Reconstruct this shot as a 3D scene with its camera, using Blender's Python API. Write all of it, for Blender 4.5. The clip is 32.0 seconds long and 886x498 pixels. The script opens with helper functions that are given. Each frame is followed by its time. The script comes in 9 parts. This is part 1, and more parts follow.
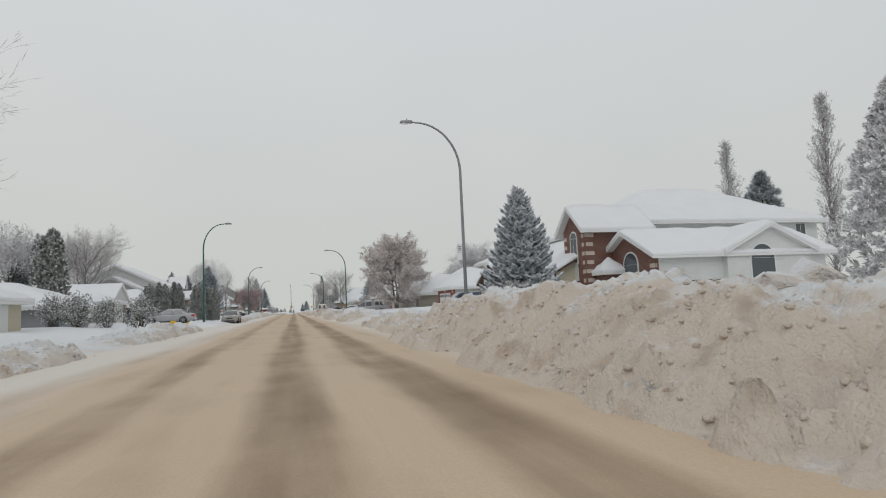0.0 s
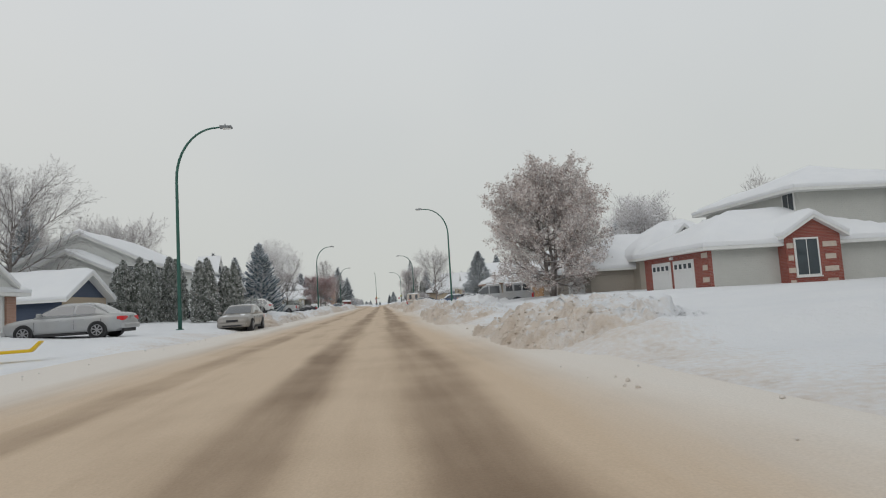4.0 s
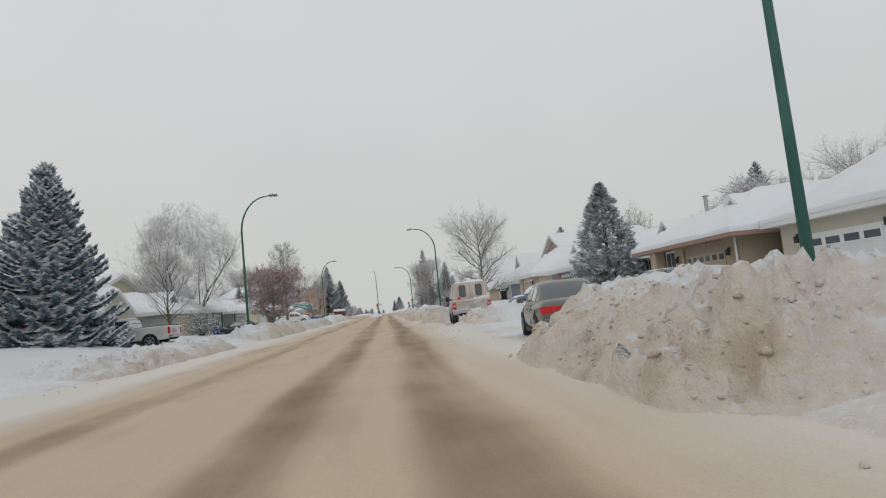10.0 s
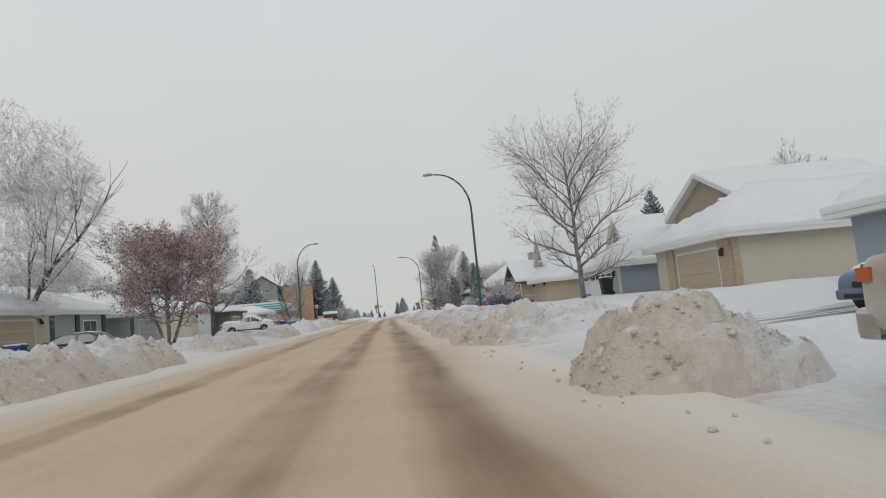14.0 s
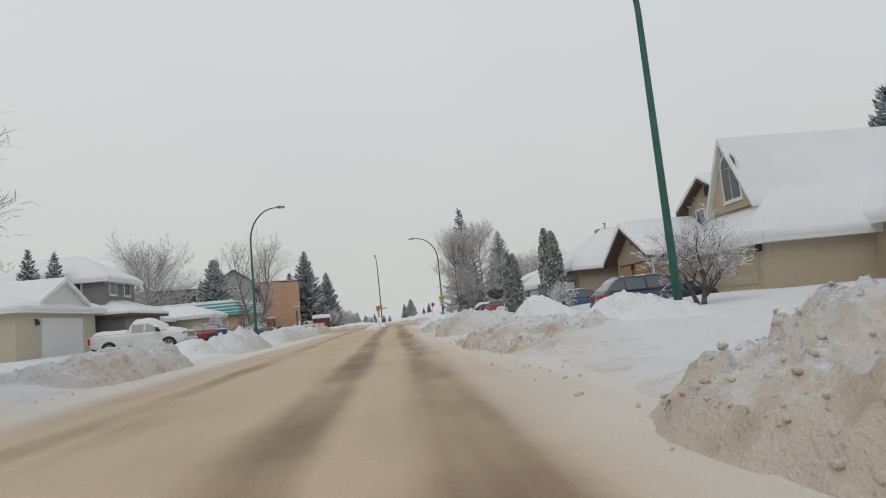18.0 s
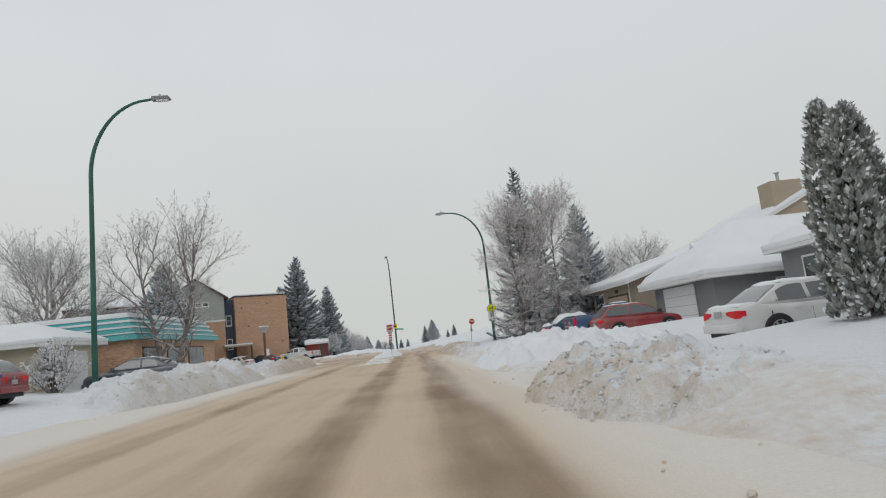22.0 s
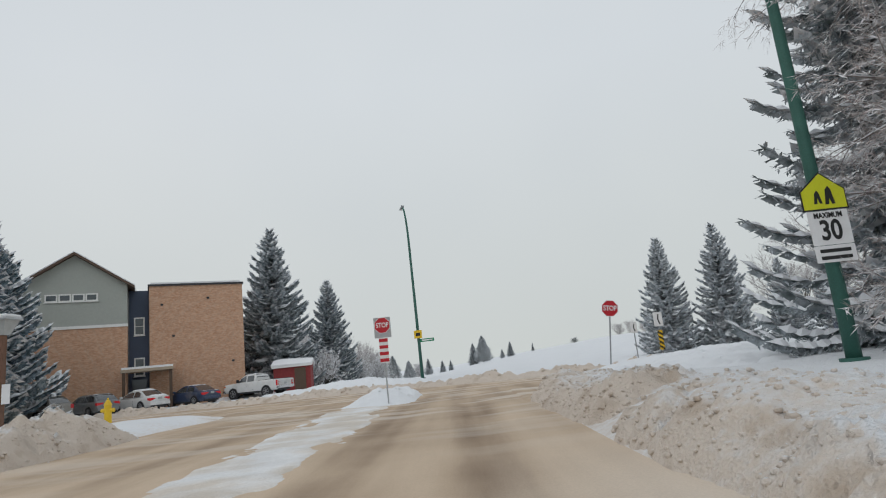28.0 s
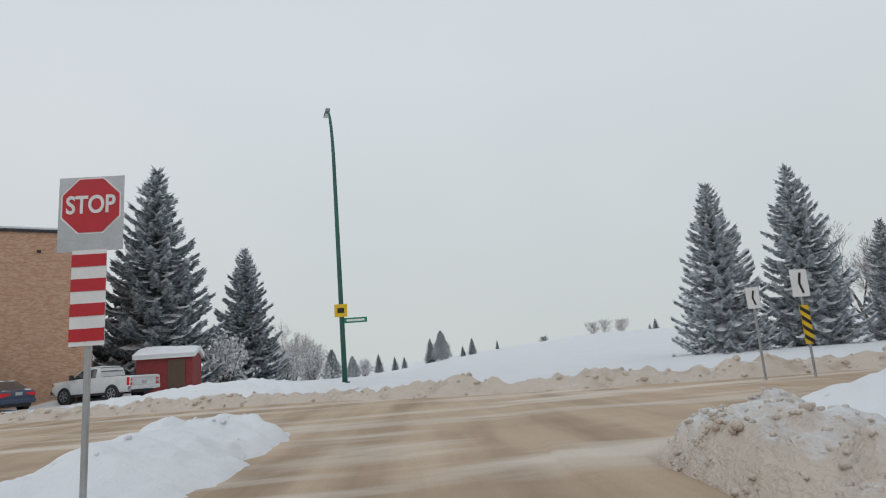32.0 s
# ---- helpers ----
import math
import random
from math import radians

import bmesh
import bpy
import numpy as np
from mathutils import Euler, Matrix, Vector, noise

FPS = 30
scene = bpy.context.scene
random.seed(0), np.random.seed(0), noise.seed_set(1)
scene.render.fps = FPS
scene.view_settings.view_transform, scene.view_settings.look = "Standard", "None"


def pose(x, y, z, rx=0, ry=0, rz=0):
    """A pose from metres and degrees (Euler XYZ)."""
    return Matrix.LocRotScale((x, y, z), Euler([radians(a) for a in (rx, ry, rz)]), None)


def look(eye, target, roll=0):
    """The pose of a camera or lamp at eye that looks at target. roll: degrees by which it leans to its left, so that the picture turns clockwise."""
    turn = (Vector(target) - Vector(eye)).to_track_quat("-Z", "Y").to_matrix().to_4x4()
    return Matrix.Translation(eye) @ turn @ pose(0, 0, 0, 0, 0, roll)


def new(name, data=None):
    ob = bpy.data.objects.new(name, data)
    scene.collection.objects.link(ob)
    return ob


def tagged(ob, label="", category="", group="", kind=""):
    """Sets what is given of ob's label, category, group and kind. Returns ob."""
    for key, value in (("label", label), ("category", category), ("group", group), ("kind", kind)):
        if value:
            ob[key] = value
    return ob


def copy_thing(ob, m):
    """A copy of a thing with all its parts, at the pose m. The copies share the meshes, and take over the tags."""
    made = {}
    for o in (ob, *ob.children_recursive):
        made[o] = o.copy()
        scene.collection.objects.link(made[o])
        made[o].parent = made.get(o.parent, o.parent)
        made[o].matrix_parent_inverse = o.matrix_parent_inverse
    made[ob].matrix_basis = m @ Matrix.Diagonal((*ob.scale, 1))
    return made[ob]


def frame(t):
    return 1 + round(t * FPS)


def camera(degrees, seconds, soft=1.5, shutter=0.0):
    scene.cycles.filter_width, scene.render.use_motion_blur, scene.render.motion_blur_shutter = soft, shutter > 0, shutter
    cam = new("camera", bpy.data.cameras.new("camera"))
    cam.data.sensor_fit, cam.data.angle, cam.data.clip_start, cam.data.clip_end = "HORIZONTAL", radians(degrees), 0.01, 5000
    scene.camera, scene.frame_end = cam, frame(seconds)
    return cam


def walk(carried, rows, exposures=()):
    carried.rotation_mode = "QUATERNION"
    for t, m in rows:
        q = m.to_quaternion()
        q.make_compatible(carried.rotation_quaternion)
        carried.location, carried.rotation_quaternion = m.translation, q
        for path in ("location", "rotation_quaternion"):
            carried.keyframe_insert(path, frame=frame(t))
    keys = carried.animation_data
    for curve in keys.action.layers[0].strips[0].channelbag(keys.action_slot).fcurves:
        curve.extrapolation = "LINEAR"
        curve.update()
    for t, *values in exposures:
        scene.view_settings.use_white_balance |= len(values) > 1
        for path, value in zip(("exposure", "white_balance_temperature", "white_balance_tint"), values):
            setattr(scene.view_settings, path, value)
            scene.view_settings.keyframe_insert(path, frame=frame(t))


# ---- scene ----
cam = camera(73.3, 32.0, soft=1.1)
PATH = [
    (0, (0.517, -0.722, 1.087), (1.02, 1.205, 1.272), -2.6),
    (0.5, (0.969, 3.916, 1.085), (1.415, 5.857, 1.269), -2.9),
    (1, (1.356, 8.525, 1.083), (1.747, 10.478, 1.263), -3.1),
    (1.5, (1.637, 13.103, 1.076), (1.981, 15.066, 1.245), -3.4),
    (2, (1.869, 17.563, 1.075), (2.169, 19.532, 1.253), -3.5),
    (2.5, (1.957, 22.063, 1.079), (2.224, 24.037, 1.256), -3.3),
    (3, (1.944, 26.589, 1.081), (2.19, 28.566, 1.26), -3.0),
    (3.5, (1.886, 31.151, 1.08), (2.121, 33.13, 1.25), -3.0),
    (5.5, (1.765, 49.462, 1.089), (1.973, 51.444, 1.253), -5.5),
    (6, (1.802, 53.978, 1.075), (2.019, 55.959, 1.248), -5.6),
    (6.5, (1.862, 58.464, 1.076), (2.088, 60.443, 1.251), -5.9),
    (7, (1.924, 62.939, 1.077), (2.154, 64.918, 1.252), -6.2),
    (7.5, (1.931, 67.42, 1.077), (2.163, 69.398, 1.254), -6.3),
    (8, (1.967, 71.77, 1.081), (2.197, 73.748, 1.265), -6.3),
    (8.5, (2.02, 76.092, 1.082), (2.248, 78.07, 1.27), -6.3),
    (9, (2.103, 80.487, 1.081), (2.332, 82.465, 1.269), -6.3),
    (9.5, (2.151, 84.877, 1.08), (2.379, 86.855, 1.27), -6.3),
    (10, (2.175, 89.177, 1.075), (2.396, 91.156, 1.261), -6.0),
    (10.5, (2.223, 93.355, 1.065), (2.44, 95.333, 1.262), -6.2),
    (11, (2.286, 97.465, 1.064), (2.5, 99.444, 1.258), -6.1),
    (11.5, (2.357, 101.561, 1.066), (2.569, 103.54, 1.261), -6.1),
    (12, (2.37, 105.626, 1.06), (2.582, 107.606, 1.253), -5.9),
    (12.5, (2.333, 109.61, 1.079), (2.546, 111.589, 1.275), -5.8),
    (13, (2.408, 113.371, 1.099), (2.62, 115.35, 1.299), -5.2),
    (13.5, (2.416, 117.098, 1.079), (2.631, 119.077, 1.275), -5.6),
    (15.5, (2.455, 131.984, 1.068), (2.67, 133.961, 1.277), -5.5),
    (16, (2.446, 135.702, 1.075), (2.66, 137.68, 1.274), -5.0),
    (16.5, (2.443, 139.39, 1.078), (2.656, 141.368, 1.281), -5.1),
    (17, (2.464, 143.018, 1.082), (2.673, 144.998, 1.276), -5.3),
    (17.5, (2.49, 146.615, 1.081), (2.694, 148.595, 1.28), -5.5),
    (18, (2.553, 150.138, 1.079), (2.751, 152.117, 1.292), -5.6),
    (18.5, (2.582, 153.731, 1.084), (2.775, 155.711, 1.285), -5.7),
    (19, (2.598, 157.316, 1.081), (2.787, 159.297, 1.274), -5.7),
    (19.5, (2.622, 160.831, 1.086), (2.81, 162.811, 1.293), -6.1),
    (20, (2.647, 164.314, 1.087), (2.836, 166.294, 1.298), -6.3),
    (20.5, (2.675, 167.788, 1.091), (2.866, 169.765, 1.326), -6.2),
    (21, (2.713, 171.307, 1.088), (2.888, 173.277, 1.382), -6.1),
    (21.5, (2.715, 174.784, 1.086), (2.871, 176.752, 1.4), -6.1),
    (22, (2.671, 178.19, 1.086), (2.818, 180.162, 1.383), -6.3),
    (22.5, (2.636, 181.558, 1.076), (2.762, 183.531, 1.376), -5.9),
    (23, (2.589, 184.785, 1.076), (2.657, 186.76, 1.387), -5.7),
    (23.5, (2.549, 187.971, 1.076), (2.575, 189.947, 1.387), -5.7),
    (24, (2.565, 191.143, 1.074), (2.584, 193.115, 1.406), -6.0),
    (24.5, (2.674, 194.22, 1.076), (2.701, 196.185, 1.448), -6.0),
    (26.5, (3.564, 205.906, 1.072), (3.57, 207.865, 1.472), -5.6),
    (27, (3.552, 208.649, 1.091), (3.554, 210.61, 1.481), -6.0),
    (27.5, (3.46, 211.13, 1.085), (3.461, 213.092, 1.477), -6.0),
    (28, (3.416, 213.399, 1.096), (3.417, 215.361, 1.48), -6.0),
    (28.5, (3.385, 215.723, 1.081), (3.399, 217.687, 1.462), -6.0),
    (29, (3.429, 217.961, 1.086), (3.471, 219.925, 1.461), -6.1),
    (29.5, (3.491, 220.068, 1.087), (3.565, 222.03, 1.468), -6.0),
    (30, (3.55, 222.05, 1.087), (3.642, 224.009, 1.477), -5.6),
    (30.5, (3.61, 223.822, 1.082), (3.711, 225.78, 1.476), -5.1),
    (31, (3.692, 225.397, 1.077), (3.799, 227.356, 1.467), -4.9),
    (31.5, (3.793, 226.906, 1.068), (3.91, 228.867, 1.444), -4.6),
    (32, (3.903, 228.304, 1.051), (4.032, 230.266, 1.417), -4.3),
]
walk(cam, [(t, look(eye, target, roll)) for t, eye, target, roll in PATH], [(0, -0.05, 6500, 11.4), (16, -0.03, 6480, 11.4), (25, 0.03, 6370, 11.0), (32, 0.03, 6200, 11)])

# ---- sky and light ----
world = bpy.data.worlds.new("overcast_sky")
scene.world = world
world.use_nodes = True
wn, wl = world.node_tree.nodes, world.node_tree.links
wn.clear()
w_out = wn.new("ShaderNodeOutputWorld")
w_bg = wn.new("ShaderNodeBackground")
w_sky = wn.new("ShaderNodeTexSky")
w_sky.sky_type, w_sky.sun_disc = "NISHITA", False
w_sky.sun_elevation, w_sky.sun_rotation = radians(24), radians(-30)
w_sky.air_density, w_sky.dust_density = 1.0, 4.0
w_coord = wn.new("ShaderNodeTexCoord")
w_noise = wn.new("ShaderNodeTexNoise")
w_noise.inputs["Scale"].default_value, w_noise.inputs["Detail"].default_value = 1.6, 3
w_ramp = wn.new("ShaderNodeValToRGB")
w_ramp.color_ramp.elements[0].position, w_ramp.color_ramp.elements[0].color = 0.3, (6.0, 6.3, 6.35, 1)
w_ramp.color_ramp.elements[1].position, w_ramp.color_ramp.elements[1].color = 0.75, (6.5, 6.75, 6.65, 1)
w_mix = wn.new("ShaderNodeMix")
w_mix.data_type = "RGBA"
w_mix.inputs["Factor"].default_value = 0.995
w_sep, w_rise, w_tone = wn.new("ShaderNodeSeparateXYZ"), wn.new("ShaderNodeMapRange"), wn.new("ShaderNodeMix")
w_rise.inputs["From Min"].default_value, w_rise.inputs["From Max"].default_value = 0.02, 0.45
w_tone.data_type, w_tone.blend_type = "RGBA", "MULTIPLY"
w_tint = wn.new("ShaderNodeMix")
w_tint.data_type = "RGBA"
w_tint.inputs["A"].default_value, w_tint.inputs["B"].default_value = (0.925, 0.925, 0.88, 1), (1.0, 1.01, 1.03, 1)
w_tone.inputs["Factor"].default_value = 1.0
w_bg.inputs["Strength"].default_value = 0.1
wl.new(w_coord.outputs["Generated"], w_noise.inputs["Vector"])
wl.new(w_noise.outputs["Fac"], w_ramp.inputs["Fac"])
wl.new(w_sky.outputs["Color"], w_mix.inputs["A"])
wl.new(w_coord.outputs["Generated"], w_sep.inputs[0])
wl.new(w_sep.outputs["Z"], w_rise.inputs["Value"])
wl.new(w_rise.outputs["Result"], w_tint.inputs["Factor"])
wl.new(w_ramp.outputs["Color"], w_tone.inputs["A"])
wl.new(w_tint.outputs["Result"], w_tone.inputs["B"])
wl.new(w_tone.outputs["Result"], w_mix.inputs["B"])
wl.new(w_mix.outputs["Result"], w_bg.inputs["Color"])
wl.new(w_bg.outputs["Background"], w_out.inputs["Surface"])

sun_data = bpy.data.lights.new("sun", "SUN")
sun_data.energy, sun_data.angle, sun_data.color = 0.5, radians(40), (1.0, 0.985, 0.96)
sun = new("sun", sun_data)
sun.matrix_world = look((-20, -20, 40), (5, 20, 0))

# ---- materials ----
MATS = {}


def mat(name, color, rough=0.8, metal=0.0, var=0.12, scale=6.0, fine=60.0, bump=0.0, bump_scale=40.0, color2=None, mix2=(0.45, 0.65),
        spec=0.4, rand=0.0, island=0.0, transmission=0.0, coat=0.0):
    """Principled material: base colour broken up at two scales, an optional second colour in patches, and bump."""
    if name in MATS:
        return MATS[name]
    m = bpy.data.materials.new(name)
    m.use_nodes = True
    n, l = m.node_tree.nodes, m.node_tree.links
    b = n["Principled BSDF"]
    b.inputs["Roughness"].default_value, b.inputs["Metallic"].default_value = rough, metal
    b.inputs["Specular IOR Level"].default_value = spec
    b.inputs["Transmission Weight"].default_value = transmission
    b.inputs["Coat Weight"].default_value = coat
    co = n.new("ShaderNodeTexCoord")
    n1, n2 = n.new("ShaderNodeTexNoise"), n.new("ShaderNodeTexNoise")
    n1.inputs["Scale"].default_value, n1.inputs["Detail"].default_value = scale, 4
    n2.inputs["Scale"].default_value, n2.inputs["Detail"].default_value = fine, 3
    geo = n.new("ShaderNodeNewGeometry")
    for k in (n1, n2):
        l.new(geo.outputs["Position"], k.inputs["Vector"])
    add = n.new("ShaderNodeMath")
    add.operation = "ADD"
    l.new(n1.outputs["Fac"], add.inputs[0])
    l.new(n2.outputs["Fac"], add.inputs[1])
    last = add.outputs[0]
    if rand or island:
        src = n.new("ShaderNodeObjectInfo").outputs["Random"] if rand else geo.outputs["Random Per Island"]
        mul = n.new("ShaderNodeMath")
        mul.operation = "MULTIPLY_ADD"
        mul.inputs[1].default_value = rand or island
        l.new(src, mul.inputs[0])
        l.new(last, mul.inputs[2])
        last = mul.outputs[0]
    mr = n.new("ShaderNodeMapRange")
    mr.inputs["From Min"].default_value, mr.inputs["From Max"].default_value = 0.65, 1.35 + (rand or island)
    mr.inputs["To Min"].default_value, mr.inputs["To Max"].default_value = 1 - var, 1 + var
    l.new(last, mr.inputs["Value"])
    base = n.new("ShaderNodeRGB")
    base.outputs[0].default_value = (*color, 1)
    col = base.outputs[0]
    if color2:
        n3 = n.new("ShaderNodeTexNoise")
        n3.inputs["Scale"].default_value, n3.inputs["Detail"].default_value = scale * 0.6, 6
        l.new(geo.outputs["Position"], n3.inputs["Vector"])
        r = n.new("ShaderNodeMapRange")
        r.inputs["From Min"].default_value, r.inputs["From Max"].default_value = mix2
        l.new(n3.outputs["Fac"], r.inputs["Value"])
        mx = n.new("ShaderNodeMix")
        mx.data_type = "RGBA"
        mx.inputs["B"].default_value = (*color2, 1)
        l.new(r.outputs["Result"], mx.inputs["Factor"])
        l.new(col, mx.inputs["A"])
        col = mx.outputs["Result"]
    vm = n.new("ShaderNodeVectorMath")
    vm.operation = "SCALE"
    l.new(col, vm.inputs[0])
    l.new(mr.outputs["Result"], vm.inputs["Scale"])
    l.new(vm.outputs["Vector"], b.inputs["Base Color"])
    if bump:
        bp = n.new("ShaderNodeBump")
        nb = n.new("ShaderNodeTexNoise")
        nb.inputs["Scale"].default_value, nb.inputs["Detail"].default_value = bump_scale, 5
        l.new(geo.outputs["Position"], nb.inputs["Vector"])
        bp.inputs["Strength"].default_value, bp.inputs["Distance"].default_value = bump, 0.03
        l.new(nb.outputs["Fac"], bp.inputs["Height"])
        l.new(bp.outputs["Normal"], b.inputs["Normal"])
    MATS[name] = m
    return m


def brick_mat(name, c1, c2, mortar, bw=0.24, bh=0.075):
    """Brick courses at true size; the pattern runs on whichever upright plane the wall lies in."""
    if name in MATS:
        return MATS[name]
    m = mat(name, c1, rough=0.9, bump=0.3, bump_scale=60)
    n, l = m.node_tree.nodes, m.node_tree.links
    b = n["Principled BSDF"]
    geo = next(k for k in n if k.type == "NEW_GEOMETRY")
    sep, cmb = n.new("ShaderNodeSeparateXYZ"), n.new("ShaderNodeCombineXYZ")
    l.new(geo.outputs["Position"], sep.inputs[0])
    ad = n.new("ShaderNodeMath")
    ad.operation = "ADD"
    l.new(sep.outputs["X"], ad.inputs[0])
    l.new(sep.outputs["Y"], ad.inputs[1])
    l.new(ad.outputs[0], cmb.inputs["X"])
    l.new(sep.outputs["Z"], cmb.inputs["Y"])
    br = n.new("ShaderNodeTexBrick")
    br.inputs["Scale"].default_value = 1.0
    br.inputs["Brick Width"].default_value, br.inputs["Row Height"].default_value = bw, bh
    br.inputs["Mortar Size"].default_value = 0.006
    br.inputs["Color1"].default_value, br.inputs["Color2"].default_value = (*c1, 1), (*c2, 1)
    br.inputs["Mortar"].default_value = (*mortar, 1)
    l.new(cmb.outputs[0], br.inputs["Vector"])
    old = b.inputs["Base Color"].links[0].from_node
    l.new(br.outputs["Color"], old.inputs[0])
    MATS[name] = m
    return m


def siding_mat(name, color, step=0.115):
    """Lapped boards: a saw-tooth relief in z."""
    if name in MATS:
        return MATS[name]
    m = mat(name, color, rough=0.6, var=0.05, scale=1.2, fine=12)
    n, l = m.node_tree.nodes, m.node_tree.links
    b = n["Principled BSDF"]
    geo = next(k for k in n if k.type == "NEW_GEOMETRY")
    sep = n.new("ShaderNodeSeparateXYZ")
    l.new(geo.outputs["Position"], sep.inputs[0])
    dv, fr, pw = n.new("ShaderNodeMath"), n.new("ShaderNodeMath"), n.new("ShaderNodeMath")
    dv.operation, fr.operation, pw.operation = "DIVIDE", "FRACT", "POWER"
    dv.inputs[1].default_value, pw.inputs[1].default_value = step, 0.5
    l.new(sep.outputs["Z"], dv.inputs[0])
    l.new(dv.outputs[0], fr.inputs[0])
    inv = n.new("ShaderNodeMath")
    inv.operation = "SUBTRACT"
    inv.inputs[0].default_value = 1.0
    l.new(fr.outputs[0], inv.inputs[1])
    bp = n.new("ShaderNodeBump")
    bp.inputs["Strength"].default_value, bp.inputs["Distance"].default_value = 0.9, 0.02
    l.new(inv.outputs[0], bp.inputs["Height"])
    l.new(bp.outputs["Normal"], b.inputs["Normal"])
    return m


def snow_mat(name, dirty, lumps=False):
    """Snow; dirty: towards the road it is stained with sand in patches, more so the nearer the travelled lane."""
    m = bpy.data.materials.new(name)
    m.use_nodes = True
    n, l = m.node_tree.nodes, m.node_tree.links
    b = n["Principled BSDF"]
    b.inputs["Roughness"].default_value = 0.75
    b.inputs["Specular IOR Level"].default_value = 0.25
    geo = n.new("ShaderNodeNewGeometry")
    sep = n.new("ShaderNodeSeparateXYZ")
    l.new(geo.outputs["Position"], sep.inputs[0])

    def tex(scale, detail=6):
        k = n.new("ShaderNodeTexNoise")
        k.inputs["Scale"].default_value, k.inputs["Detail"].default_value = scale, detail
        l.new(geo.outputs["Position"], k.inputs["Vector"])
        return k.outputs["Fac"]

    def math_node(op, a, c=None, d=None):
        k = n.new("ShaderNodeMath")
        k.operation = op
        for i, v in enumerate((a, c, d)):
            if v is None:
                continue
            if isinstance(v, (int, float)):
                k.inputs[i].default_value = v
            else:
                l.new(v, k.inputs[i])
        return k.outputs[0]

    clean = n.new("ShaderNodeMix")
    clean.data_type = "RGBA"
    clean.inputs["A"].default_value, clean.inputs["B"].default_value = (0.72, 0.735, 0.76, 1), (0.80, 0.805, 0.81, 1)
    l.new(tex(0.7), clean.inputs["Factor"])
    col = clean.outputs["Result"]
    if dirty:
        r = n.new("ShaderNodeMapRange")
        r.inputs["From Min"].default_value, r.inputs["From Max"].default_value = dirty
        l.new(math_node("ABSOLUTE", math_node("SUBTRACT", sep.outputs["X"], 0.3)), r.inputs["Value"])
        r.inputs["To Min"].default_value, r.inputs["To Max"].default_value = (1.25, -0.55) if lumps else (1.0, -0.75)
        blot = math_node("MULTIPLY_ADD", tex(0.55, 7), 1.6, -0.8)
        f1 = math_node("ADD", r.outputs["Result"], blot)
        f2 = math_node("MULTIPLY_ADD", tex(9, 4), 1.2, -0.6)
        cl = n.new("ShaderNodeClamp")
        # clean past the cross street
        past = n.new("ShaderNodeMapRange")
        past.inputs["From Min"].default_value, past.inputs["From Max"].default_value = 238, 246
        past.inputs["To Min"].default_value, past.inputs["To Max"].default_value = 0.0, 3.0 if dirty[0] > 0 else 0.0
        l.new(sep.outputs["Y"], past.inputs["Value"])
        total = math_node("SUBTRACT", math_node("ADD", f1, f2), past.outputs["Result"])
        if lumps:
            # less sand tint on what faces up, slightly more elsewhere; one stretch was sanded less
            facing = n.new("ShaderNodeSeparateXYZ")
            l.new(geo.outputs["Normal"], facing.inputs[0])
            fresh = n.new("ShaderNodeMapRange")
            fresh.inputs["From Min"].default_value, fresh.inputs["From Max"].default_value = 0.86, 0.99
            fresh.inputs["To Min"].default_value, fresh.inputs["To Max"].default_value = -0.12, 0.55
            l.new(facing.outputs["Z"], fresh.inputs["Value"])
            total = math_node("SUBTRACT", total, fresh.outputs["Result"])
            for y0, y1, amount in ((166, 182, 0.35), (212, 222, -0.80)):
                less = n.new("ShaderNodeMapRange")
                less.inputs["From Min"].default_value, less.inputs["From Max"].default_value = y0, y1
                less.inputs["To Min"].default_value, less.inputs["To Max"].default_value = 0.0, amount
                l.new(sep.outputs["Y"], less.inputs["Value"])
                total = math_node("SUBTRACT", total, less.outputs["Result"])
        l.new(total, cl.inputs["Value"])
        mx = n.new("ShaderNodeMix")
        mx.data_type = "RGBA"
        mx.inputs["B"].default_value = (0.64, 0.555, 0.475, 1)
        l.new(cl.outputs[0], mx.inputs["Factor"])
        l.new(col, mx.inputs["A"])
        col = mx.outputs["Result"]
        sand = n.new("ShaderNodeMapRange")
        sand.inputs["From Min"].default_value, sand.inputs["From Max"].default_value = 0.54, 0.70
        l.new(tex(1.7, 8), sand.inputs["Value"])
        m2 = n.new("ShaderNodeMix")
        m2.data_type = "RGBA"
        m2.inputs["B"].default_value = (0.47, 0.375, 0.29, 1)
        l.new(math_node("MULTIPLY", math_node("MULTIPLY", sand.outputs["Result"], cl.outputs[0]), 0.8), m2.inputs["Factor"])
        l.new(col, m2.inputs["A"])
        col = m2.outputs["Result"]
    l.new(col, b.inputs["Base Color"])
    bp = n.new("ShaderNodeBump")
    bp.inputs["Strength"].default_value, bp.inputs["Distance"].default_value = 0.65 if lumps else 0.7 if dirty else 0.25, 0.10
    relief = math_node("ADD", tex(7, 7), math_node("MULTIPLY", tex(30, 5), 0.7 if lumps else 0.4))
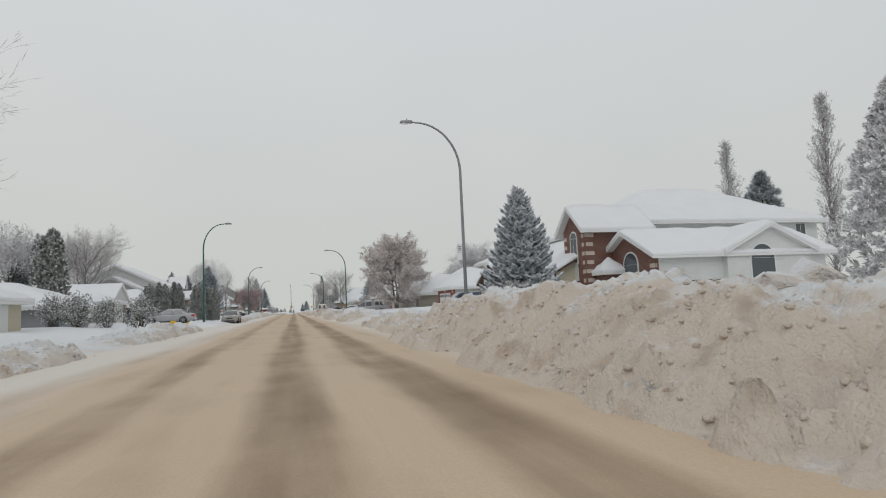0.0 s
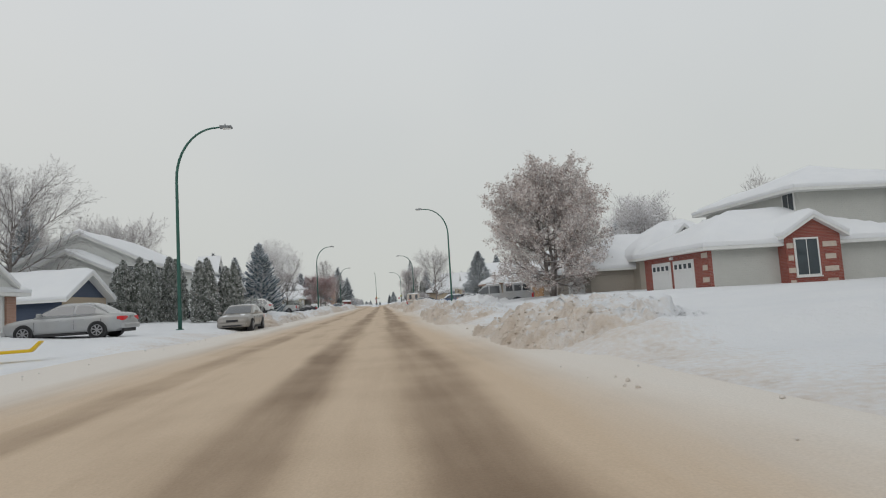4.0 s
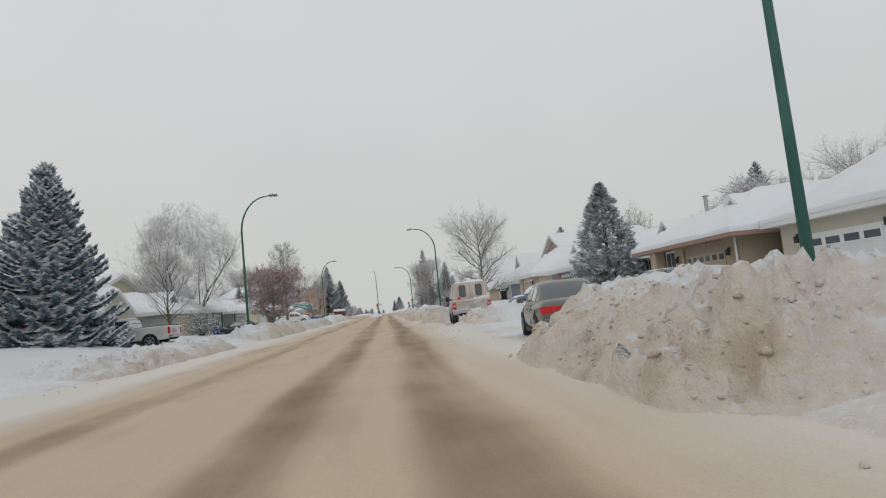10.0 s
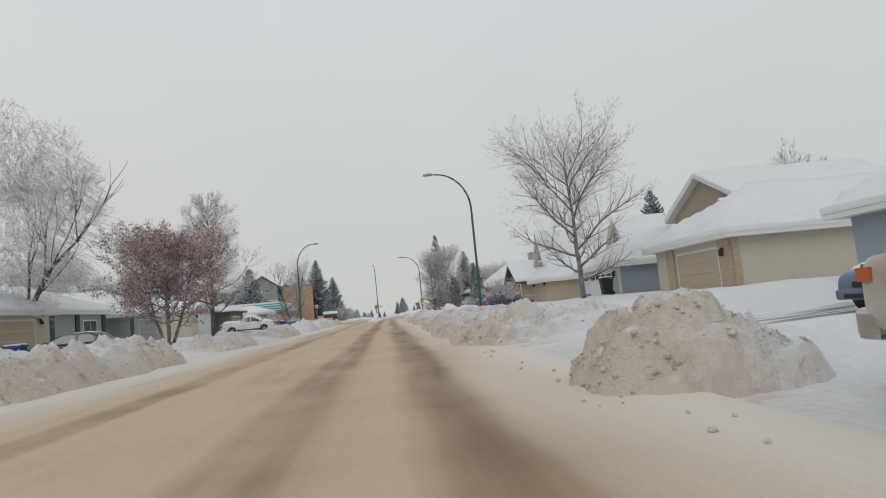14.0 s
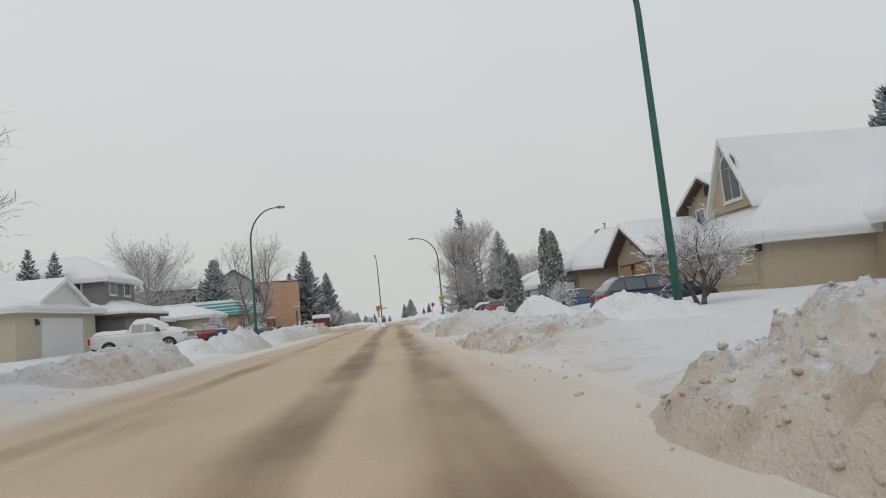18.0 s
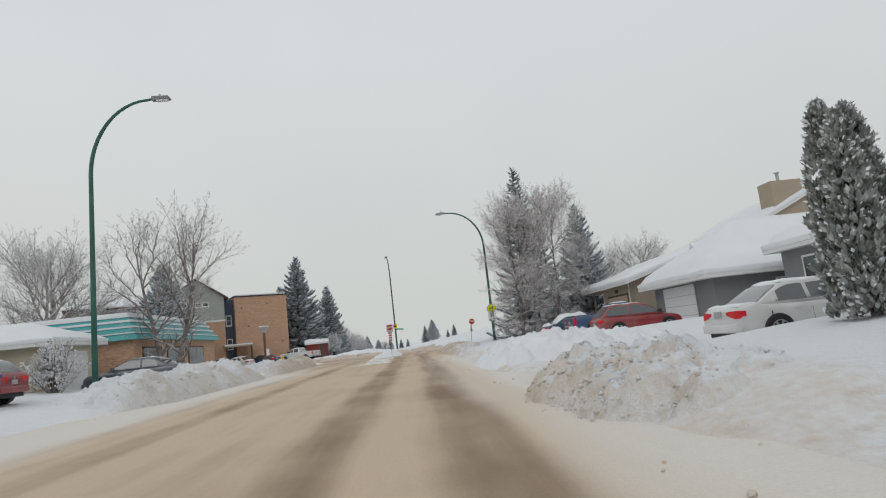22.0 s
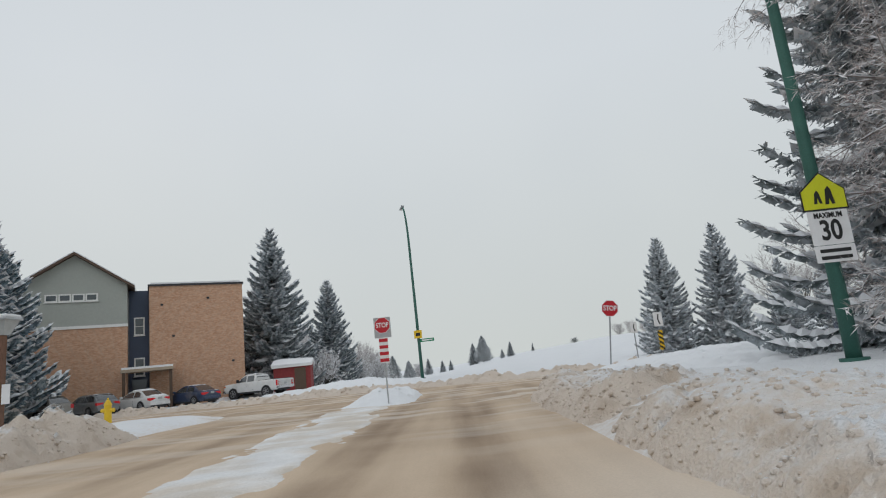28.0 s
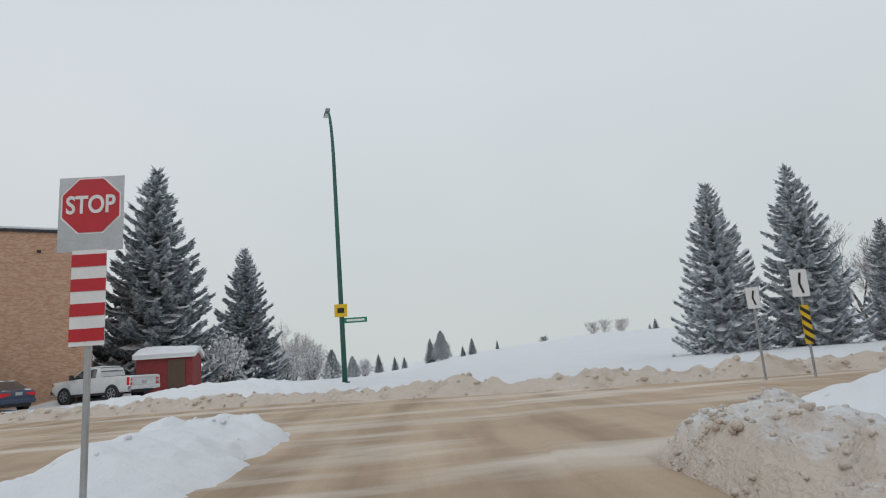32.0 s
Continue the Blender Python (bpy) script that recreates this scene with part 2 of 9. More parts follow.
    if lumps:
        # crumbled lumps of a hand's size and smaller
        for scale, amount in ((14.0, -0.10), (30.0, -0.06)):
            vor = n.new("ShaderNodeTexVoronoi")
            vor.inputs["Scale"].default_value = scale
            warp = n.new("ShaderNodeVectorMath")
            warp.operation = "ADD"
            wob = n.new("ShaderNodeTexNoise")
            wob.inputs["Scale"].default_value = 3.0
            l.new(geo.outputs["Position"], wob.inputs["Vector"])
            l.new(geo.outputs["Position"], warp.inputs[0])
            soft = n.new("ShaderNodeVectorMath")
            soft.operation = "SCALE"
            soft.inputs["Scale"].default_value = 0.22
            l.new(wob.outputs["Color"], soft.inputs[0])
            l.new(soft.outputs["Vector"], warp.inputs[1])
            l.new(warp.outputs["Vector"], vor.inputs["Vector"])
            d = vor.outputs["Distance"]
            relief = math_node("ADD", relief, math_node("MULTIPLY", math_node("MULTIPLY", d, d), amount))
    l.new(relief, bp.inputs["Height"])
    l.new(bp.outputs["Normal"], b.inputs["Normal"])
    MATS[name] = m
    return m


SNOW = snow_mat("snow_clean", None)
YARD = snow_mat("snow_verge", (3.6, 9.2))
BANK = snow_mat("snow_ploughed", (3.6, 9.2), True)
SANDY = snow_mat("snow_sandy", (-60, 300), True)
TRIM = mat("trim_white", (0.72, 0.72, 0.70), 0.6, var=0.05)
TRIM_BROWN = mat("trim_brown", (0.10, 0.065, 0.045), 0.7)
GLASS = mat("window_glass", (0.055, 0.07, 0.08), 0.06, var=0.25, scale=0.8, spec=0.8)
DOOR_WHITE = mat("garage_white", (0.70, 0.70, 0.69), 0.55, var=0.04)
DARK = mat("dark_grey", (0.035, 0.035, 0.04), 0.6)

# ---- building blocks ----


class Shape:
    """Collects corners and faces of one mesh."""

    def __init__(self):
        self.v, self.f = [], []

    def box(self, x0, x1, y0, y1, z0, z1):
        i = len(self.v)
        self.v += [(x, y, z) for z in (z0, z1) for x, y in ((x0, y0), (x1, y0), (x1, y1), (x0, y1))]
        self.f += [tuple(i + k for k in q) for q in ((0, 3, 2, 1), (4, 5, 6, 7), (0, 1, 5, 4), (1, 2, 6, 5), (2, 3, 7, 6), (3, 0, 4, 7))]
        return self

    def prism(self, poly, d):
        """poly: corners of one face; d: the way by which the opposite face lies off."""
        i, n = len(self.v), len(poly)
        self.v += [tuple(p) for p in poly] + [tuple(p[k] + d[k] for k in range(3)) for p in poly]
        self.f += [tuple(range(i + n - 1, i - 1, -1)), tuple(range(i + n, i + 2 * n))]
        self.f += [(i + k, i + (k + 1) % n, i + n + (k + 1) % n, i + n + k) for k in range(n)]
        return self

    def tube(self, p, q, r0, r1, sides=6, caps=True):
        p, q = Vector(p), Vector(q)
        d = (q - p).normalized()
        a = d.orthogonal().normalized()
        b = d.cross(a)
        i = len(self.v)
        for c, r in ((p, r0), (q, r1)):
            for k in range(sides):
                t = 2 * math.pi * k / sides
                self.v.append(tuple(c + a * (math.cos(t) * r) + b * (math.sin(t) * r)))
        self.f += [(i + k, i + (k + 1) % sides, i + sides + (k + 1) % sides, i + sides + k) for k in range(sides)]
        if caps:
            self.f += [tuple(range(i + sides - 1, i - 1, -1)), tuple(range(i + sides, i + 2 * sides))]
        return self

    def path(self, pts, radii, sides=8):
        """A bent tube through points."""
        pts = [Vector(p) for p in pts]
        i, n = len(self.v), len(pts)
        ref = Vector((0, 1, 0.02)).normalized()
        for k, p in enumerate(pts):
            d = (pts[min(k + 1, n - 1)] - pts[max(k - 1, 0)]).normalized()
            a = d.cross(ref).normalized()
            b = d.cross(a)
            for s in range(sides):
                t = 2 * math.pi * s / sides
                self.v.append(tuple(p + a * (math.cos(t) * radii[k]) + b * (math.sin(t) * radii[k])))
        for k in range(n - 1):
            self.f += [(i + k * sides + s, i + k * sides + (s + 1) % sides, i + (k + 1) * sides + (s + 1) % sides, i + (k + 1) * sides + s)
                       for s in range(sides)]
        self.f += [tuple(range(i + sides - 1, i - 1, -1)), tuple(range(i + (n - 1) * sides, i + n * sides))]
        return self

    def disc(self, c, r, d, sides=24, axis=0):
        """A disc of thickness d along an axis."""
        i = len(self.v)
        for o in (0, d):
            for k in range(sides):
                t = 2 * math.pi * k / sides
                q = [0, 0, 0]
                q[axis], q[(axis + 1) % 3], q[(axis + 2) % 3] = o, r * math.cos(t), r * math.sin(t)
                self.v.append(tuple(c[j] + q[j] for j in range(3)))
        self.f += [tuple(range(i + sides - 1, i - 1, -1)), tuple(range(i + sides, i + 2 * sides))]
        self.f += [(i + k, i + (k + 1) % sides, i + sides + (k + 1) % sides, i + sides + k) for k in range(sides)]
        return self

    def grid(self, xs, ys, fn, close=None):
        """A height field z = fn(x, y); close: a skirt down to that depth below."""
        i, nx, ny = len(self.v), len(xs), len(ys)
        self.v += [(x, y, fn(x, y)) for y in ys for x in xs]
        self.f += [(i + b * nx + a, i + b * nx + a + 1, i + (b + 1) * nx + a + 1, i + (b + 1) * nx + a) for b in range(ny - 1) for a in range(nx - 1)]
        return self

    def mesh(self, name, material, smooth=False):
        me = bpy.data.meshes.new(name)
        me.from_pydata(self.v, [], self.f)
        me.update()
        if material:
            me.materials.append(material)
        if smooth:
            me.shade_smooth()
        return me


def bevelled(me, width, segments=2):
    bm = bmesh.new()
    bm.from_mesh(me)
    bmesh.ops.recalc_face_normals(bm, faces=bm.faces)
    bmesh.ops.bevel(bm, geom=bm.edges[:], offset=width, segments=segments, affect="EDGES", profile=0.6)
    bm.to_mesh(me)
    bm.free()
    return me


def thing(name, x, y, z, label, category, group="", kind="", rz=0.0):
    ob = new(name)
    ob.empty_display_size = 0.2
    ob.matrix_basis = pose(x, y, z, 0, 0, rz)
    return tagged(ob, label, category, group, kind)


def part(name, shape, material, parent, label="", smooth=False, bevel=0.0):
    me = shape if isinstance(shape, bpy.types.Mesh) else shape.mesh(name, material, smooth)
    if bevel:
        bevelled(me, bevel)
    ob = new(name, me)
    ob.parent = parent
    if label:
        ob["label"] = label
    return ob


def lone(name, shape, material, label, category, kind="", group="", smooth=False, at=(0, 0, 0)):
    me = shape if isinstance(shape, bpy.types.Mesh) else shape.mesh(name, material, smooth)
    ob = new(name, me)
    ob.location = at
    return tagged(ob, label, category, group, kind)


def fnoise(x, y, s, seed=0.0):
    return noise.noise(Vector((x * s, y * s, seed)))


def steps(a, b, d):
    n = max(2, int(math.ceil((b - a) / d)) + 1)
    return [a + (b - a) * k / (n - 1) for k in range(n)]

# ---- ground, road and snow ----


def smooth(a, b, v):
    t = min(1.0, max(0.0, (v - a) / (b - a)))
    return t * t * (3 - 2 * t)


# driveways across the right and left verge: (y from, y to)
DRIVES_R = [(38.5, 45), (54.5, 58.5), (82.2, 91.6), (104.5, 114.2), (129, 135), (157, 161.5), (172.3, 175.6), (180.5, 183), (190.8, 194.0), (203, 209), (211, 218.5)]
DRIVES_L = [(46, 56), (100, 104), (122, 126), (146, 150), (176, 181), (190, 195)]


# level spots where vehicles stand by the kerb
POCKETS = [(5.1, 8.5, 118.0, 126.2), (5.3, 8.4, 102.0, 109.0), (8.0, 16.0, 84.2, 89.5)]


def cross_line(x):
    """The middle of the cross street at the end of the road."""
    return cross_edge(x) - cross_half(x)


def cross_edge(x):
    """The far edge of the cross street."""
    return 242.6 + 5.6 * math.exp(-max(0.0, x - 1.0) / 5.5) - 0.16 * min(0.0, x - 1.0)


def cross_half(x):
    """Half the width of the cross street, which narrows to the right."""
    return 5.2 - 2.8 * smooth(4, 14, x)


def in_drive(y, drives):
    return max((smooth(a - 0.8, a + 0.5, y) * (1 - smooth(b - 0.5, b + 0.8, y)) for a, b in drives), default=0.0)


def ground_z(x, y):
    roll = 0.16 * fnoise(x, y, 0.11) + 0.07 * fnoise(x, y, 0.43, 3)
    near = 1 - smooth(13, 17, abs(x))
    if x > 0:
        yard = 0.55 * smooth(4.4, 6.8, x) + 0.35 * smooth(7.5, 15, x) + roll * smooth(5, 8, x)
        cut = in_drive(y, DRIVES_R) * near
    else:
        lift = 0.4 + 0.55 * smooth(88, 104, y) * (1 - smooth(126, 142, y))
        yard = 0.38 * smooth(4.6, 7.0, -x) + lift * smooth(8, 15.5, -x) + roll * smooth(5.5, 9, -x)
        cut = in_drive(y, DRIVES_L) * near
    yard *= 1 - cut * 0.7
    for x0, x1, y0, y1 in POCKETS:
        yard *= 1 - 0.95 * smooth(x0 - 0.9, x0, x) * (1 - smooth(x1, x1 + 0.9, x)) * smooth(y0 - 1.2, y0, y) * (1 - smooth(y1, y1 + 1.5, y))
    c, w = cross_line(x), cross_half(x)
    d = abs(y - c)
    if y <= c:
        yard *= smooth(w - 0.2, w + 3.3, d)
        if 4 < x < 40 and d < 24:
            yard *= smooth(0.2, 1.0, max(0.0, (x - 4.4) * (d - w)) / 16)
    else:
        yard = 0.5 * smooth(w + 0.2, w + 2.2, d) + roll * smooth(w + 1, w + 5, d)
        yard += 2.9 * smooth(257, 318, y) * smooth(-2, 34, x - 1) - 0.9 * smooth(262, 300, y) * (1 - smooth(-6, 12, x))
    if x < -9 and y > 214 and y < 262:
        yard = min(yard, 0.28 + 0.1 * roll + 0.25 * smooth(-24, -34, x))
    return yard - 0.06


gx = [-3000, -1200, -500, -250, -150, -100, -75] + steps(-60, -14, 2.0) + steps(-13, -4, 0.35) + steps(-3, 3, 2.0) + steps(4, 13, 0.35) + \
    steps(14.5, 60, 2.0) + [75, 100, 150, 250, 500, 1200, 3000]
gy = [-3000, -1000, -300, -120, -60, -30, -15] + steps(-8, 266, 0.5) + steps(268, 340, 3) + [360, 400, 500, 800, 1500, 3000]
ground = lone("ground", Shape().grid(gx, gy, ground_z), YARD, "snow-covered verges, lawns and fields", "ground", kind="structure", smooth=True)


def road_mat(name, across, margin=True):
    """Sanded, ploughed snow with bare darker wheel tracks along it; across: the tracks' middles in x and their widths."""
    m = bpy.data.materials.new(name)
    m.use_nodes = True
    n, l = m.node_tree.nodes, m.node_tree.links
    b = n["Principled BSDF"]
    b.inputs["Roughness"].default_value, b.inputs["Specular IOR Level"].default_value = 0.8, 0.25
    geo = n.new("ShaderNodeNewGeometry")
    sep = n.new("ShaderNodeSeparateXYZ")
    l.new(geo.outputs["Position"], sep.inputs[0])
    mp = n.new("ShaderNodeMapping")
    mp.inputs["Scale"].default_value = (1.0, 0.09, 1.0)
    l.new(geo.outputs["Position"], mp.inputs["Vector"])

    def tex(scale, detail, vec):
        k = n.new("ShaderNodeTexNoise")
        k.inputs["Scale"].default_value, k.inputs["Detail"].default_value = scale, detail
        l.new(vec, k.inputs["Vector"])
        return k.outputs["Fac"]

    def math_node(op, a, c=None, d=None):
        k = n.new("ShaderNodeMath")
        k.operation = op
        for i, v in enumerate((a, c, d)):
            if v is None:
                continue
            if isinstance(v, (int, float)):
                k.inputs[i].default_value = v
            else:
                l.new(v, k.inputs[i])
        return k.outputs[0]

    long_n, blot = tex(1.3, 5, mp.outputs["Vector"]), tex(0.5, 6, geo.outputs["Position"])
    wob = math_node("MULTIPLY_ADD", tex(0.05, 1, geo.outputs["Position"]), 0.5, -0.25)
    xx = math_node("ADD", sep.outputs["X"], wob)
    total = None
    drift = math_node("MULTIPLY", sep.outputs["Y"], -0.0068)
    for c, w, s in across:
        k = math_node("DIVIDE", math_node("SUBTRACT", math_node("ADD", xx, drift) if c > 0 else xx, c), w)
        k = math_node("MULTIPLY", k, k)
        g = math_node("MULTIPLY", math_node("POWER", 2.718, math_node("MULTIPLY", math_node("MULTIPLY", k, k), -1.0)), s)
        total = g if total is None else math_node("ADD", total, g)
    # the tracks fan out and fade where traffic turns
    tail = n.new("ShaderNodeMapRange")
    tail.inputs["From Min"].default_value, tail.inputs["From Max"].default_value = 218, 231
    l.new(sep.outputs["Y"], tail.inputs["Value"])
    tail = tail.outputs["Result"]
    f = math_node("ADD", math_node("MULTIPLY", total, math_node("MULTIPLY_ADD", tail, -0.6, 0.75)) if total is not None else 0.0,
                  math_node("ADD", math_node("MULTIPLY_ADD", tail, 0.45, math_node("MULTIPLY_ADD", long_n, 1.3, -0.65)), math_node("MULTIPLY_ADD", blot, 0.8, -0.4)))
    ramp = n.new("ShaderNodeValToRGB")
    e = ramp.color_ramp.elements
    e[0].position, e[0].color = 0.0, (0.585, 0.455, 0.33, 1)
    e[1].position, e[1].color = 0.95, (0.25, 0.175, 0.115, 1)
    mid = e.new(0.4)
    mid.color = (0.47, 0.355, 0.25, 1)
    l.new(f, ramp.inputs["Fac"])
    edge = n.new("ShaderNodeMapRange")
    edge.inputs["From Min"].default_value, edge.inputs["From Max"].default_value = 2.9, 4.5
    l.new(math_node("ADD", math_node("ABSOLUTE", math_node("SUBTRACT", sep.outputs["X"], 0.45)), math_node("MULTIPLY_ADD", tex(0.8, 6, mp.outputs["Vector"]), 2.2, -1.1)),
          edge.inputs["Value"])
    mx = n.new("ShaderNodeMix")
    mx.data_type = "RGBA"
    mx.inputs["B"].default_value = (0.70, 0.65, 0.59, 1)
    if margin:
        # no pale margin where the road widens at its end
        fade = n.new("ShaderNodeMapRange")
        fade.inputs["From Min"].default_value, fade.inputs["From Max"].default_value = 212, 222
        fade.inputs["To Min"].default_value, fade.inputs["To Max"].default_value = 1, 0
        l.new(sep.outputs["Y"], fade.inputs["Value"])
        l.new(math_node("MULTIPLY", edge.outputs["Result"], fade.outputs["Result"]), mx.inputs["Factor"])
    else:
        mx.inputs["Factor"].default_value = 0.0
    l.new(ramp.outputs["Color"], mx.inputs["A"])
    turned = n.new("ShaderNodeMapping")
    turned.inputs["Rotation"].default_value, turned.inputs["Scale"].default_value = (0, 0, radians(-22)), (0.16, 0.75, 1.0)
    l.new(geo.outputs["Position"], turned.inputs["Vector"])
    pale = n.new("ShaderNodeMapRange")
    pale.inputs["From Min"].default_value, pale.inputs["From Max"].default_value = 0.50, 0.64
    l.new(tex(1.0, 7, turned.outputs["Vector"]), pale.inputs["Value"])
    packed = n.new("ShaderNodeMix")
    packed.data_type = "RGBA"
    packed.inputs["B"].default_value = (0.68, 0.61, 0.53, 1)
    l.new(mx.outputs["Result"], packed.inputs["A"])
    l.new(math_node("MULTIPLY", math_node("MULTIPLY", pale.outputs["Result"], tail), 0.75), packed.inputs["Factor"])
    grain = n.new("ShaderNodeVectorMath")
    grain.operation = "SCALE"
    l.new(packed.outputs["Result"], grain.inputs[0])
    l.new(math_node("MULTIPLY_ADD", tex(45, 3, geo.outputs["Position"]), 0.24, 0.88), grain.inputs["Scale"])
    l.new(grain.outputs["Vector"], b.inputs["Base Color"])
    bp = n.new("ShaderNodeBump")
    bp.inputs["Strength"].default_value, bp.inputs["Distance"].default_value = 0.5, 0.03
    l.new(math_node("ADD", tex(6, 6, mp.outputs["Vector"]), math_node("MULTIPLY", tex(30, 4, geo.outputs["Position"]), 0.5)), bp.inputs["Height"])
    l.new(bp.outputs["Normal"], b.inputs["Normal"])
    return m


def road_z(x, y):
    xc = x - 0.0068 * y
    tr = -0.018 * (math.exp(-((xc - 0.42) / 0.4) ** 2) + math.exp(-((xc - 2.2) / 0.42) ** 2) + 0.7 * math.exp(-((x + 1.65) / 0.3) ** 2) + 0.7 * math.exp(-((x + 3.5) / 0.4) ** 2))
    return tr + 0.02 * fnoise(x, y * 0.3, 0.9, 7) + 0.03 * smooth(3.6, 5.0, abs(x - 0.2)) + 0.012


ROAD = road_mat("sanded_snow_road", [(0.42, 0.47, 0.95), (2.2, 0.52, 0.95), (-1.65, 0.38, 0.65), (-3.5, 0.5, 0.5)])
CROSS = road_mat("sanded_snow_crossing", [], False)
road = lone("road", Shape().grid(steps(-6.2, 5.4, 0.2), steps(-10, 238.6, 0.5), road_z), ROAD, "sanded snow-packed road with darker wheel tracks", "road", kind="structure", smooth=True)
cross = lone("cross_street", Shape().grid(steps(-70, 70, 1.0), steps(-1.2, 1.2, 0.08), lambda x, y: 0.0), CROSS, "sanded snow-packed cross street", "road", kind="structure", smooth=True)
for v in cross.data.vertices:
    x, d = v.co.x, v.co.y
    v.co.y = cross_line(x) + d * cross_half(x) + 0.5 * fnoise(x, d, 0.2, 5)
    v.co.z = 0.05 + 0.02 * fnoise(x, v.co.y, 0.5, 2) - 0.16 * smooth(1.0, 1.2, abs(d))


# the sanded sweep where the road widens into the crossing
def sweep_edge(y):
    return 4.6 + 0.9 * smooth(216, 226, y) + 0.6 * smooth(226, 235, y) + 6.0 * smooth(233.6, 238.5, y) + 0.35 * fnoise(3.0, y, 0.9, 2) + 0.15 * fnoise(7.0, y, 2.3, 4)


sweep = Shape().grid(steps(0, 1, 0.05), steps(226.5, 240.5, 0.5), lambda u, y: 0.0)
sweep.v = [(5.1 + max(0.06, sweep_edge(y) - 5.1) * u, y, road_z(5.1 + max(0.06, sweep_edge(y) - 5.1) * u, y) + 0.03 - 0.09 * (1 - smooth(0.0, 0.12, u)) - 0.14 * smooth(0.85, 1.0, u) - 0.1 * (1 - smooth(226.5, 229, y))) for u, y, _ in sweep.v]
lone("road_sweep", sweep, CROSS, "sanded snow where the road widens at the crossing", "road", kind="structure", smooth=True)

# the thin strip of packed snow left between the lanes before the crossing
PACKED = mat("packed_snow", (0.62, 0.56, 0.49), 0.85, var=0.15, scale=1.2, fine=40, bump=0.4, bump_scale=12, spec=0.2, color2=(0.74, 0.735, 0.73), mix2=(0.42, 0.60))
lone("snow_strip", Shape().grid(steps(-1.2, 2.0, 0.08), steps(215.5, 234.5, 0.12), lambda x, y: road_z(x, y) - 0.03 + 0.055 * smooth(-0.1, 0.3, min(x + 0.5, 1.35 - x, (y - 216) * 0.3) + 0.5 * fnoise(x, y * 0.45, 0.9, 6) + 0.45 * fnoise(x, y * 0.4, 2.6, 9) + 0.2 * fnoise(x, y, 6.0, 1))), PACKED, "thin packed snow left between the lanes", "snow", kind="structure", smooth=True)


def heap(x0, x1, y0, y1, h, seed, rough=1.0, material=BANK):
    """A ploughed-up bank of snow, steeper towards the road, lumpy all over. h: the height of its crest over the road."""
    cx = x0 + (x1 - x0) * (0.42 if x0 > 0 else 0.58)

    def z(x, y):
        u = (x - cx) / ((x1 - cx) if x > cx else (cx - x0))
        u += 0.22 * fnoise(x, y, 0.6, seed + 9)
        k = max(0.15, 1 - 5.0 / (y1 - y0))
        v = max(0.0, abs((y - (y0 + y1) / 2) / ((y1 - y0) / 2)) - k) / (1 - k)
        dome = max(0.0, 1 - min(1.0, u * u + v * v)) ** 1.35
        dome *= smooth(0.0, 0.4, min(x - x0, x1 - x, y - y0, y1 - y))
        g = ground_z(x, y)
        crest = h * (0.86 + 0.34 * fnoise(x * 0.5, y, 0.33, seed) + 0.16 * fnoise(x, y, 0.9, seed + 3))
        wx, wy = x + 0.25 * fnoise(x, y, 1.1, seed + 5), y + 0.25 * fnoise(x, y, 1.1, seed + 6)
        blocks = 0.0
        for scale, amount, k in ((1.5, 0.46, 0.0), (3.3, 0.28, 1.7)):
            d, p = noise.voronoi(Vector((wx * scale, wy * scale, seed + k)))
            rise = math.sin(p[0].x * 12.9 + p[0].y * 78.2 + k) * 43.7 % 1.0
            blocks += amount * ((rise - 0.45) * smooth(0.0, 0.30, d[1] - d[0]) - 0.22 * d[0] * d[0])
        fine = 0.45 - 1.0 * noise.voronoi(Vector((wx * 6.5, wy * 6.5, seed + 2)))[0][0] ** 1.6
        patch = smooth(-0.25, 0.25, fnoise(x, y, 0.45, seed + 8))
        lump = 0.22 + blocks * (0.45 + 0.55 * patch) + 0.20 * fine * (0.5 + 0.5 * patch) + 0.05 * fnoise(x, y, 9.0, seed + 4)
        return g - 0.12 + dome * (max(0.1, crest - g) + 0.12) + (lump - 0.17) * rough * smooth(0, 0.3, dome)

    bank = lone("snow_bank", Shape().grid(steps(x0, x1, 0.09), steps(y0, y1, 0.11), z), material, "lumpy ploughed snow bank stained with road sand", "snow bank",
                group="snow banks along the road", smooth=True)
    if material is BANK:
        crumble(bank, z, x0, x1, y0, y1, int(seed * 10))
    else:
        crumble(bank, z, x0, x1, y0, y1, int(seed * 10), 9, SNOW)
    return bank


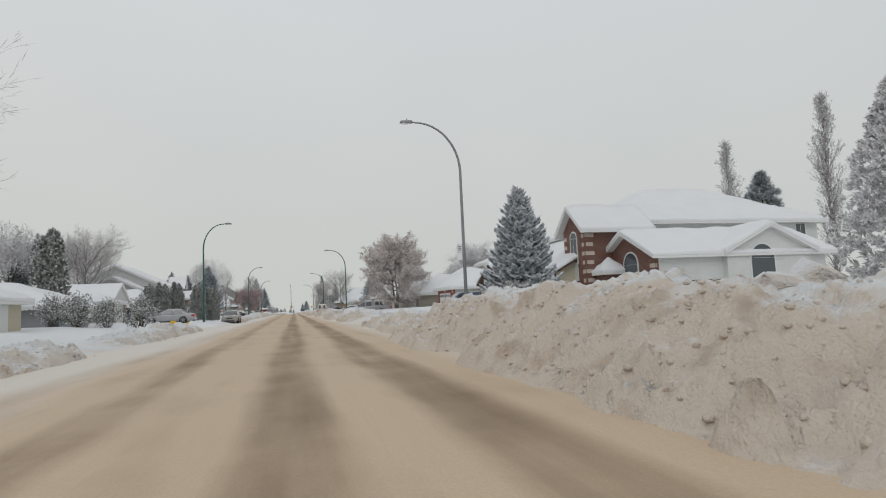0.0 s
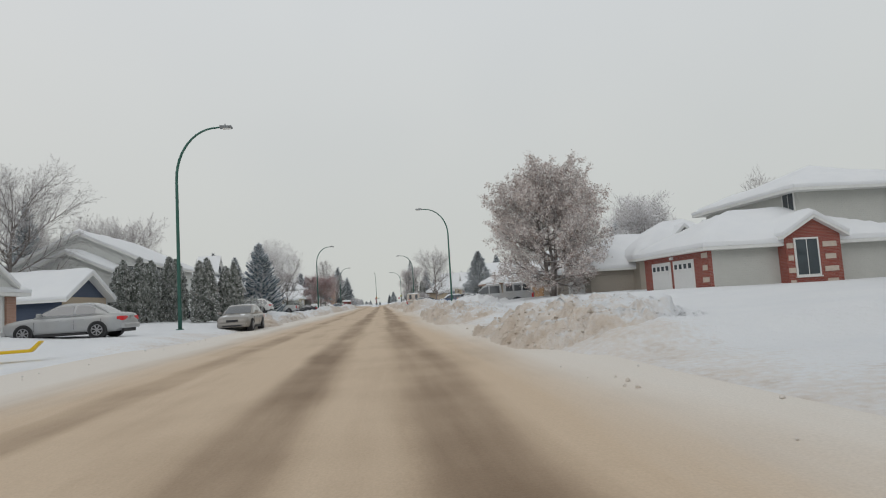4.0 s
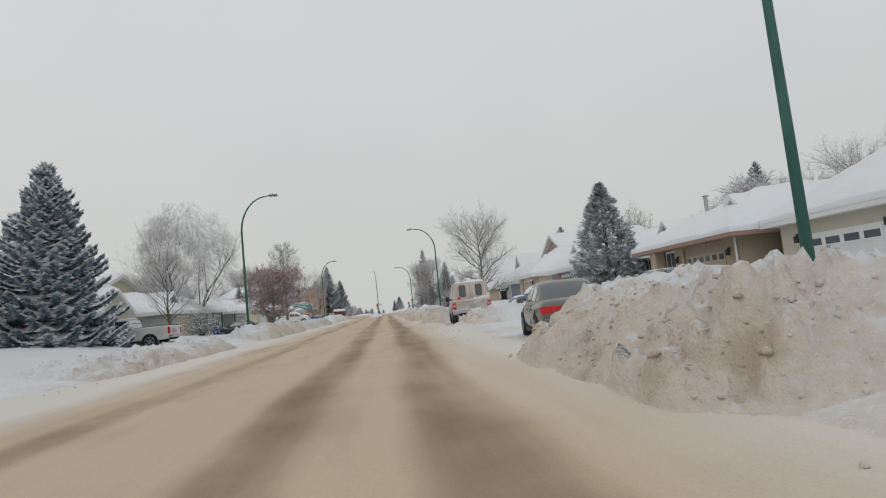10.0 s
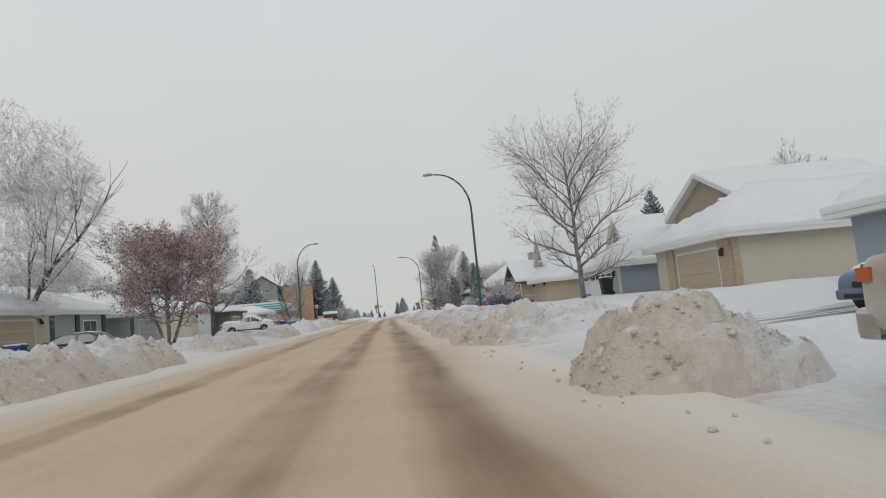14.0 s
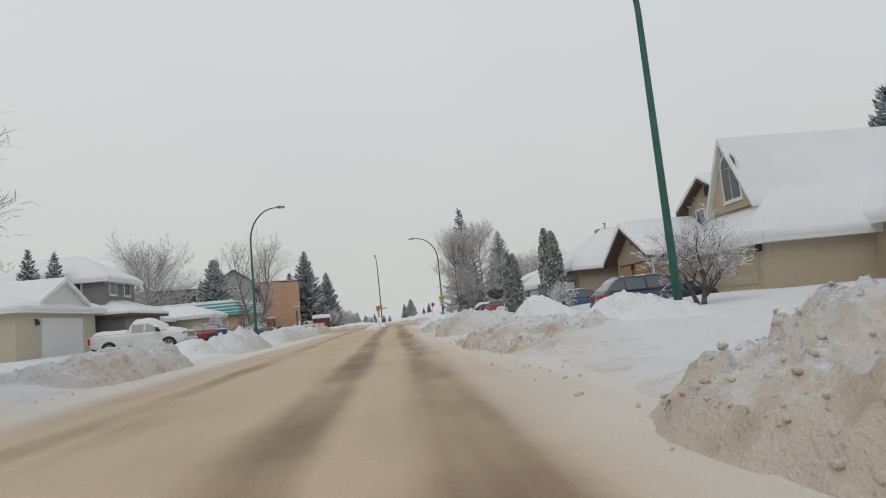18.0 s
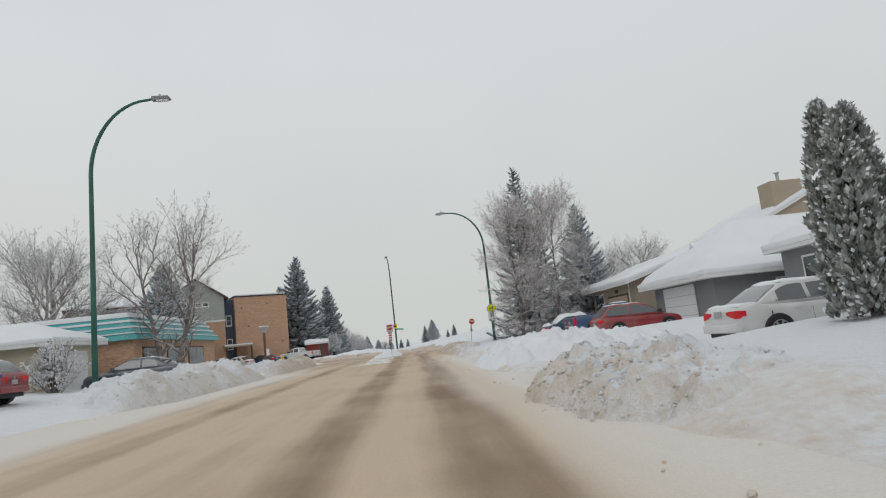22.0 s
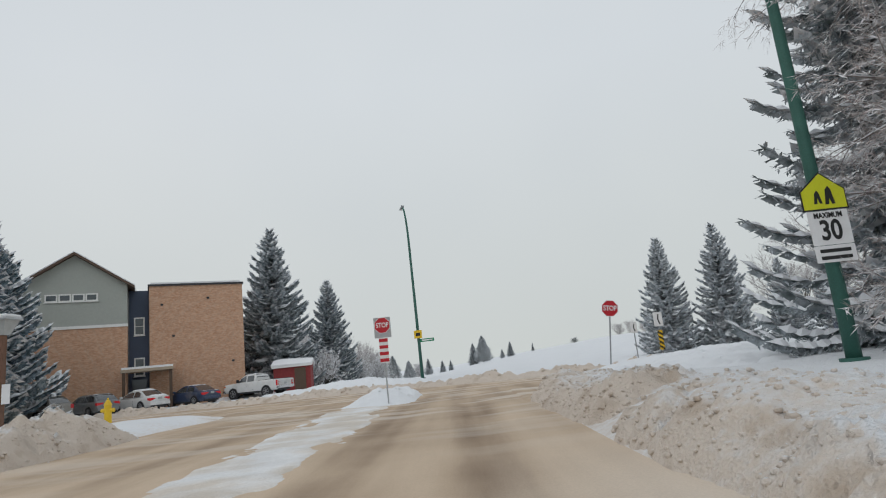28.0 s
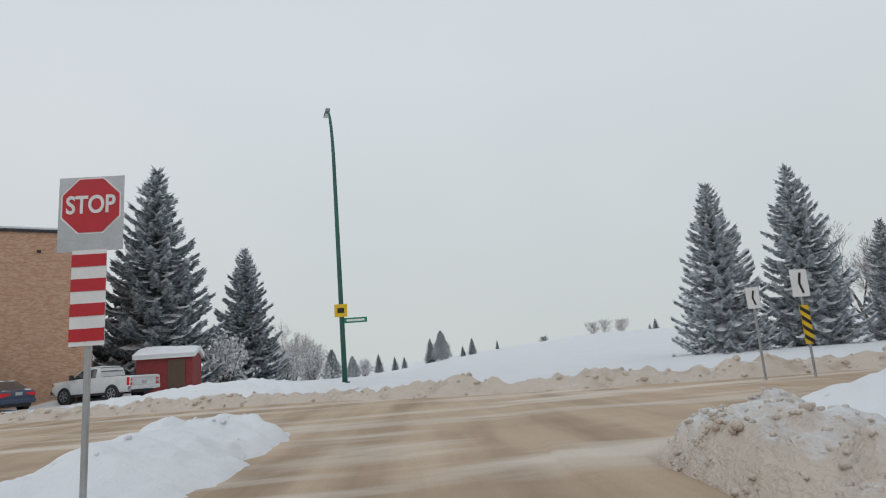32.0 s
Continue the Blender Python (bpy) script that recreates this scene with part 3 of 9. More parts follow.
def crumble(bank, z, x0, x1, y0, y1, seed, per=95, material=None):
    """Chunks broken off by the plough, one crumbled layer."""
    rg = random.Random(seed)
    s = Shape()
    for k in range(int((y1 - y0) * per)):
        side = rg.random() ** 1.2
        cx = (x0 + (x1 - x0) * (0.08 + 0.7 * side)) if x0 > -1 else (x1 - (x1 - x0) * (0.08 + 0.7 * side))
        cy = rg.uniform(y0 + 0.6, y1 - 0.6)
        cz = z(cx, cy)
        if cz < ground_z(cx, cy) + 0.02:
            continue
        r = rg.triangular(0.012, 0.06, 0.022)
        i = len(s.v)
        turn = Matrix.Rotation(rg.uniform(0, 6.28), 3, Vector((rg.uniform(-1, 1), rg.uniform(-1, 1), rg.uniform(-1, 1))).normalized())
        for v in CHUNK_V:
            q = turn @ (v * (r * rg.uniform(0.75, 1.2)))
            s.v.append((cx + q.x, cy + q.y, cz - 0.25 * r + q.z * 0.7))
        s.f += [tuple(i + j for j in f) for f in CHUNK_F]
    part("crumble", s, material or BANK, bank, "crumbled chunks of snow" if material else "crumbled chunks of sandy snow", smooth=True)["kind"] = "stuff"


def clod_mesh(seed):
    bm = bmesh.new()
    bmesh.ops.create_icosphere(bm, subdivisions=2, radius=1.0)
    for v in bm.verts:
        v.co *= 1 + 0.7 * noise.noise(v.co * 1.3 + Vector((seed, 0, 0))) + 0.4 * noise.noise(v.co * 3.1 + Vector((0, seed, 0)))
    me = bpy.data.meshes.new("snow_block")
    bm.to_mesh(me)
    bm.free()
    me.materials.append(BANK)
    me.shade_smooth()
    return me


chunk = bmesh.new()
bmesh.ops.create_icosphere(chunk, subdivisions=1, radius=1.0)
CHUNK_V, CHUNK_F = [v.co.copy() for v in chunk.verts], [[v.index for v in f.verts] for f in chunk.faces]
chunk.free()
HEAPS_R = [(3.1, 9.2, -8, 12, 1.3), (3.2, 10.5, 11, 21.5, 1.35), (4.0, 10.0, 20.5, 29.5, 0.8), (4.2, 8.6, 28.5, 37.5, 0.52), (4.1, 9.0, 45.5, 54, 0.85), (3.9, 9.0, 59, 71, 0.8), (4.3, 9.0, 70.5, 79.6, 0.7), (4.1, 9.6, 92.4, 101.6, 1.25),
           (5.2, 10, 113.4, 117.4, 0.85), (4.3, 7.4, 126, 129.5, 0.9)]
HEAPS_FAR_R = [(4.0, 9.8, 134.5, 147.5, 0.86), (4.2, 9.6, 148.6, 156.5, 0.95), (4.3, 9.0, 162, 171.4, 0.52),
           (4.3, 9.0, 175.4, 180.4, 1.08), (4.2, 7.8, 183.5, 190, 0.62), (4.9, 9.6, 209.5, 214.5, 0.55), (4.9, 8.2, 215, 222.5, 0.70), (4.9, 7.7, 221.0, 231.0, 0.56)]
HEAPS_L = [(-8.5, -4.6, 4, 20, 0.52), (-8.0, -4.8, 24, 44, 0.5), (-7.6, -4.2, 72.2, 78, 0.75), (-8.4, -4.8, 80, 98, 0.5), (-8.6, -4.6, 105, 121, 0.55), (-8.8, -4.4, 127, 145, 1.0), (-8.8, -4.6, 150, 158, 0.85),
           (-8.8, -4.5, 166, 175, 1.0), (-8.8, -4.4, 181, 189.5, 1.1), (-8.6, -4.5, 195.5, 212, 1.1), (-8.6, -4.6, 213, 231, 0.8)]
for k, (a, b, c, d, h) in enumerate(HEAPS_R + HEAPS_FAR_R + HEAPS_L):
    heap(a, b, c, d, h, 11.3 * k + 5, 0.6 if c > 190 and a > 0 else 1.0)
block = part("snow_block", clod_mesh(7.4), None, next(o for o in bpy.data.objects if o.name == "snow_bank"), "large broken block of ploughed snow")
block.matrix_basis = pose(6.1, 4.75, 1.07, 0, 12, 35) @ Matrix.Diagonal((0.66, 0.5, 0.27, 1))
heap(-1.2, 2.3, 232.8, 240.0, 0.42, 77.7, 0.5, SNOW)
heap(-9, 2.4, 249.4, 254.5, 0.8, 91.1, 0.4, SNOW)
heap(5.8, 8.2, 229.0, 235.4, 0.50, 63.3, 0.7)
heap(7.0, 14.5, 224.0, 237.0, 0.74, 41.3, 0.4, SNOW)
heap(4.6, 11, 193.6, 203, 0.9, 27.1, 0.9, SNOW)
heap(4.9, 9.5, 98.2, 102.2, 1.05, 29.9, 0.8, SNOW)
heap(6.6, 12.0, 78.6, 82.7, 1.15, 43.1, 0.7, SNOW)
heap(7.2, 10.5, 162.0, 167.7, 1.4, 33.9, 0.6, SNOW)
heap(6.8, 9.9, 169.8, 174.2, 1.4, 35.9, 0.6, SNOW)
heap(7.4, 11.0, 32.6, 37.6, 1.0, 37.9, 0.6, SNOW)
heap(-11.2, -8.2, 184.0, 190.6, 1.0, 45.7, 0.4, SNOW)
heap(8.6, 16.8, 91.5, 98.2, 1.2, 39.9, 0.4, SNOW)


def far_ridge():
    """The low sandy ridge that the plough left along the far side of the cross street."""
    s = Shape()
    s.grid(steps(-22, 45, 0.16), steps(0, 1, 0.06), lambda x, v: 0.0)
    s.v = [(x, cross_edge(x) - 0.3 + 1.6 * v + 0.4 * fnoise(x, 0, 0.4, 8),
            0.42 * math.sin(math.pi * min(1.0, v * 1.1)) * (0.75 + 0.5 * fnoise(x, v, 0.5, 6)) + 0.3 * v + (0.45 - noise.voronoi(Vector((x * 2.2, v * 5.0, 3.0)))[0][0]) * 0.4 * math.sin(math.pi * v) - 0.08)
           for x, v, _ in s.v]
    ridge = lone("snow_ridge", s, SANDY, "low ridge of sandy ploughed snow along the cross street", "snow bank", group="snow banks along the road", smooth=True)
    rg, c = random.Random(12), Shape()
    for k in range(900):
        x, y, z = rg.choice(s.v)
        i, r = len(c.v), rg.triangular(0.03, 0.13, 0.05)
        turn = Matrix.Rotation(rg.uniform(0, 6.28), 3, Vector((rg.uniform(-1, 1), rg.uniform(-1, 1), rg.uniform(-1, 1))).normalized())
        for v in CHUNK_V:
            q = turn @ (v * (r * rg.uniform(0.75, 1.2)))
            c.v.append((x + q.x, y + q.y, z + q.z * 0.8))
        c.f += [tuple(i + j for j in f) for f in CHUNK_F]
    part("crumble", c, SANDY, ridge, "crumbled chunks of sandy snow")["kind"] = "stuff"


far_ridge()

DRIVE = mat("snowy_asphalt", (0.25, 0.245, 0.24), 0.95, var=0.25, scale=1.0, bump=0.6, spec=0.1, color2=(0.70, 0.71, 0.72), mix2=(0.38, 0.54))
dn, dl = DRIVE.node_tree.nodes, DRIVE.node_tree.links
streak = dn.new("ShaderNodeMapping")
streak.inputs["Scale"].default_value = (0.7, 4.6, 1.0)
dl.new(next(k for k in dn if k.type == "NEW_GEOMETRY").outputs["Position"], streak.inputs["Vector"])
for k in dn:
    if k.type == "TEX_NOISE" and k.inputs["Scale"].default_value < 2:
        dl.new(streak.outputs["Vector"], k.inputs["Vector"])
for a, b, x0, x1 in ((83.0, 90.8, 5.4, 16.9), (38.8, 44.6, 9.5, 17.2), (129.4, 134.6, 9, 16)):
    lone("driveway", Shape().grid(steps(x0, x1, 0.5), steps(a, b, 0.4), lambda x, y: ground_z(x, y) + 0.05 - 0.16 * (1 - smooth(0.0, 0.7, min(x - x0, x1 - x, y - a, b - y) + 0.5 * fnoise(x, y, 0.8)))), DRIVE, "asphalt driveway partly cleared of snow", "driveway", kind="structure", group="driveways", smooth=True)

# ---- kinds of things ----
POLE_GREEN = mat("pole_green", (0.04, 0.125, 0.10), 0.6, var=0.25, scale=2.0, metal=0.0)
POLE_GREY = mat("pole_grey", (0.25, 0.26, 0.27), 0.45, metal=0.6)
STEEL = mat("galvanised_steel", (0.42, 0.43, 0.44), 0.45, metal=0.7)


def street_lamp(x, y, side, height=11.1, arm=3.05, material=POLE_GREEN, label="tall dark green street lamp with a curved arm", rz=None, lean=0.0):
    """side: -1 when the arm reaches to -x."""
    z0 = ground_z(x, y) - 0.1
    t = thing("street_lamp", x, y, z0, label, "street lamp", "street lamps along the road", rz=(180 if side > 0 else 0) if rz is None else rz)
    if lean:
        t.matrix_basis = pose(x, y, z0, 0, lean, 0) @ pose(0, 0, 0, 0, 0, rz)
    h = height - z0
    pts = [(0, 0, 0), (0, 0, h * 0.35), (0, 0, h - 2.9)]
    rad = [0.105, 0.09, 0.075]
    for k in range(1, 13):
        a = math.pi / 2 * k / 12
        pts.append((-arm * 0.8 * (1 - math.cos(a)), 0, h - 2.9 + 2.75 * math.sin(a)))
        rad.append(0.075 - 0.028 * k / 12)
    pts.append((-arm + 0.35, 0, h - 0.12))
    rad.append(0.042)
    part("pole", Shape().path(pts, rad, 10), material, t, smooth=True)
    part("base_plate", Shape().disc((0, 0, 0.02), 0.19, 0.12, 16, 2), material, t)
    s = Shape()
    s.prism([(-arm - 0.32, -0.10, h - 0.2), (-arm + 0.38, -0.13, h - 0.2), (-arm + 0.38, -0.1, h - 0.03), (-arm - 0.25, -0.07, h - 0.06)], (0, 0.2, 0))
    part("lamp_head", bevelled(s.mesh("lamp_head", POLE_GREY), 0.03), None, t, "grey cobra-head luminaire")
    part("lens", Shape().box(-arm - 0.22, -arm + 0.2, -0.075, 0.075, h - 0.24, h - 0.195), TRIM, t, "pale glass lens")
    part("photocell", Shape().disc((-arm + 0.1, 0, h - 0.04), 0.04, 0.09, 10, 2), STEEL, t)
    return t


def slab_roof(parent, x0, x1, y0, y1, z, rise, axis, ov=0.45, trim=TRIM, snow=0.34, seed=1.0, ends=(1, 1)):
    """A gable or hip roof with its load of snow. axis: 'x' or 'y' for a ridge that way, 'hip' for hips on all sides. z: eave height."""
    X0, X1, Y0, Y1 = x0 - ov, x1 + ov, y0 - ov, y1 + ov
    if axis == "x":
        half, slope = (Y1 - Y0) / 2, rise / ((y1 - y0) / 2)
    elif axis == "y":
        half, slope = (X1 - X0) / 2, rise / ((x1 - x0) / 2)
    else:
        half, slope = min(X1 - X0, Y1 - Y0) / 2, rise / (min(x1 - x0, y1 - y0) / 2)
    low = z - slope * ov

    def top(x, y):
        if axis == "x":
            d = half - abs(y - (Y0 + Y1) / 2)
        elif axis == "y":
            d = half - abs(x - (X0 + X1) / 2)
        else:
            d = min(x - X0, X1 - x, y - Y0, Y1 - y)
        return low + slope * max(0.0, d)

    t = 0.16
    s = Shape()
    xm, ym = (X0 + X1) / 2, (Y0 + Y1) / 2
    if axis == "x":
        for ya in (Y0, Y1):
            s.prism([(X0, ya, low - t), (X1, ya, low - t), (X1, ym, top(xm, ym) - t), (X0, ym, top(xm, ym) - t)], (0, 0, t))
    elif axis == "y":
        for xa in (X0, X1):
            s.prism([(xa, Y0, low - t), (xa, Y1, low - t), (xm, Y1, top(xm, ym) - t), (xm, Y0, top(xm, ym) - t)], (0, 0, t))
    else:
        ridge_h = top(xm, ym)
        if X1 - X0 > Y1 - Y0:
            r = [(X0 + half, ym, ridge_h), (X1 - half, ym, ridge_h)]
            fs = ((4, 5, 9, 8), (6, 7, 8, 9), (5, 6, 9), (7, 4, 8))
        else:
            r = [(xm, Y0 + half, ridge_h), (xm, Y1 - half, ridge_h)]
            fs = ((4, 5, 8), (6, 7, 9), (5, 6, 9, 8), (7, 4, 8, 9))
        b = [(X0, Y0), (X1, Y0), (X1, Y1), (X0, Y1)]
        s.v = [(*p, low - t) for p in b] + [(*p, low) for p in b] + r
        s.f = [(3, 2, 1, 0)] + [(k, (k + 1) % 4, 4 + (k + 1) % 4, 4 + k) for k in range(4)] + list(fs)
    part("roof", s, trim, parent)
    if snow:
        g, m = Shape(), 0.03
        xs, ys = steps(X0 - m, X1 + m, 0.45), steps(Y0 - m, Y1 + m, 0.45)
        if len(xs) % 2 == 0:
            xs = [X0 - m + (X1 - X0 + 2 * m) * k / len(xs) for k in range(len(xs) + 1)]
        if len(ys) % 2 == 0:
            ys = [Y0 - m + (Y1 - Y0 + 2 * m) * k / len(ys) for k in range(len(ys) + 1)]
        # an extra ring close to the rim rounds the edge of the snow
        xs = [xs[0], xs[0] + 0.09] + xs[1:-1] + [xs[-1] - 0.09, xs[-1]]
        ys = [ys[0], ys[0] + 0.09] + ys[1:-1] + [ys[-1] - 0.09, ys[-1]]

        def snow_z(x, y):
            e = min(x - X0 + m, X1 + m - x, y - Y0 + m, Y1 + m - y)
            th = snow * (0.55 + 0.45 * smooth(0.0, 0.5, e)) * (0.95 + 0.35 * fnoise(x, y, 0.5, seed))
            return top(x, y) + max(0.05, th)

        g.grid(xs, ys, snow_z)
        nx, ny = len(xs), len(ys)
        rim = list(range(nx)) + [k * nx + nx - 1 for k in range(1, ny)] + [(ny - 1) * nx + k for k in range(nx - 2, -1, -1)] + [k * nx for k in range(ny - 2, 0, -1)]
        i0 = len(g.v)
        for k in rim:
            x, y, _ = g.v[k]
            g.v.append((min(X1, max(X0, x)), min(Y1, max(Y0, y)), top(x, y) + 0.012))
        n = len(rim)
        g.f += [(rim[(k + 1) % n], rim[k], i0 + k, i0 + (k + 1) % n) for k in range(n)]
        part("roof_snow", g, SNOW, parent, "thick cap of clean snow", smooth=True)
    return top


def walls(parent, x0, x1, y0, y1, z0, z1, material, gable=None, rise=0.0, name="wall", label=""):
    """Four walls, with gable ends where the ridge runs along gable ('x' or 'y')."""
    th = 0.2
    for side in range(4):
        s = Shape()
        if side < 2:
            xa = x0 if side == 0 else x1 - th
            poly = [(xa, y0, z0), (xa, y1, z0), (xa, y1, z1)] + ([(xa, (y0 + y1) / 2, z1 + rise)] if gable == "x" else []) + [(xa, y0, z1)]
            s.prism(poly, (th, 0, 0))
        else:
            ya = y0 if side == 2 else y1 - th
            poly = [(x0 + th, ya, z0), (x1 - th, ya, z0), (x1 - th, ya, z1)] + ([((x0 + x1) / 2, ya, z1 + rise)] if gable == "y" else []) + [(x0 + th, ya, z1)]
            s.prism(poly, (0, th, 0))
        part(name, s, material[side] if isinstance(material, tuple) else material, parent, label)


def on_wall(face, at, u0, u1, z0, z1, d0, d1):
    """A box on a wall plane. face: '-x', '-y', '+x' or '+y', the way the wall looks; u: along the wall."""
    k = -1 if face[0] == "-" else 1
    a, b = sorted((at + k * d0, at + k * d1))
    return (a, b, u0, u1, z0, z1) if face[1] == "x" else (u0, u1, a, b, z0, z1)


def window(parent, face, at, u0, u1, z0, z1, mull=1, rails=0, frame=TRIM, arch=False):
    w = part("window", Shape().box(*on_wall(face, at, u0 - 0.07, u1 + 0.07, z0 - 0.07, z1 + (0.07 if not arch else 0), 0.0, 0.05)), frame, parent)
    n = mull + 1
    for k in range(n):
        a, b = u0 + (u1 - u0) * k / n + 0.025, u0 + (u1 - u0) * (k + 1) / n - 0.025
        for r in range(rails + 1):
            c, d = z0 + (z1 - z0) * r / (rails + 1) + 0.02, z0 + (z1 - z0) * (r + 1) / (rails + 1) - 0.02
            part("pane", Shape().box(*on_wall(face, at, a, b, c, d, 0.03, 0.06)), GLASS, w)
    part("sill", Shape().box(*on_wall(face, at, u0 - 0.12, u1 + 0.12, z0 - 0.13, z0 - 0.07, 0.0, 0.1)), frame, w)
    if arch:
        um, r = (u0 + u1) / 2, (u1 - u0) / 2
        for nm, rr, m, da, db in (("arch_frame", r + 0.07, frame, 0.0, 0.05), ("arch_pane", r - 0.03, GLASS, 0.03, 0.06)):
            s = Shape()
            k = -1 if face[0] == "-" else 1
            pl = []
            for j in range(13):
                a = math.pi * j / 12
                u, z = um + rr * math.cos(a), z1 + rr * math.sin(a)
                pl.append((at + k * da, u, z) if face[1] == "x" else (u, at + k * da, z))
            s.prism(pl, (k * (db - da), 0, 0) if face[1] == "x" else (0, k * (db - da), 0))
            part(nm, s, m, w)
    return w


def garage_door(parent, face, at, u0, u1, z0, z1, material=DOOR_WHITE, frame=TRIM, lights=False, rows=4, cols=4):
    g = part("garage_door", Shape().box(*on_wall(face, at, u0 - 0.1, u1 + 0.1, z0, z1 + 0.1, 0.0, 0.03)), frame, parent, "sectional garage door")
    for r in range(rows):
        a, b = z0 + (z1 - z0) * r / rows + 0.008, z0 + (z1 - z0) * (r + 1) / rows - 0.008
        p = part("panel", Shape().box(*on_wall(face, at, u0, u1, a, b, 0.03, 0.055)), material, g)
        for c in range(cols):
            ua, ub = u0 + (u1 - u0) * c / cols + 0.1, u0 + (u1 - u0) * (c + 1) / cols - 0.1
            if lights and r == rows - 1:
                part("pane", Shape().box(*on_wall(face, at, ua, ub, a + 0.1, b - 0.1, 0.05, 0.06)), GLASS, p)
    return g


# -- trees --
BARK = mat("bark", (0.10, 0.085, 0.07), 0.9, var=0.3, bump=0.5, color2=(0.3, 0.3, 0.3), mix2=(0.5, 0.75))
def snow_topped(m, amount=0.85):
    """Lays snow on whatever looks up on a material's surface."""
    n, l = m.node_tree.nodes, m.node_tree.links
    b = n["Principled BSDF"]
    geo = next(k for k in n if k.type == "NEW_GEOMETRY")
    sep, r, mx = n.new("ShaderNodeSeparateXYZ"), n.new("ShaderNodeMapRange"), n.new("ShaderNodeMix")
    l.new(geo.outputs["Normal"], sep.inputs[0])
    r.inputs["From Min"].default_value, r.inputs["From Max"].default_value, r.inputs["To Max"].default_value = 0.25, 0.7, amount
    l.new(sep.outputs["Z"], r.inputs["Value"])
    mx.data_type = "RGBA"
    old = b.inputs["Base Color"].links[0].from_socket
    l.new(old, mx.inputs["A"])
    mx.inputs["B"].default_value = (0.80, 0.81, 0.83, 1)
    l.new(r.outputs["Result"], mx.inputs["Factor"])
    l.new(mx.outputs["Result"], b.inputs["Base Color"])
    return m


BARK_PALE_SNOW = snow_topped(mat("pale_far_bark", (0.33, 0.30, 0.285), 0.9, var=0.2, color2=(0.45, 0.43, 0.42), mix2=(0.45, 0.7)))
BARK_SNOW = snow_topped(mat("snow_topped_bark", (0.19, 0.165, 0.15), 0.9, var=0.3, bump=0.4, color2=(0.34, 0.32, 0.31), mix2=(0.45, 0.7)))
FROST = mat("frosted_twigs", (0.54, 0.52, 0.52), 0.9, var=0.25, island=0.6, color2=(0.32, 0.29, 0.28), mix2=(0.45, 0.6))
FROST_WHITE = mat("hoar_frost", (0.74, 0.73, 0.74), 0.9, var=0.2, island=0.5, color2=(0.36, 0.33, 0.32), mix2=(0.5, 0.65))
NEEDLE = mat("spruce_needles", (0.155, 0.19, 0.195), 0.85, var=0.4, island=0.8, color2=(0.50, 0.535, 0.57), mix2=(0.38, 0.60))
CEDAR = mat("cedar_leaves", (0.185, 0.205, 0.18), 0.9, var=0.35, island=0.8, color2=(0.48, 0.49, 0.47), mix2=(0.40, 0.60))
LEAF_BROWN = mat("dry_brown_leaves", (0.36, 0.27, 0.23), 0.9, var=0.5, island=1.2, color2=(0.72, 0.67, 0.65), mix2=(0.38, 0.54))
LEAF_RED = mat("frosted_red_berries", (0.26, 0.12, 0.115), 0.9, var=0.5, island=1.1, color2=(0.55, 0.46, 0.47), mix2=(0.43, 0.62))
TWIG_SNOW = mat("branch_snow", (0.80, 0.81, 0.83), 0.8, var=0.06)


def tuft(s, c, d, size, rng, n=3, width=0.34):
    """A few crossed blades about d: a clump of needles or leaves."""
    d = Vector(d).normalized()
    for _ in range(n):
        a = Vector((rng.uniform(-1, 1), rng.uniform(-1, 1), rng.uniform(-0.6, 0.6)))
        side = d.cross(a)
        if side.length < 1e-3:
            continue
        side.normalize()
        tip = Vector(c) + (d + a * 0.55).normalized() * size * rng.uniform(0.7, 1.2)
        w = size * width
        i = len(s.v)
        mid = (Vector(c) + tip) / 2
        s.v += [tuple(c), tuple(mid + side * w), tuple(tip), tuple(mid - side * w)]
        s.f.append((i, i + 1, i + 2, i + 3))


def blade(s, p, d, side, length, width):
    """One slim leaf or twig, a long diamond from p along d."""
    i = len(s.v)
    m, t = p + d * (length * 0.4), p + d * length
    w = side * width
    s.v += [tuple(p), tuple(m + w), tuple(t), tuple(m - w)]
    s.f.append((i, i + 1, i + 2, i + 3))


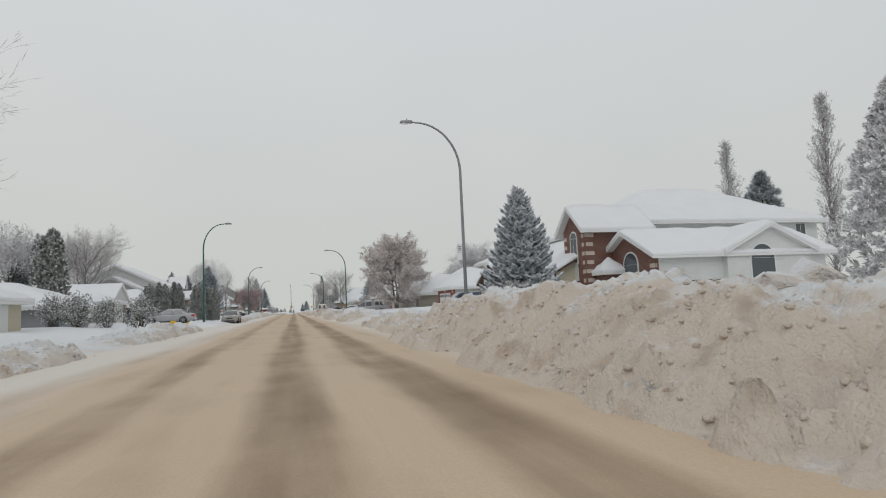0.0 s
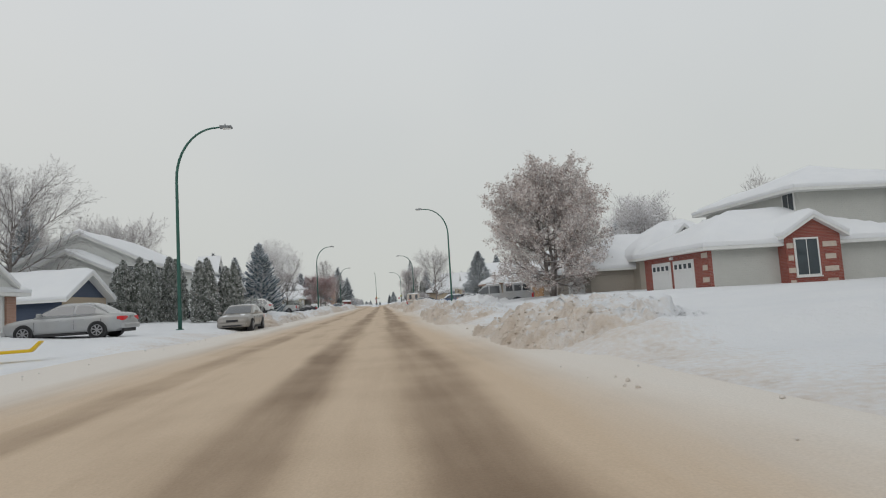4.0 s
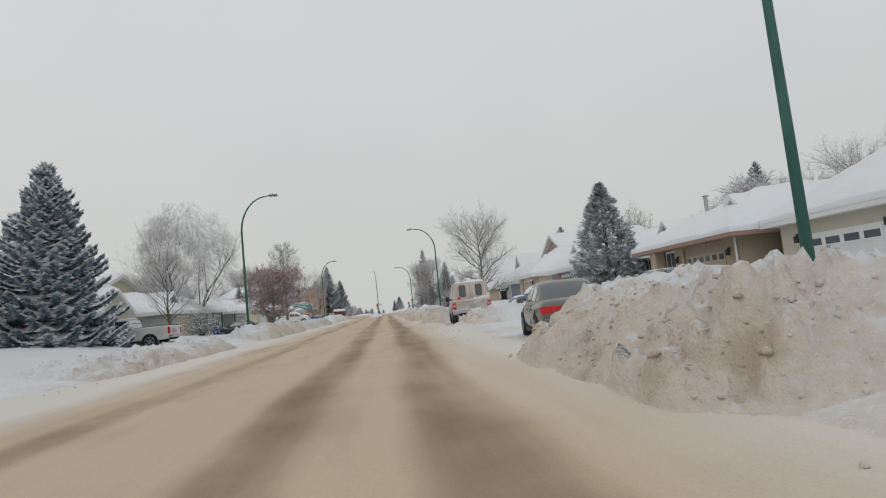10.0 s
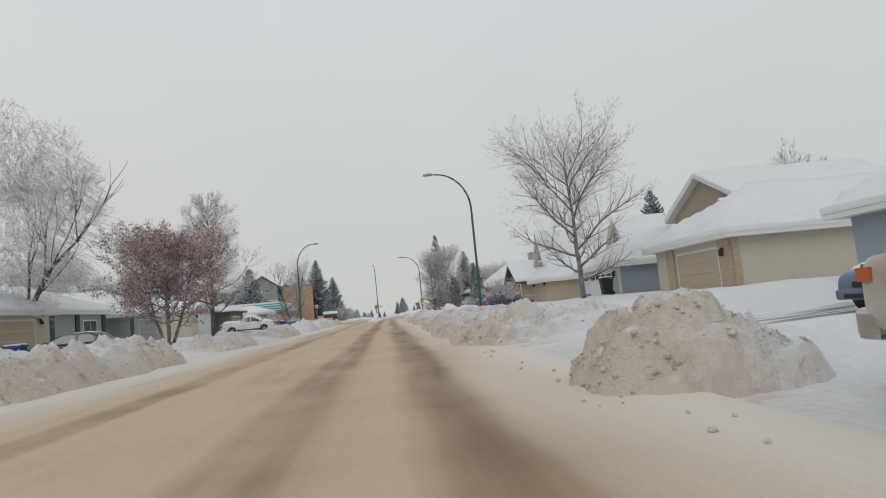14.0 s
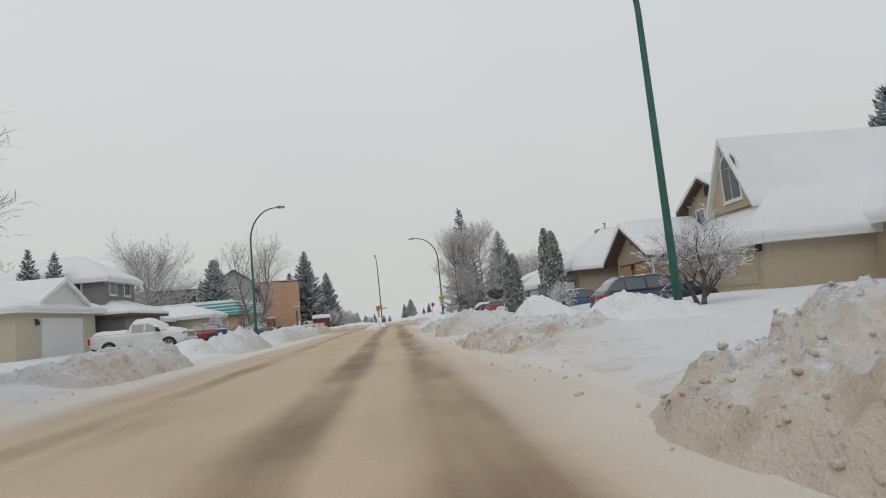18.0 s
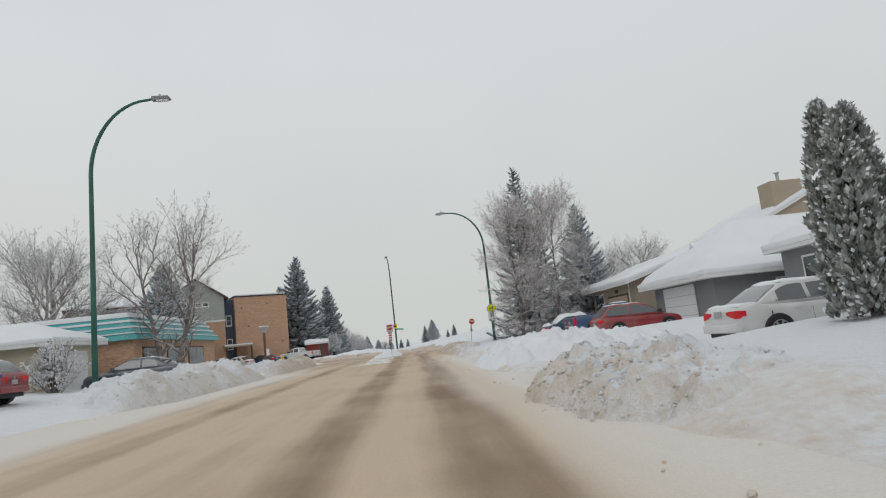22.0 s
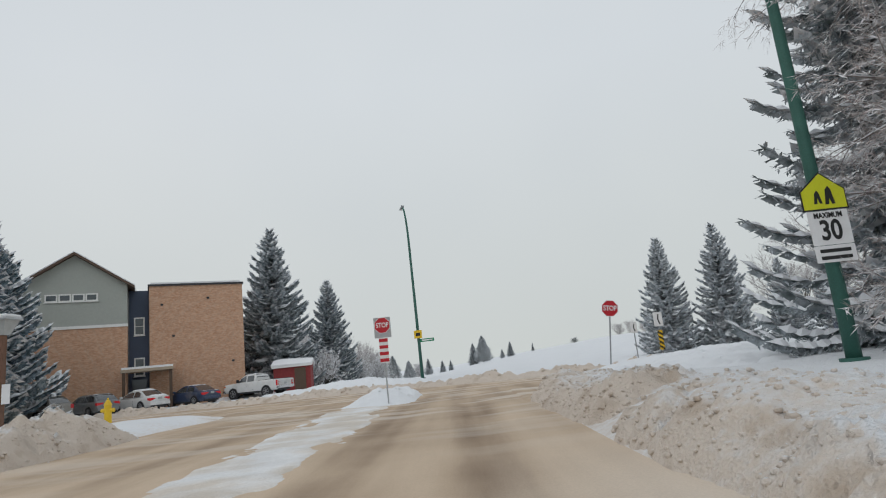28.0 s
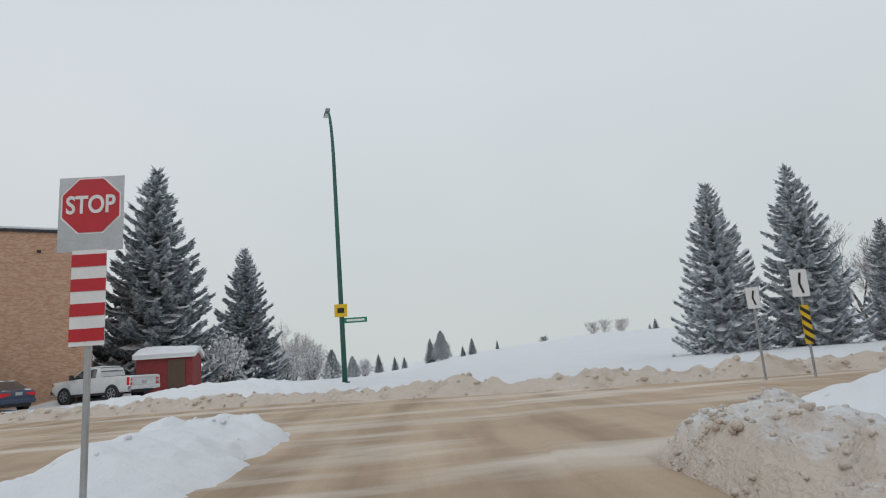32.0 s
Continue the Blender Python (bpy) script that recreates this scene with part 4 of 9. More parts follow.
def spruce(name, h, r, seed, snow=0.5, label="", material=None, dens=1.0, fine=False):
    """Whorls of single drooping boughs, each a feather of needle twigs, with snow lying on them."""
    rng = random.Random(seed)
    t = thing(name, 0, -500, 0, label, "tree", "spruce trees")
    part("trunk", Shape().tube((0, 0, -0.2), (0, 0, h * 0.95), h * 0.018, 0.012, 8), BARK, t, "brown trunk")
    nd, sn = Shape(), Shape()
    z = h * 0.06
    while z < h * 0.97:
        f = z / h
        reach = r * min((1 - f) ** 0.9, 0.55 + 3.5 * f) + 0.04
        n = max(4, int((6 + 6 * (1 - f)) * dens))
        off = rng.random()
        for k in range(n):
            a = 2 * math.pi * (k + off + rng.uniform(-0.3, 0.3)) / n
            ln = reach * rng.uniform(0.66, 1.16)
            zz = z + rng.uniform(-0.1, 0.1)
            out = Vector((math.cos(a), math.sin(a), 0))
            sd = Vector((-math.sin(a), math.cos(a), 0))
            droop = (0.16 + 0.32 * (1 - f)) * ln
            lift = 0.5 * f
            m = max(2, int(ln / 0.23))
            prev = Vector((0, 0, zz))
            for j in range(1, m + 1):
                u = j / m
                p = out * (ln * u) + Vector((0, 0, zz - droop * math.sin(u * 2.1) + lift * ln * u + 0.10 * ln * u ** 3))
                d = (p - prev).normalized()
                tl = (0.10 + 0.30 * min(ln, 1.9) * (1 - 0.72 * u)) * rng.uniform(0.8, 1.15)
                wd = 0.05 + 0.055 * min(1.0, ln)
                blade(nd, prev, d, sd, (p - prev).length * 1.5, wd)
                blade(nd, prev, (d + Vector((0, 0, -0.35))).normalized(), Vector((0, 0, 1)), (p - prev).length * 1.3, wd)
                for q in (-1, 1):
                    for back in (0.0, 0.5):
                        b = p + (prev - p) * back
                        w = (d * rng.uniform(0.45, 0.8) + sd * q + Vector((0, 0, rng.uniform(-0.55, -0.1)))).normalized()
                        if fine:
                            # each twig is a comb of short needle sprigs
                            blade(nd, b, w, d, tl, 0.03)
                            for c in range(int(tl / 0.055)):
                                g = b + w * (0.055 * c)
                                v = (w * 0.9 + d * rng.choice((-1, 1)) * rng.uniform(0.5, 1.0) + Vector((0, 0, rng.uniform(-0.6, 0.25)))).normalized()
                                blade(nd, g, v, Vector((0, 0, 1)).cross(v).normalized(), rng.uniform(0.08, 0.17), 0.022)
                            continue
                        blade(nd, b, w, d, tl, wd)
                        if back == 0.0:
                            blade(nd, b, (w + Vector((0, 0, -0.7))).normalized(), d, tl * 0.8, wd)
                if rng.random() < snow and u > 0.2:
                    e = tl * rng.uniform(0.45, 1.0) * (1.9 if snow > 0.9 else 1.0)
                    c = p + Vector((0, 0, 0.045))
                    i = len(sn.v)
                    sn.v += [tuple(c - d * 0.22), tuple(c + sd * e - Vector((0, 0, 0.22 * e))), tuple(c + d * 0.26), tuple(c - sd * e - Vector((0, 0, 0.22 * e))), tuple(c + Vector((0, 0, 0.05 + 0.12 * e)))]
                    sn.f += [(i, i + 1, i + 4), (i + 1, i + 2, i + 4), (i + 2, i + 3, i + 4), (i + 3, i, i + 4)]
                prev = p
        z += (h * 0.021 + 0.05) * rng.uniform(0.8, 1.2) * (1.15 - 0.4 * f)
    for k in range(7):
        a = k * 2.4
        blade(nd, Vector((0, 0, h * 0.9)), Vector((0.12 * math.cos(a), 0.12 * math.sin(a), 1)).normalized(), Vector((math.cos(a), math.sin(a), 0)), h * 0.1, 0.04)
    part("crown", nd, material or NEEDLE, t, "drooping needle boughs")
    if snow:
        part("snow_load", sn, TWIG_SNOW, t, "patches of snow on the boughs")["kind"] = "stuff"
    return t


def column_cedar(name, h, r, seed, label, tops=1):
    rng = random.Random(seed)
    t = thing(name, 0, -500, 0, label, "tree", "columnar cedars")
    part("trunk", Shape().tube((0, 0, -0.2), (0, 0, h * 0.6), 0.09, 0.04, 6), BARK, t)
    nd, sn = Shape(), Shape()
    for q in range(tops):
        ang = 2 * math.pi * q / max(1, tops) + seed
        off = 0.0 if tops == 1 else r * 0.55
        ox, oy, hh = math.cos(ang) * off, math.sin(ang) * off, h * (1.0 if q == 0 else rng.uniform(0.88, 0.98))
        rr = r if tops == 1 else r * 0.56
        for k in range(int(1050 * hh / 4 * (0.6 + 0.4 * rr))):
            f = rng.random() ** 0.95
            prof = min(1.0, 0.72 + 1.2 * f) * (1 - f ** 3.4) ** 0.8 * (1 + 0.12 * math.sin(f * 27 + seed + q) + 0.08 * math.sin(f * 61 + q))
            a, d = rng.uniform(0, 2 * math.pi), rr * prof * math.sqrt(rng.uniform(0.5, 1.08))
            c = Vector((ox * (1 - 0.35 * f) + math.cos(a) * d, oy * (1 - 0.35 * f) + math.sin(a) * d, 0.05 + f * hh * 0.97))
            tuft(nd, c, (math.cos(a) * 0.45, math.sin(a) * 0.45, 1.0), 0.22, rng, 3, 0.24)
            if rng.random() < 0.46:
                tuft(sn, c + Vector((math.cos(a) * 0.07, math.sin(a) * 0.07, 0.08)), (math.cos(a), math.sin(a), 0.5), 0.12, rng, 1)
        for k in range(10):
            blade(nd, Vector((ox * 0.65, oy * 0.65, hh * 0.93)), Vector((rng.uniform(-0.15, 0.15), rng.uniform(-0.15, 0.15), 1)).normalized(), Vector((1, 0, 0)), hh * 0.07, 0.04)
    part("crown", nd, CEDAR, t, "dense upright sprays")
    part("snow_load", sn, TWIG_SNOW, t, "specks of snow on the sprays")["kind"] = "stuff"
    return t


def limb(wood, tips, p, d, ln, rad, level, rng, spread, up, min_rad, split=3, env=None):
    """Grows a limb and its forks; the ends of the thinnest are kept in tips."""
    if env and level < 3 and ((p[0] - env[0]) / env[3]) ** 2 + ((p[1] - env[1]) / env[3]) ** 2 + ((p[2] - env[2]) / env[4]) ** 2 > rng.uniform(0.85, 1.1):
        return
    if level == 0:
        dd = Vector(d).normalized()
        side = dd.orthogonal().normalized()
        side.rotate(Matrix.Rotation(rng.uniform(0, 2 * math.pi), 3, dd))
        q = Vector(p)
        blade(wood[1], q, dd, side, ln, max(min_rad, 0.007) * 1.3)
        for _ in range(3):
            b = q + dd * ln * rng.uniform(0.15, 0.9)
            w = (dd + side * rng.choice((-1, 1)) * rng.uniform(0.5, 1.0) + Vector((rng.uniform(-0.4, 0.4), rng.uniform(-0.4, 0.4), rng.uniform(-0.3, 0.4)))).normalized()
            blade(wood[1], b, w, dd.cross(w).normalized(), ln * rng.uniform(0.4, 0.7), max(min_rad, 0.007))
        tips.append((q + dd * ln, dd, ln))
        return
    pts, rads = [Vector(p)], [rad]
    n = 3 if level > 1 else 2
    dd = Vector(d).normalized()
    for k in range(n):
        dd = (dd + Vector((rng.uniform(-1, 1), rng.uniform(-1, 1), rng.uniform(-0.7, 1))) * 0.13 + Vector((0, 0, up * 0.1))).normalized()
        pts.append(pts[-1] + dd * ln / n)
        rads.append(rad * (1 - 0.45 * (k + 1) / n))
    sides = 7 if level > 3 else 5 if level > 1 else 3
    for k in range(n):
        wood[0 if level > 1 else 1].tube(pts[k], pts[k + 1], rads[k], rads[k + 1], sides, False)
    m = split + (1 if rng.random() < 0.4 else 0)
    for k in range(m):
        u = 1.0 if k == 0 else rng.uniform(0.35, 1.0)
        i = min(n - 1, int(u * n))
        q = pts[i] + (pts[i + 1] - pts[i]) * (u * n - i if i < n else 1)
        ax = dd.orthogonal().normalized()
        ax.rotate(Matrix.Rotation(rng.uniform(0, 2 * math.pi), 3, dd))
        nd = (dd + ax * spread * (0.35 if k == 0 else rng.uniform(0.6, 1.15)) + Vector((0, 0, up * 0.22))).normalized()
        limb(wood, tips, q, nd, ln * rng.uniform(0.6, 0.82), max(min_rad, rads[min(i + 1, n)] * (0.85 if k == 0 else 0.62)), level - 1, rng, spread, up, min_rad, split, env)


def leafless_tree(name, h, seed, label, spread=0.75, up=0.5, levels=5, stems=1, trunk=0.22, leaf=None, leaf_n=0, leaf_size=0.14, frost=0, twig=None, min_rad=0.006, first=0.3, split=3, group="bare trees", hang=0.2, frost_w=0.014, env=None, leader=None, frost_mat=None):
    rng = random.Random(seed)
    t = thing(name, 0, -500, 0, label, "tree", group)
    wood, tips = (Shape(), Shape()), []
    if leader:
        # one straight stem with side limbs all the way up; leader: (reach, limbs, lowest share, rise)
        reach, count, low, rise, lift = leader if len(leader) == 5 else (*leader, 0.0)
        wood[0].tube((0, 0, -0.15), (0.05 * h * rng.uniform(-0.4, 0.4), 0, h * 0.55), trunk * h / 10, trunk * h / 20, 9, False)
        wood[0].tube(wood[0].v[-1], (0, 0, h * (0.97 if not lift else 0.80)), trunk * h / 20, 0.012, 7, False)
        for k in range(count):
            f = low + ((0.96 if not lift else 0.76) - low) * (k / count) ** 0.85
            a = k * 2.4 + rng.uniform(-0.3, 0.3)
            ln = reach * (0.55 * (1 - f) ** 0.65 + 0.08) * rng.uniform(0.8, 1.15) * min(1.0, 0.7 + 2.2 * (f - low))
            limb(wood, tips, (0, 0, h * f), (math.cos(a), math.sin(a), rise * (0.7 + f) + lift * f * f), ln, max(0.014, trunk * h / 10 * 0.42 * (1 - f * 0.75)), levels, rng, spread, up, min_rad, split, env)
        stems = 0
    for k in range(stems):
        a = 2 * math.pi * k / stems + rng.random()
        lean = 0.0 if stems == 1 else 0.35
        limb(wood, tips, (0.12 * lean * math.cos(a), 0.12 * lean * math.sin(a), -0.15), (lean * math.cos(a), lean * math.sin(a), 1), h * first, trunk * h / 10, levels, rng, spread, up, min_rad, split, env)
    top = max(p.z for p, _, _ in tips)
    k = h / top if not (env or leader) else 1.0
    part("trunk", wood[0], BARK, t, "trunk and limbs")
    part("twig_mass", wood[1], twig or FROST, t, "frosted thin twigs")["kind"] = "stuff"
    if leaf:
        s = Shape()
        for p, d, ln in tips:
            for _ in range(leaf_n):
                c = p + Vector((rng.gauss(0, 1), rng.gauss(0, 1), rng.gauss(0, 1))) * ln * 0.5 - d * ln * rng.uniform(0, 0.8)
                tuft(s, c, (rng.uniform(-1, 1), rng.uniform(-1, 1), -0.5), leaf_size * h / 10, rng, 1)
        if env:
            # drooping sprays that fill the crown, in clumps
            for _ in range(env[5]):
                while True:
                    q = Vector((rng.uniform(-1, 1), rng.uniform(-1, 1), rng.uniform(-1, 1)))
                    if 0.12 < q.length < 0.95 + 0.3 * noise.noise(q * 2.6):
                        break
                c = Vector((env[0] + q.x * env[3], env[1] + q.y * env[3], env[2] + q.z * env[4]))
                dn = Vector((q.x, q.y, -0.9)).normalized()
                for j in range(9):
                    tuft(s, c + dn * 0.06 * j + Vector((rng.gauss(0, 0.07), rng.gauss(0, 0.07), rng.gauss(0, 0.07))), (rng.uniform(-1, 1), rng.uniform(-1, 1), -0.8), leaf_size * h / 10, rng, 1)
        part("foliage", s, leaf, t, "clusters clinging to the twigs")["kind"] = "stuff"
    if frost:
        s = Shape()
        for p, d, ln in tips:
            for _ in range(frost):
                c = p + Vector((rng.gauss(0, 1), rng.gauss(0, 1), rng.gauss(0, 0.8))) * ln * 0.28 - d * ln * rng.uniform(0, 0.8)
                w = (d + Vector((rng.gauss(0, 0.6), rng.gauss(0, 0.6), rng.gauss(0, 0.4) - hang))).normalized()
                blade(s, c, w, w.orthogonal().normalized(), ln * rng.uniform(0.4, 0.9), frost_w)
        if env and not leaf:
            for _ in range(env[5]):
                while True:
                    q = Vector((rng.uniform(-1, 1), rng.uniform(-1, 1), rng.uniform(-1, 1)))
                    if 0.2 < q.length < 1.0 + 0.15 * noise.noise(q * 2.5):
                        break
                c = Vector((env[0] + q.x * env[3], env[1] + q.y * env[3], env[2] + q.z * env[4]))
                dn = Vector((q.x + rng.gauss(0, 0.3), q.y + rng.gauss(0, 0.3), -hang - 0.3)).normalized()
                blade(s, c, dn, dn.orthogonal().normalized(), 0.8, 0.012)
                for j in range(12):
                    w = (dn + Vector((rng.gauss(0, 0.8), rng.gauss(0, 0.8), rng.gauss(0, 0.6)))).normalized()
                    blade(s, c + dn * 0.06 * j, w, w.orthogonal().normalized(), rng.uniform(0.08, 0.28), frost_w)
        part("frost", s, frost_mat or FROST_WHITE, t, "hoar frost on the twigs")["kind"] = "stuff"
    for o in t.children:
        for v in o.data.vertices:
            v.co *= k
    return t


def grow(wood, twigs, ends, p, d, ln, rad, level, rng, up, dens, width):
    """A branch that bends as it grows and carries side branches along its length; the last level is a spray of twigs."""
    n = max(3, min(7, int(ln / 0.32)))
    pts, d = [Vector(p)], Vector(d).normalized()
    for _ in range(n):
        d = (d + Vector((rng.gauss(0, 0.15), rng.gauss(0, 0.15), rng.gauss(0, 0.11) + up))).normalized()
        pts.append(pts[-1] + d * (ln / n))
    if level == 0:
        side = d.orthogonal().normalized()
        for a, b in zip(pts, pts[1:]):
            blade(twigs, a, (b - a).normalized(), side, (b - a).length * 1.25, width)
        for k in range(dens[0]):
            u = rng.uniform(0.1, 1.0) * n
            i = min(n - 1, int(u))
            q = pts[i].lerp(pts[i + 1], u - i)
            ax = d.orthogonal().normalized()
            ax.rotate(Matrix.Rotation(rng.uniform(0, 6.28), 3, d))
            w = (d + ax * rng.uniform(0.5, 1.1) + Vector((0, 0, 0.1))).normalized()
            blade(twigs, q, w, d.cross(w).normalized(), rng.uniform(0.10, 0.30), width * 0.8)
        ends.append((pts, d, ln))
        return
    wood.path(pts, [max(0.007, rad * (1 - 0.72 * k / n)) for k in range(n + 1)], 6 if level > 1 else 4)
    m = max(3, int(ln * dens[level]))
    turn = rng.uniform(0, 6.28)
    for k in range(m):
        u = (0.14 + 0.86 * (k + rng.random()) / m) * n
        i = min(n - 1, int(u))
        q = pts[i].lerp(pts[i + 1], u - i)
        dd = (pts[i + 1] - pts[i]).normalized()
        ax = dd.orthogonal().normalized()
        ax.rotate(Matrix.Rotation(turn + k * 2.4 + rng.gauss(0, 0.4), 3, dd))
        f = u / n
        w = (dd + ax * rng.uniform(0.55, 1.0) + Vector((0, 0, 0.12))).normalized()
        grow(wood, twigs, ends, q, w, ln * (0.58 - 0.30 * f) * rng.uniform(0.75, 1.2) + 0.12, rad * (0.5 - 0.25 * f), level - 1, rng, up, dens, width)
    grow(wood, twigs, ends, pts[-1], d, ln * 0.3 + 0.15, rad * 0.28, level - 1, rng, up, dens, width)


def branch_tree(name, h, seed, label, stems=((0.0, 0.0),), limbs=18, reach=4.0, low=0.13, elev=(28, 66), trunk=0.2, dens=(8, 4.2, 2.6), up=0.05, width=0.008, leaf=None, leaf_n=0, leaf_size=0.1,
                frost=0, twig=None, group="bare trees", belly=0.75, droop=0.0, crown=None, bark=None):
    """A tree of leading stems with ascending limbs, branches and sprays. stems: how far each leans in x and y; belly: the fullness of the crown towards its top; crown: its radius."""
    rng = random.Random(seed)
    t = thing(name, 0, -500, 0, label, "tree", group)
    wood, twigs, ends = Shape(), Shape(), []
    for lx, ly in stems:
        n, d = 9, Vector((lx, ly, 1))
        top = h * rng.uniform(0.94, 1.0)
        pts = [Vector((lx * 0.3, ly * 0.3, -0.2))]
        for k in range(n):
            d = Vector((lx * (1 - 0.6 * k / n) + rng.gauss(0, 0.04), ly * (1 - 0.6 * k / n) + rng.gauss(0, 0.04), 1))
            pts.append(pts[-1] + d * ((top + 0.2) / n))
        wood.path(pts, [max(0.012, trunk * (1 - k / n) ** 0.85) for k in range(n + 1)], 9)
        turn = rng.uniform(0, 6.28)
        for k in range(limbs):
            g = ((k + 0.5 * rng.random()) / limbs) ** 0.9
            f = low + (0.95 - low) * g
            i = min(n - 1, int(f * n))
            q = pts[i].lerp(pts[i + 1], f * n - i)
            e = radians(elev[0] + (elev[1] - elev[0]) * g + rng.gauss(0, 5))
            a = turn + 2.4 * k + rng.gauss(0, 0.25)
            full = math.sin(math.pi * (0.22 + belly * g)) ** 0.9
            ln = min(reach * full * rng.uniform(0.82, 1.12) / max(0.5, math.cos(e)), (h * 1.03 - q.z) / max(0.2, math.sin(e)))
            grow(wood, twigs, ends, q, (math.cos(a) * math.cos(e), math.sin(a) * math.cos(e), math.sin(e)), max(0.35, ln), trunk * (1 - f) ** 0.85 * 0.62 + 0.012, 2, rng, up, dens, width)
    top = max(v[2] for v in twigs.v)
    wide = sorted(math.hypot(v[0], v[1]) for v in twigs.v)[int(0.97 * len(twigs.v))]
    kx, kz = (crown / wide if crown else 1.0), h / top
    part("trunk", wood, bark or BARK_SNOW, t, "snow-topped trunk and limbs", smooth=True)
    part("twig_mass", twigs, twig or FROST, t, "fine frosted twigs")["kind"] = "stuff"
    if leaf:
        s = Shape()
        for pts, d, ln in ends:
            for _ in range(leaf_n):
                c = pts[rng.randrange(1, len(pts))] + Vector((rng.gauss(0, 0.11), rng.gauss(0, 0.11), rng.gauss(-0.05, 0.1)))
                tuft(s, c, (rng.uniform(-1, 1), rng.uniform(-1, 1), -0.7), leaf_size * rng.uniform(0.7, 1.25), rng, 1, 0.3)
        part("foliage", s, leaf, t, "clusters clinging to the twigs")["kind"] = "stuff"
    if frost:
        s = Shape()
        for pts, d, ln in ends:
            for _ in range(frost):
                c = pts[rng.randrange(0, len(pts))]
                w = (d * 0.5 + Vector((rng.gauss(0, 0.7), rng.gauss(0, 0.7), rng.gauss(0, 0.5) - droop))).normalized()
                blade(s, c, w, w.orthogonal().normalized(), rng.uniform(0.10, 0.34), width * 1.5)
        part("frost", s, FROST_WHITE, t, "hoar frost on the twigs")["kind"] = "stuff"
    for o in t.children:
        o.data.transform(Matrix.Diagonal((kx, kx, kz, 1)))
    return t


def pine(name, h, r, seed, label, needle=None, k=1.0):
    """A dense pine: rounded clumps of upturned needle tufts, each rimmed with frost."""
    rng = random.Random(seed)
    t = thing(name, 0, -500, 0, label, "tree", "pine trees")
    part("trunk", Shape().tube((0, 0, -0.2), (0, 0, h * 0.9), 0.17, 0.03, 8), BARK, t)
    nd, fr = Shape(), Shape()
    for _ in range(1250):
        f = rng.random() ** 0.9
        a = rng.uniform(0, 2 * math.pi)
        bump = 1 + 0.28 * noise.noise(Vector((math.cos(a) * 1.5, math.sin(a) * 1.5, f * 7 + seed)))
        prof = min(1.0, 0.66 + 2.2 * f) * (1 - f ** 1.25) ** 0.85
        d = r * prof * bump * math.sqrt(rng.uniform(0.12, 1.0))
        c = Vector((math.cos(a) * d, math.sin(a) * d, 0.25 + f * (h - 0.5) + 0.12 * d / r))
        out = Vector((math.cos(a) * 0.8, math.sin(a) * 0.8, 0.75)).normalized()
        size = k * rng.uniform(0.24, 0.4) * (1.05 - 0.3 * f)
        for j in range(15):
            w = (out + Vector((rng.gauss(0, 0.55), rng.gauss(0, 0.55), rng.gauss(0, 0.5)))).normalized()
            b = c + Vector((rng.gauss(0, 0.07), rng.gauss(0, 0.07), rng.gauss(0, 0.06))) * k
            blade(nd if j > 3 else fr, b, w, w.orthogonal().normalized(), size * rng.uniform(0.7, 1.15), 0.055 * k)
    part("crown", nd, needle or NEEDLE, t, "clumps of frosted needles")
    part("frost", fr, FROST_WHITE, t, "hoar frost on the needle tips")["kind"] = "stuff"
    return t


def shrub(name, r, h, seed, label, leaf=None):
    rng = random.Random(seed)
    t = thing(name, 0, -500, 0, label, "shrub", "shrubs")
    w, s, sn = Shape(), Shape(), Shape()
    for k in range(46):
        a, tilt = rng.uniform(0, 2 * math.pi), rng.uniform(0.1, 1.0)
        d = Vector((math.cos(a) * tilt * r, math.sin(a) * tilt * r, h * math.sqrt(max(0.05, 1.05 - tilt * tilt)))) * rng.uniform(0.8, 1.05)
        w.tube((d.x * 0.1, d.y * 0.1, -0.1), tuple(d), 0.014, 0.005, 3, False)
        for _ in range(34):
            u = rng.uniform(0.35, 1.05)
            c = d * u + Vector((rng.gauss(0, 0.12), rng.gauss(0, 0.12), rng.gauss(0, 0.1)))
            tuft(s, c, d + Vector((0, 0, 0.3)), 0.12, rng, 2, 0.25)
            if rng.random() < 0.42:
                tuft(sn, c + Vector((0, 0, 0.07)), (rng.uniform(-1, 1), rng.uniform(-1, 1), 0.2), 0.10, rng, 2)
    part("stem_clump", w, BARK, t)
    part("foliage", s, leaf or CEDAR, t, "dark twiggy foliage")
    part("snow_load", sn, TWIG_SNOW, t, "snow caught in the branches")["kind"] = "stuff"
    return t


def put(proto, x, y, s=1.0, rz=0.0, z=None, label=""):
    """Places a copy of a made plant, scaled."""
    o = copy_thing(proto, pose(x, y, ground_z(x, y) - 0.05 if z is None else z, 0, 0, rz) @ Matrix.Scale(s, 4))
    if label:
        o["label"] = label
    return o


def drop_prototypes(some):
    for p in some:
        for o in (*p.children_recursive, p):
            bpy.data.objects.remove(o)

# -- vehicles --
TYRE = mat("tyre_rubber", (0.025, 0.025, 0.027), 0.9)
RIM = mat("alloy_rim", (0.36, 0.36, 0.37), 0.4, metal=0.7)
CAR_GLASS = mat("car_glass", (0.05, 0.056, 0.062), 0.07, var=0.2, scale=1.0, spec=1.0, coat=0.8)
TAIL_RED = mat("tail_light_red", (0.60, 0.02, 0.025), 0.25, var=0.1)
HEAD_CLEAR = mat("headlight_clear", (0.20, 0.21, 0.22), 0.12, var=0.1)
BLACK_PLASTIC = mat("black_plastic", (0.03, 0.03, 0.032), 0.65)
CHROME = mat("chrome", (0.55, 0.55, 0.56), 0.25, metal=0.9)
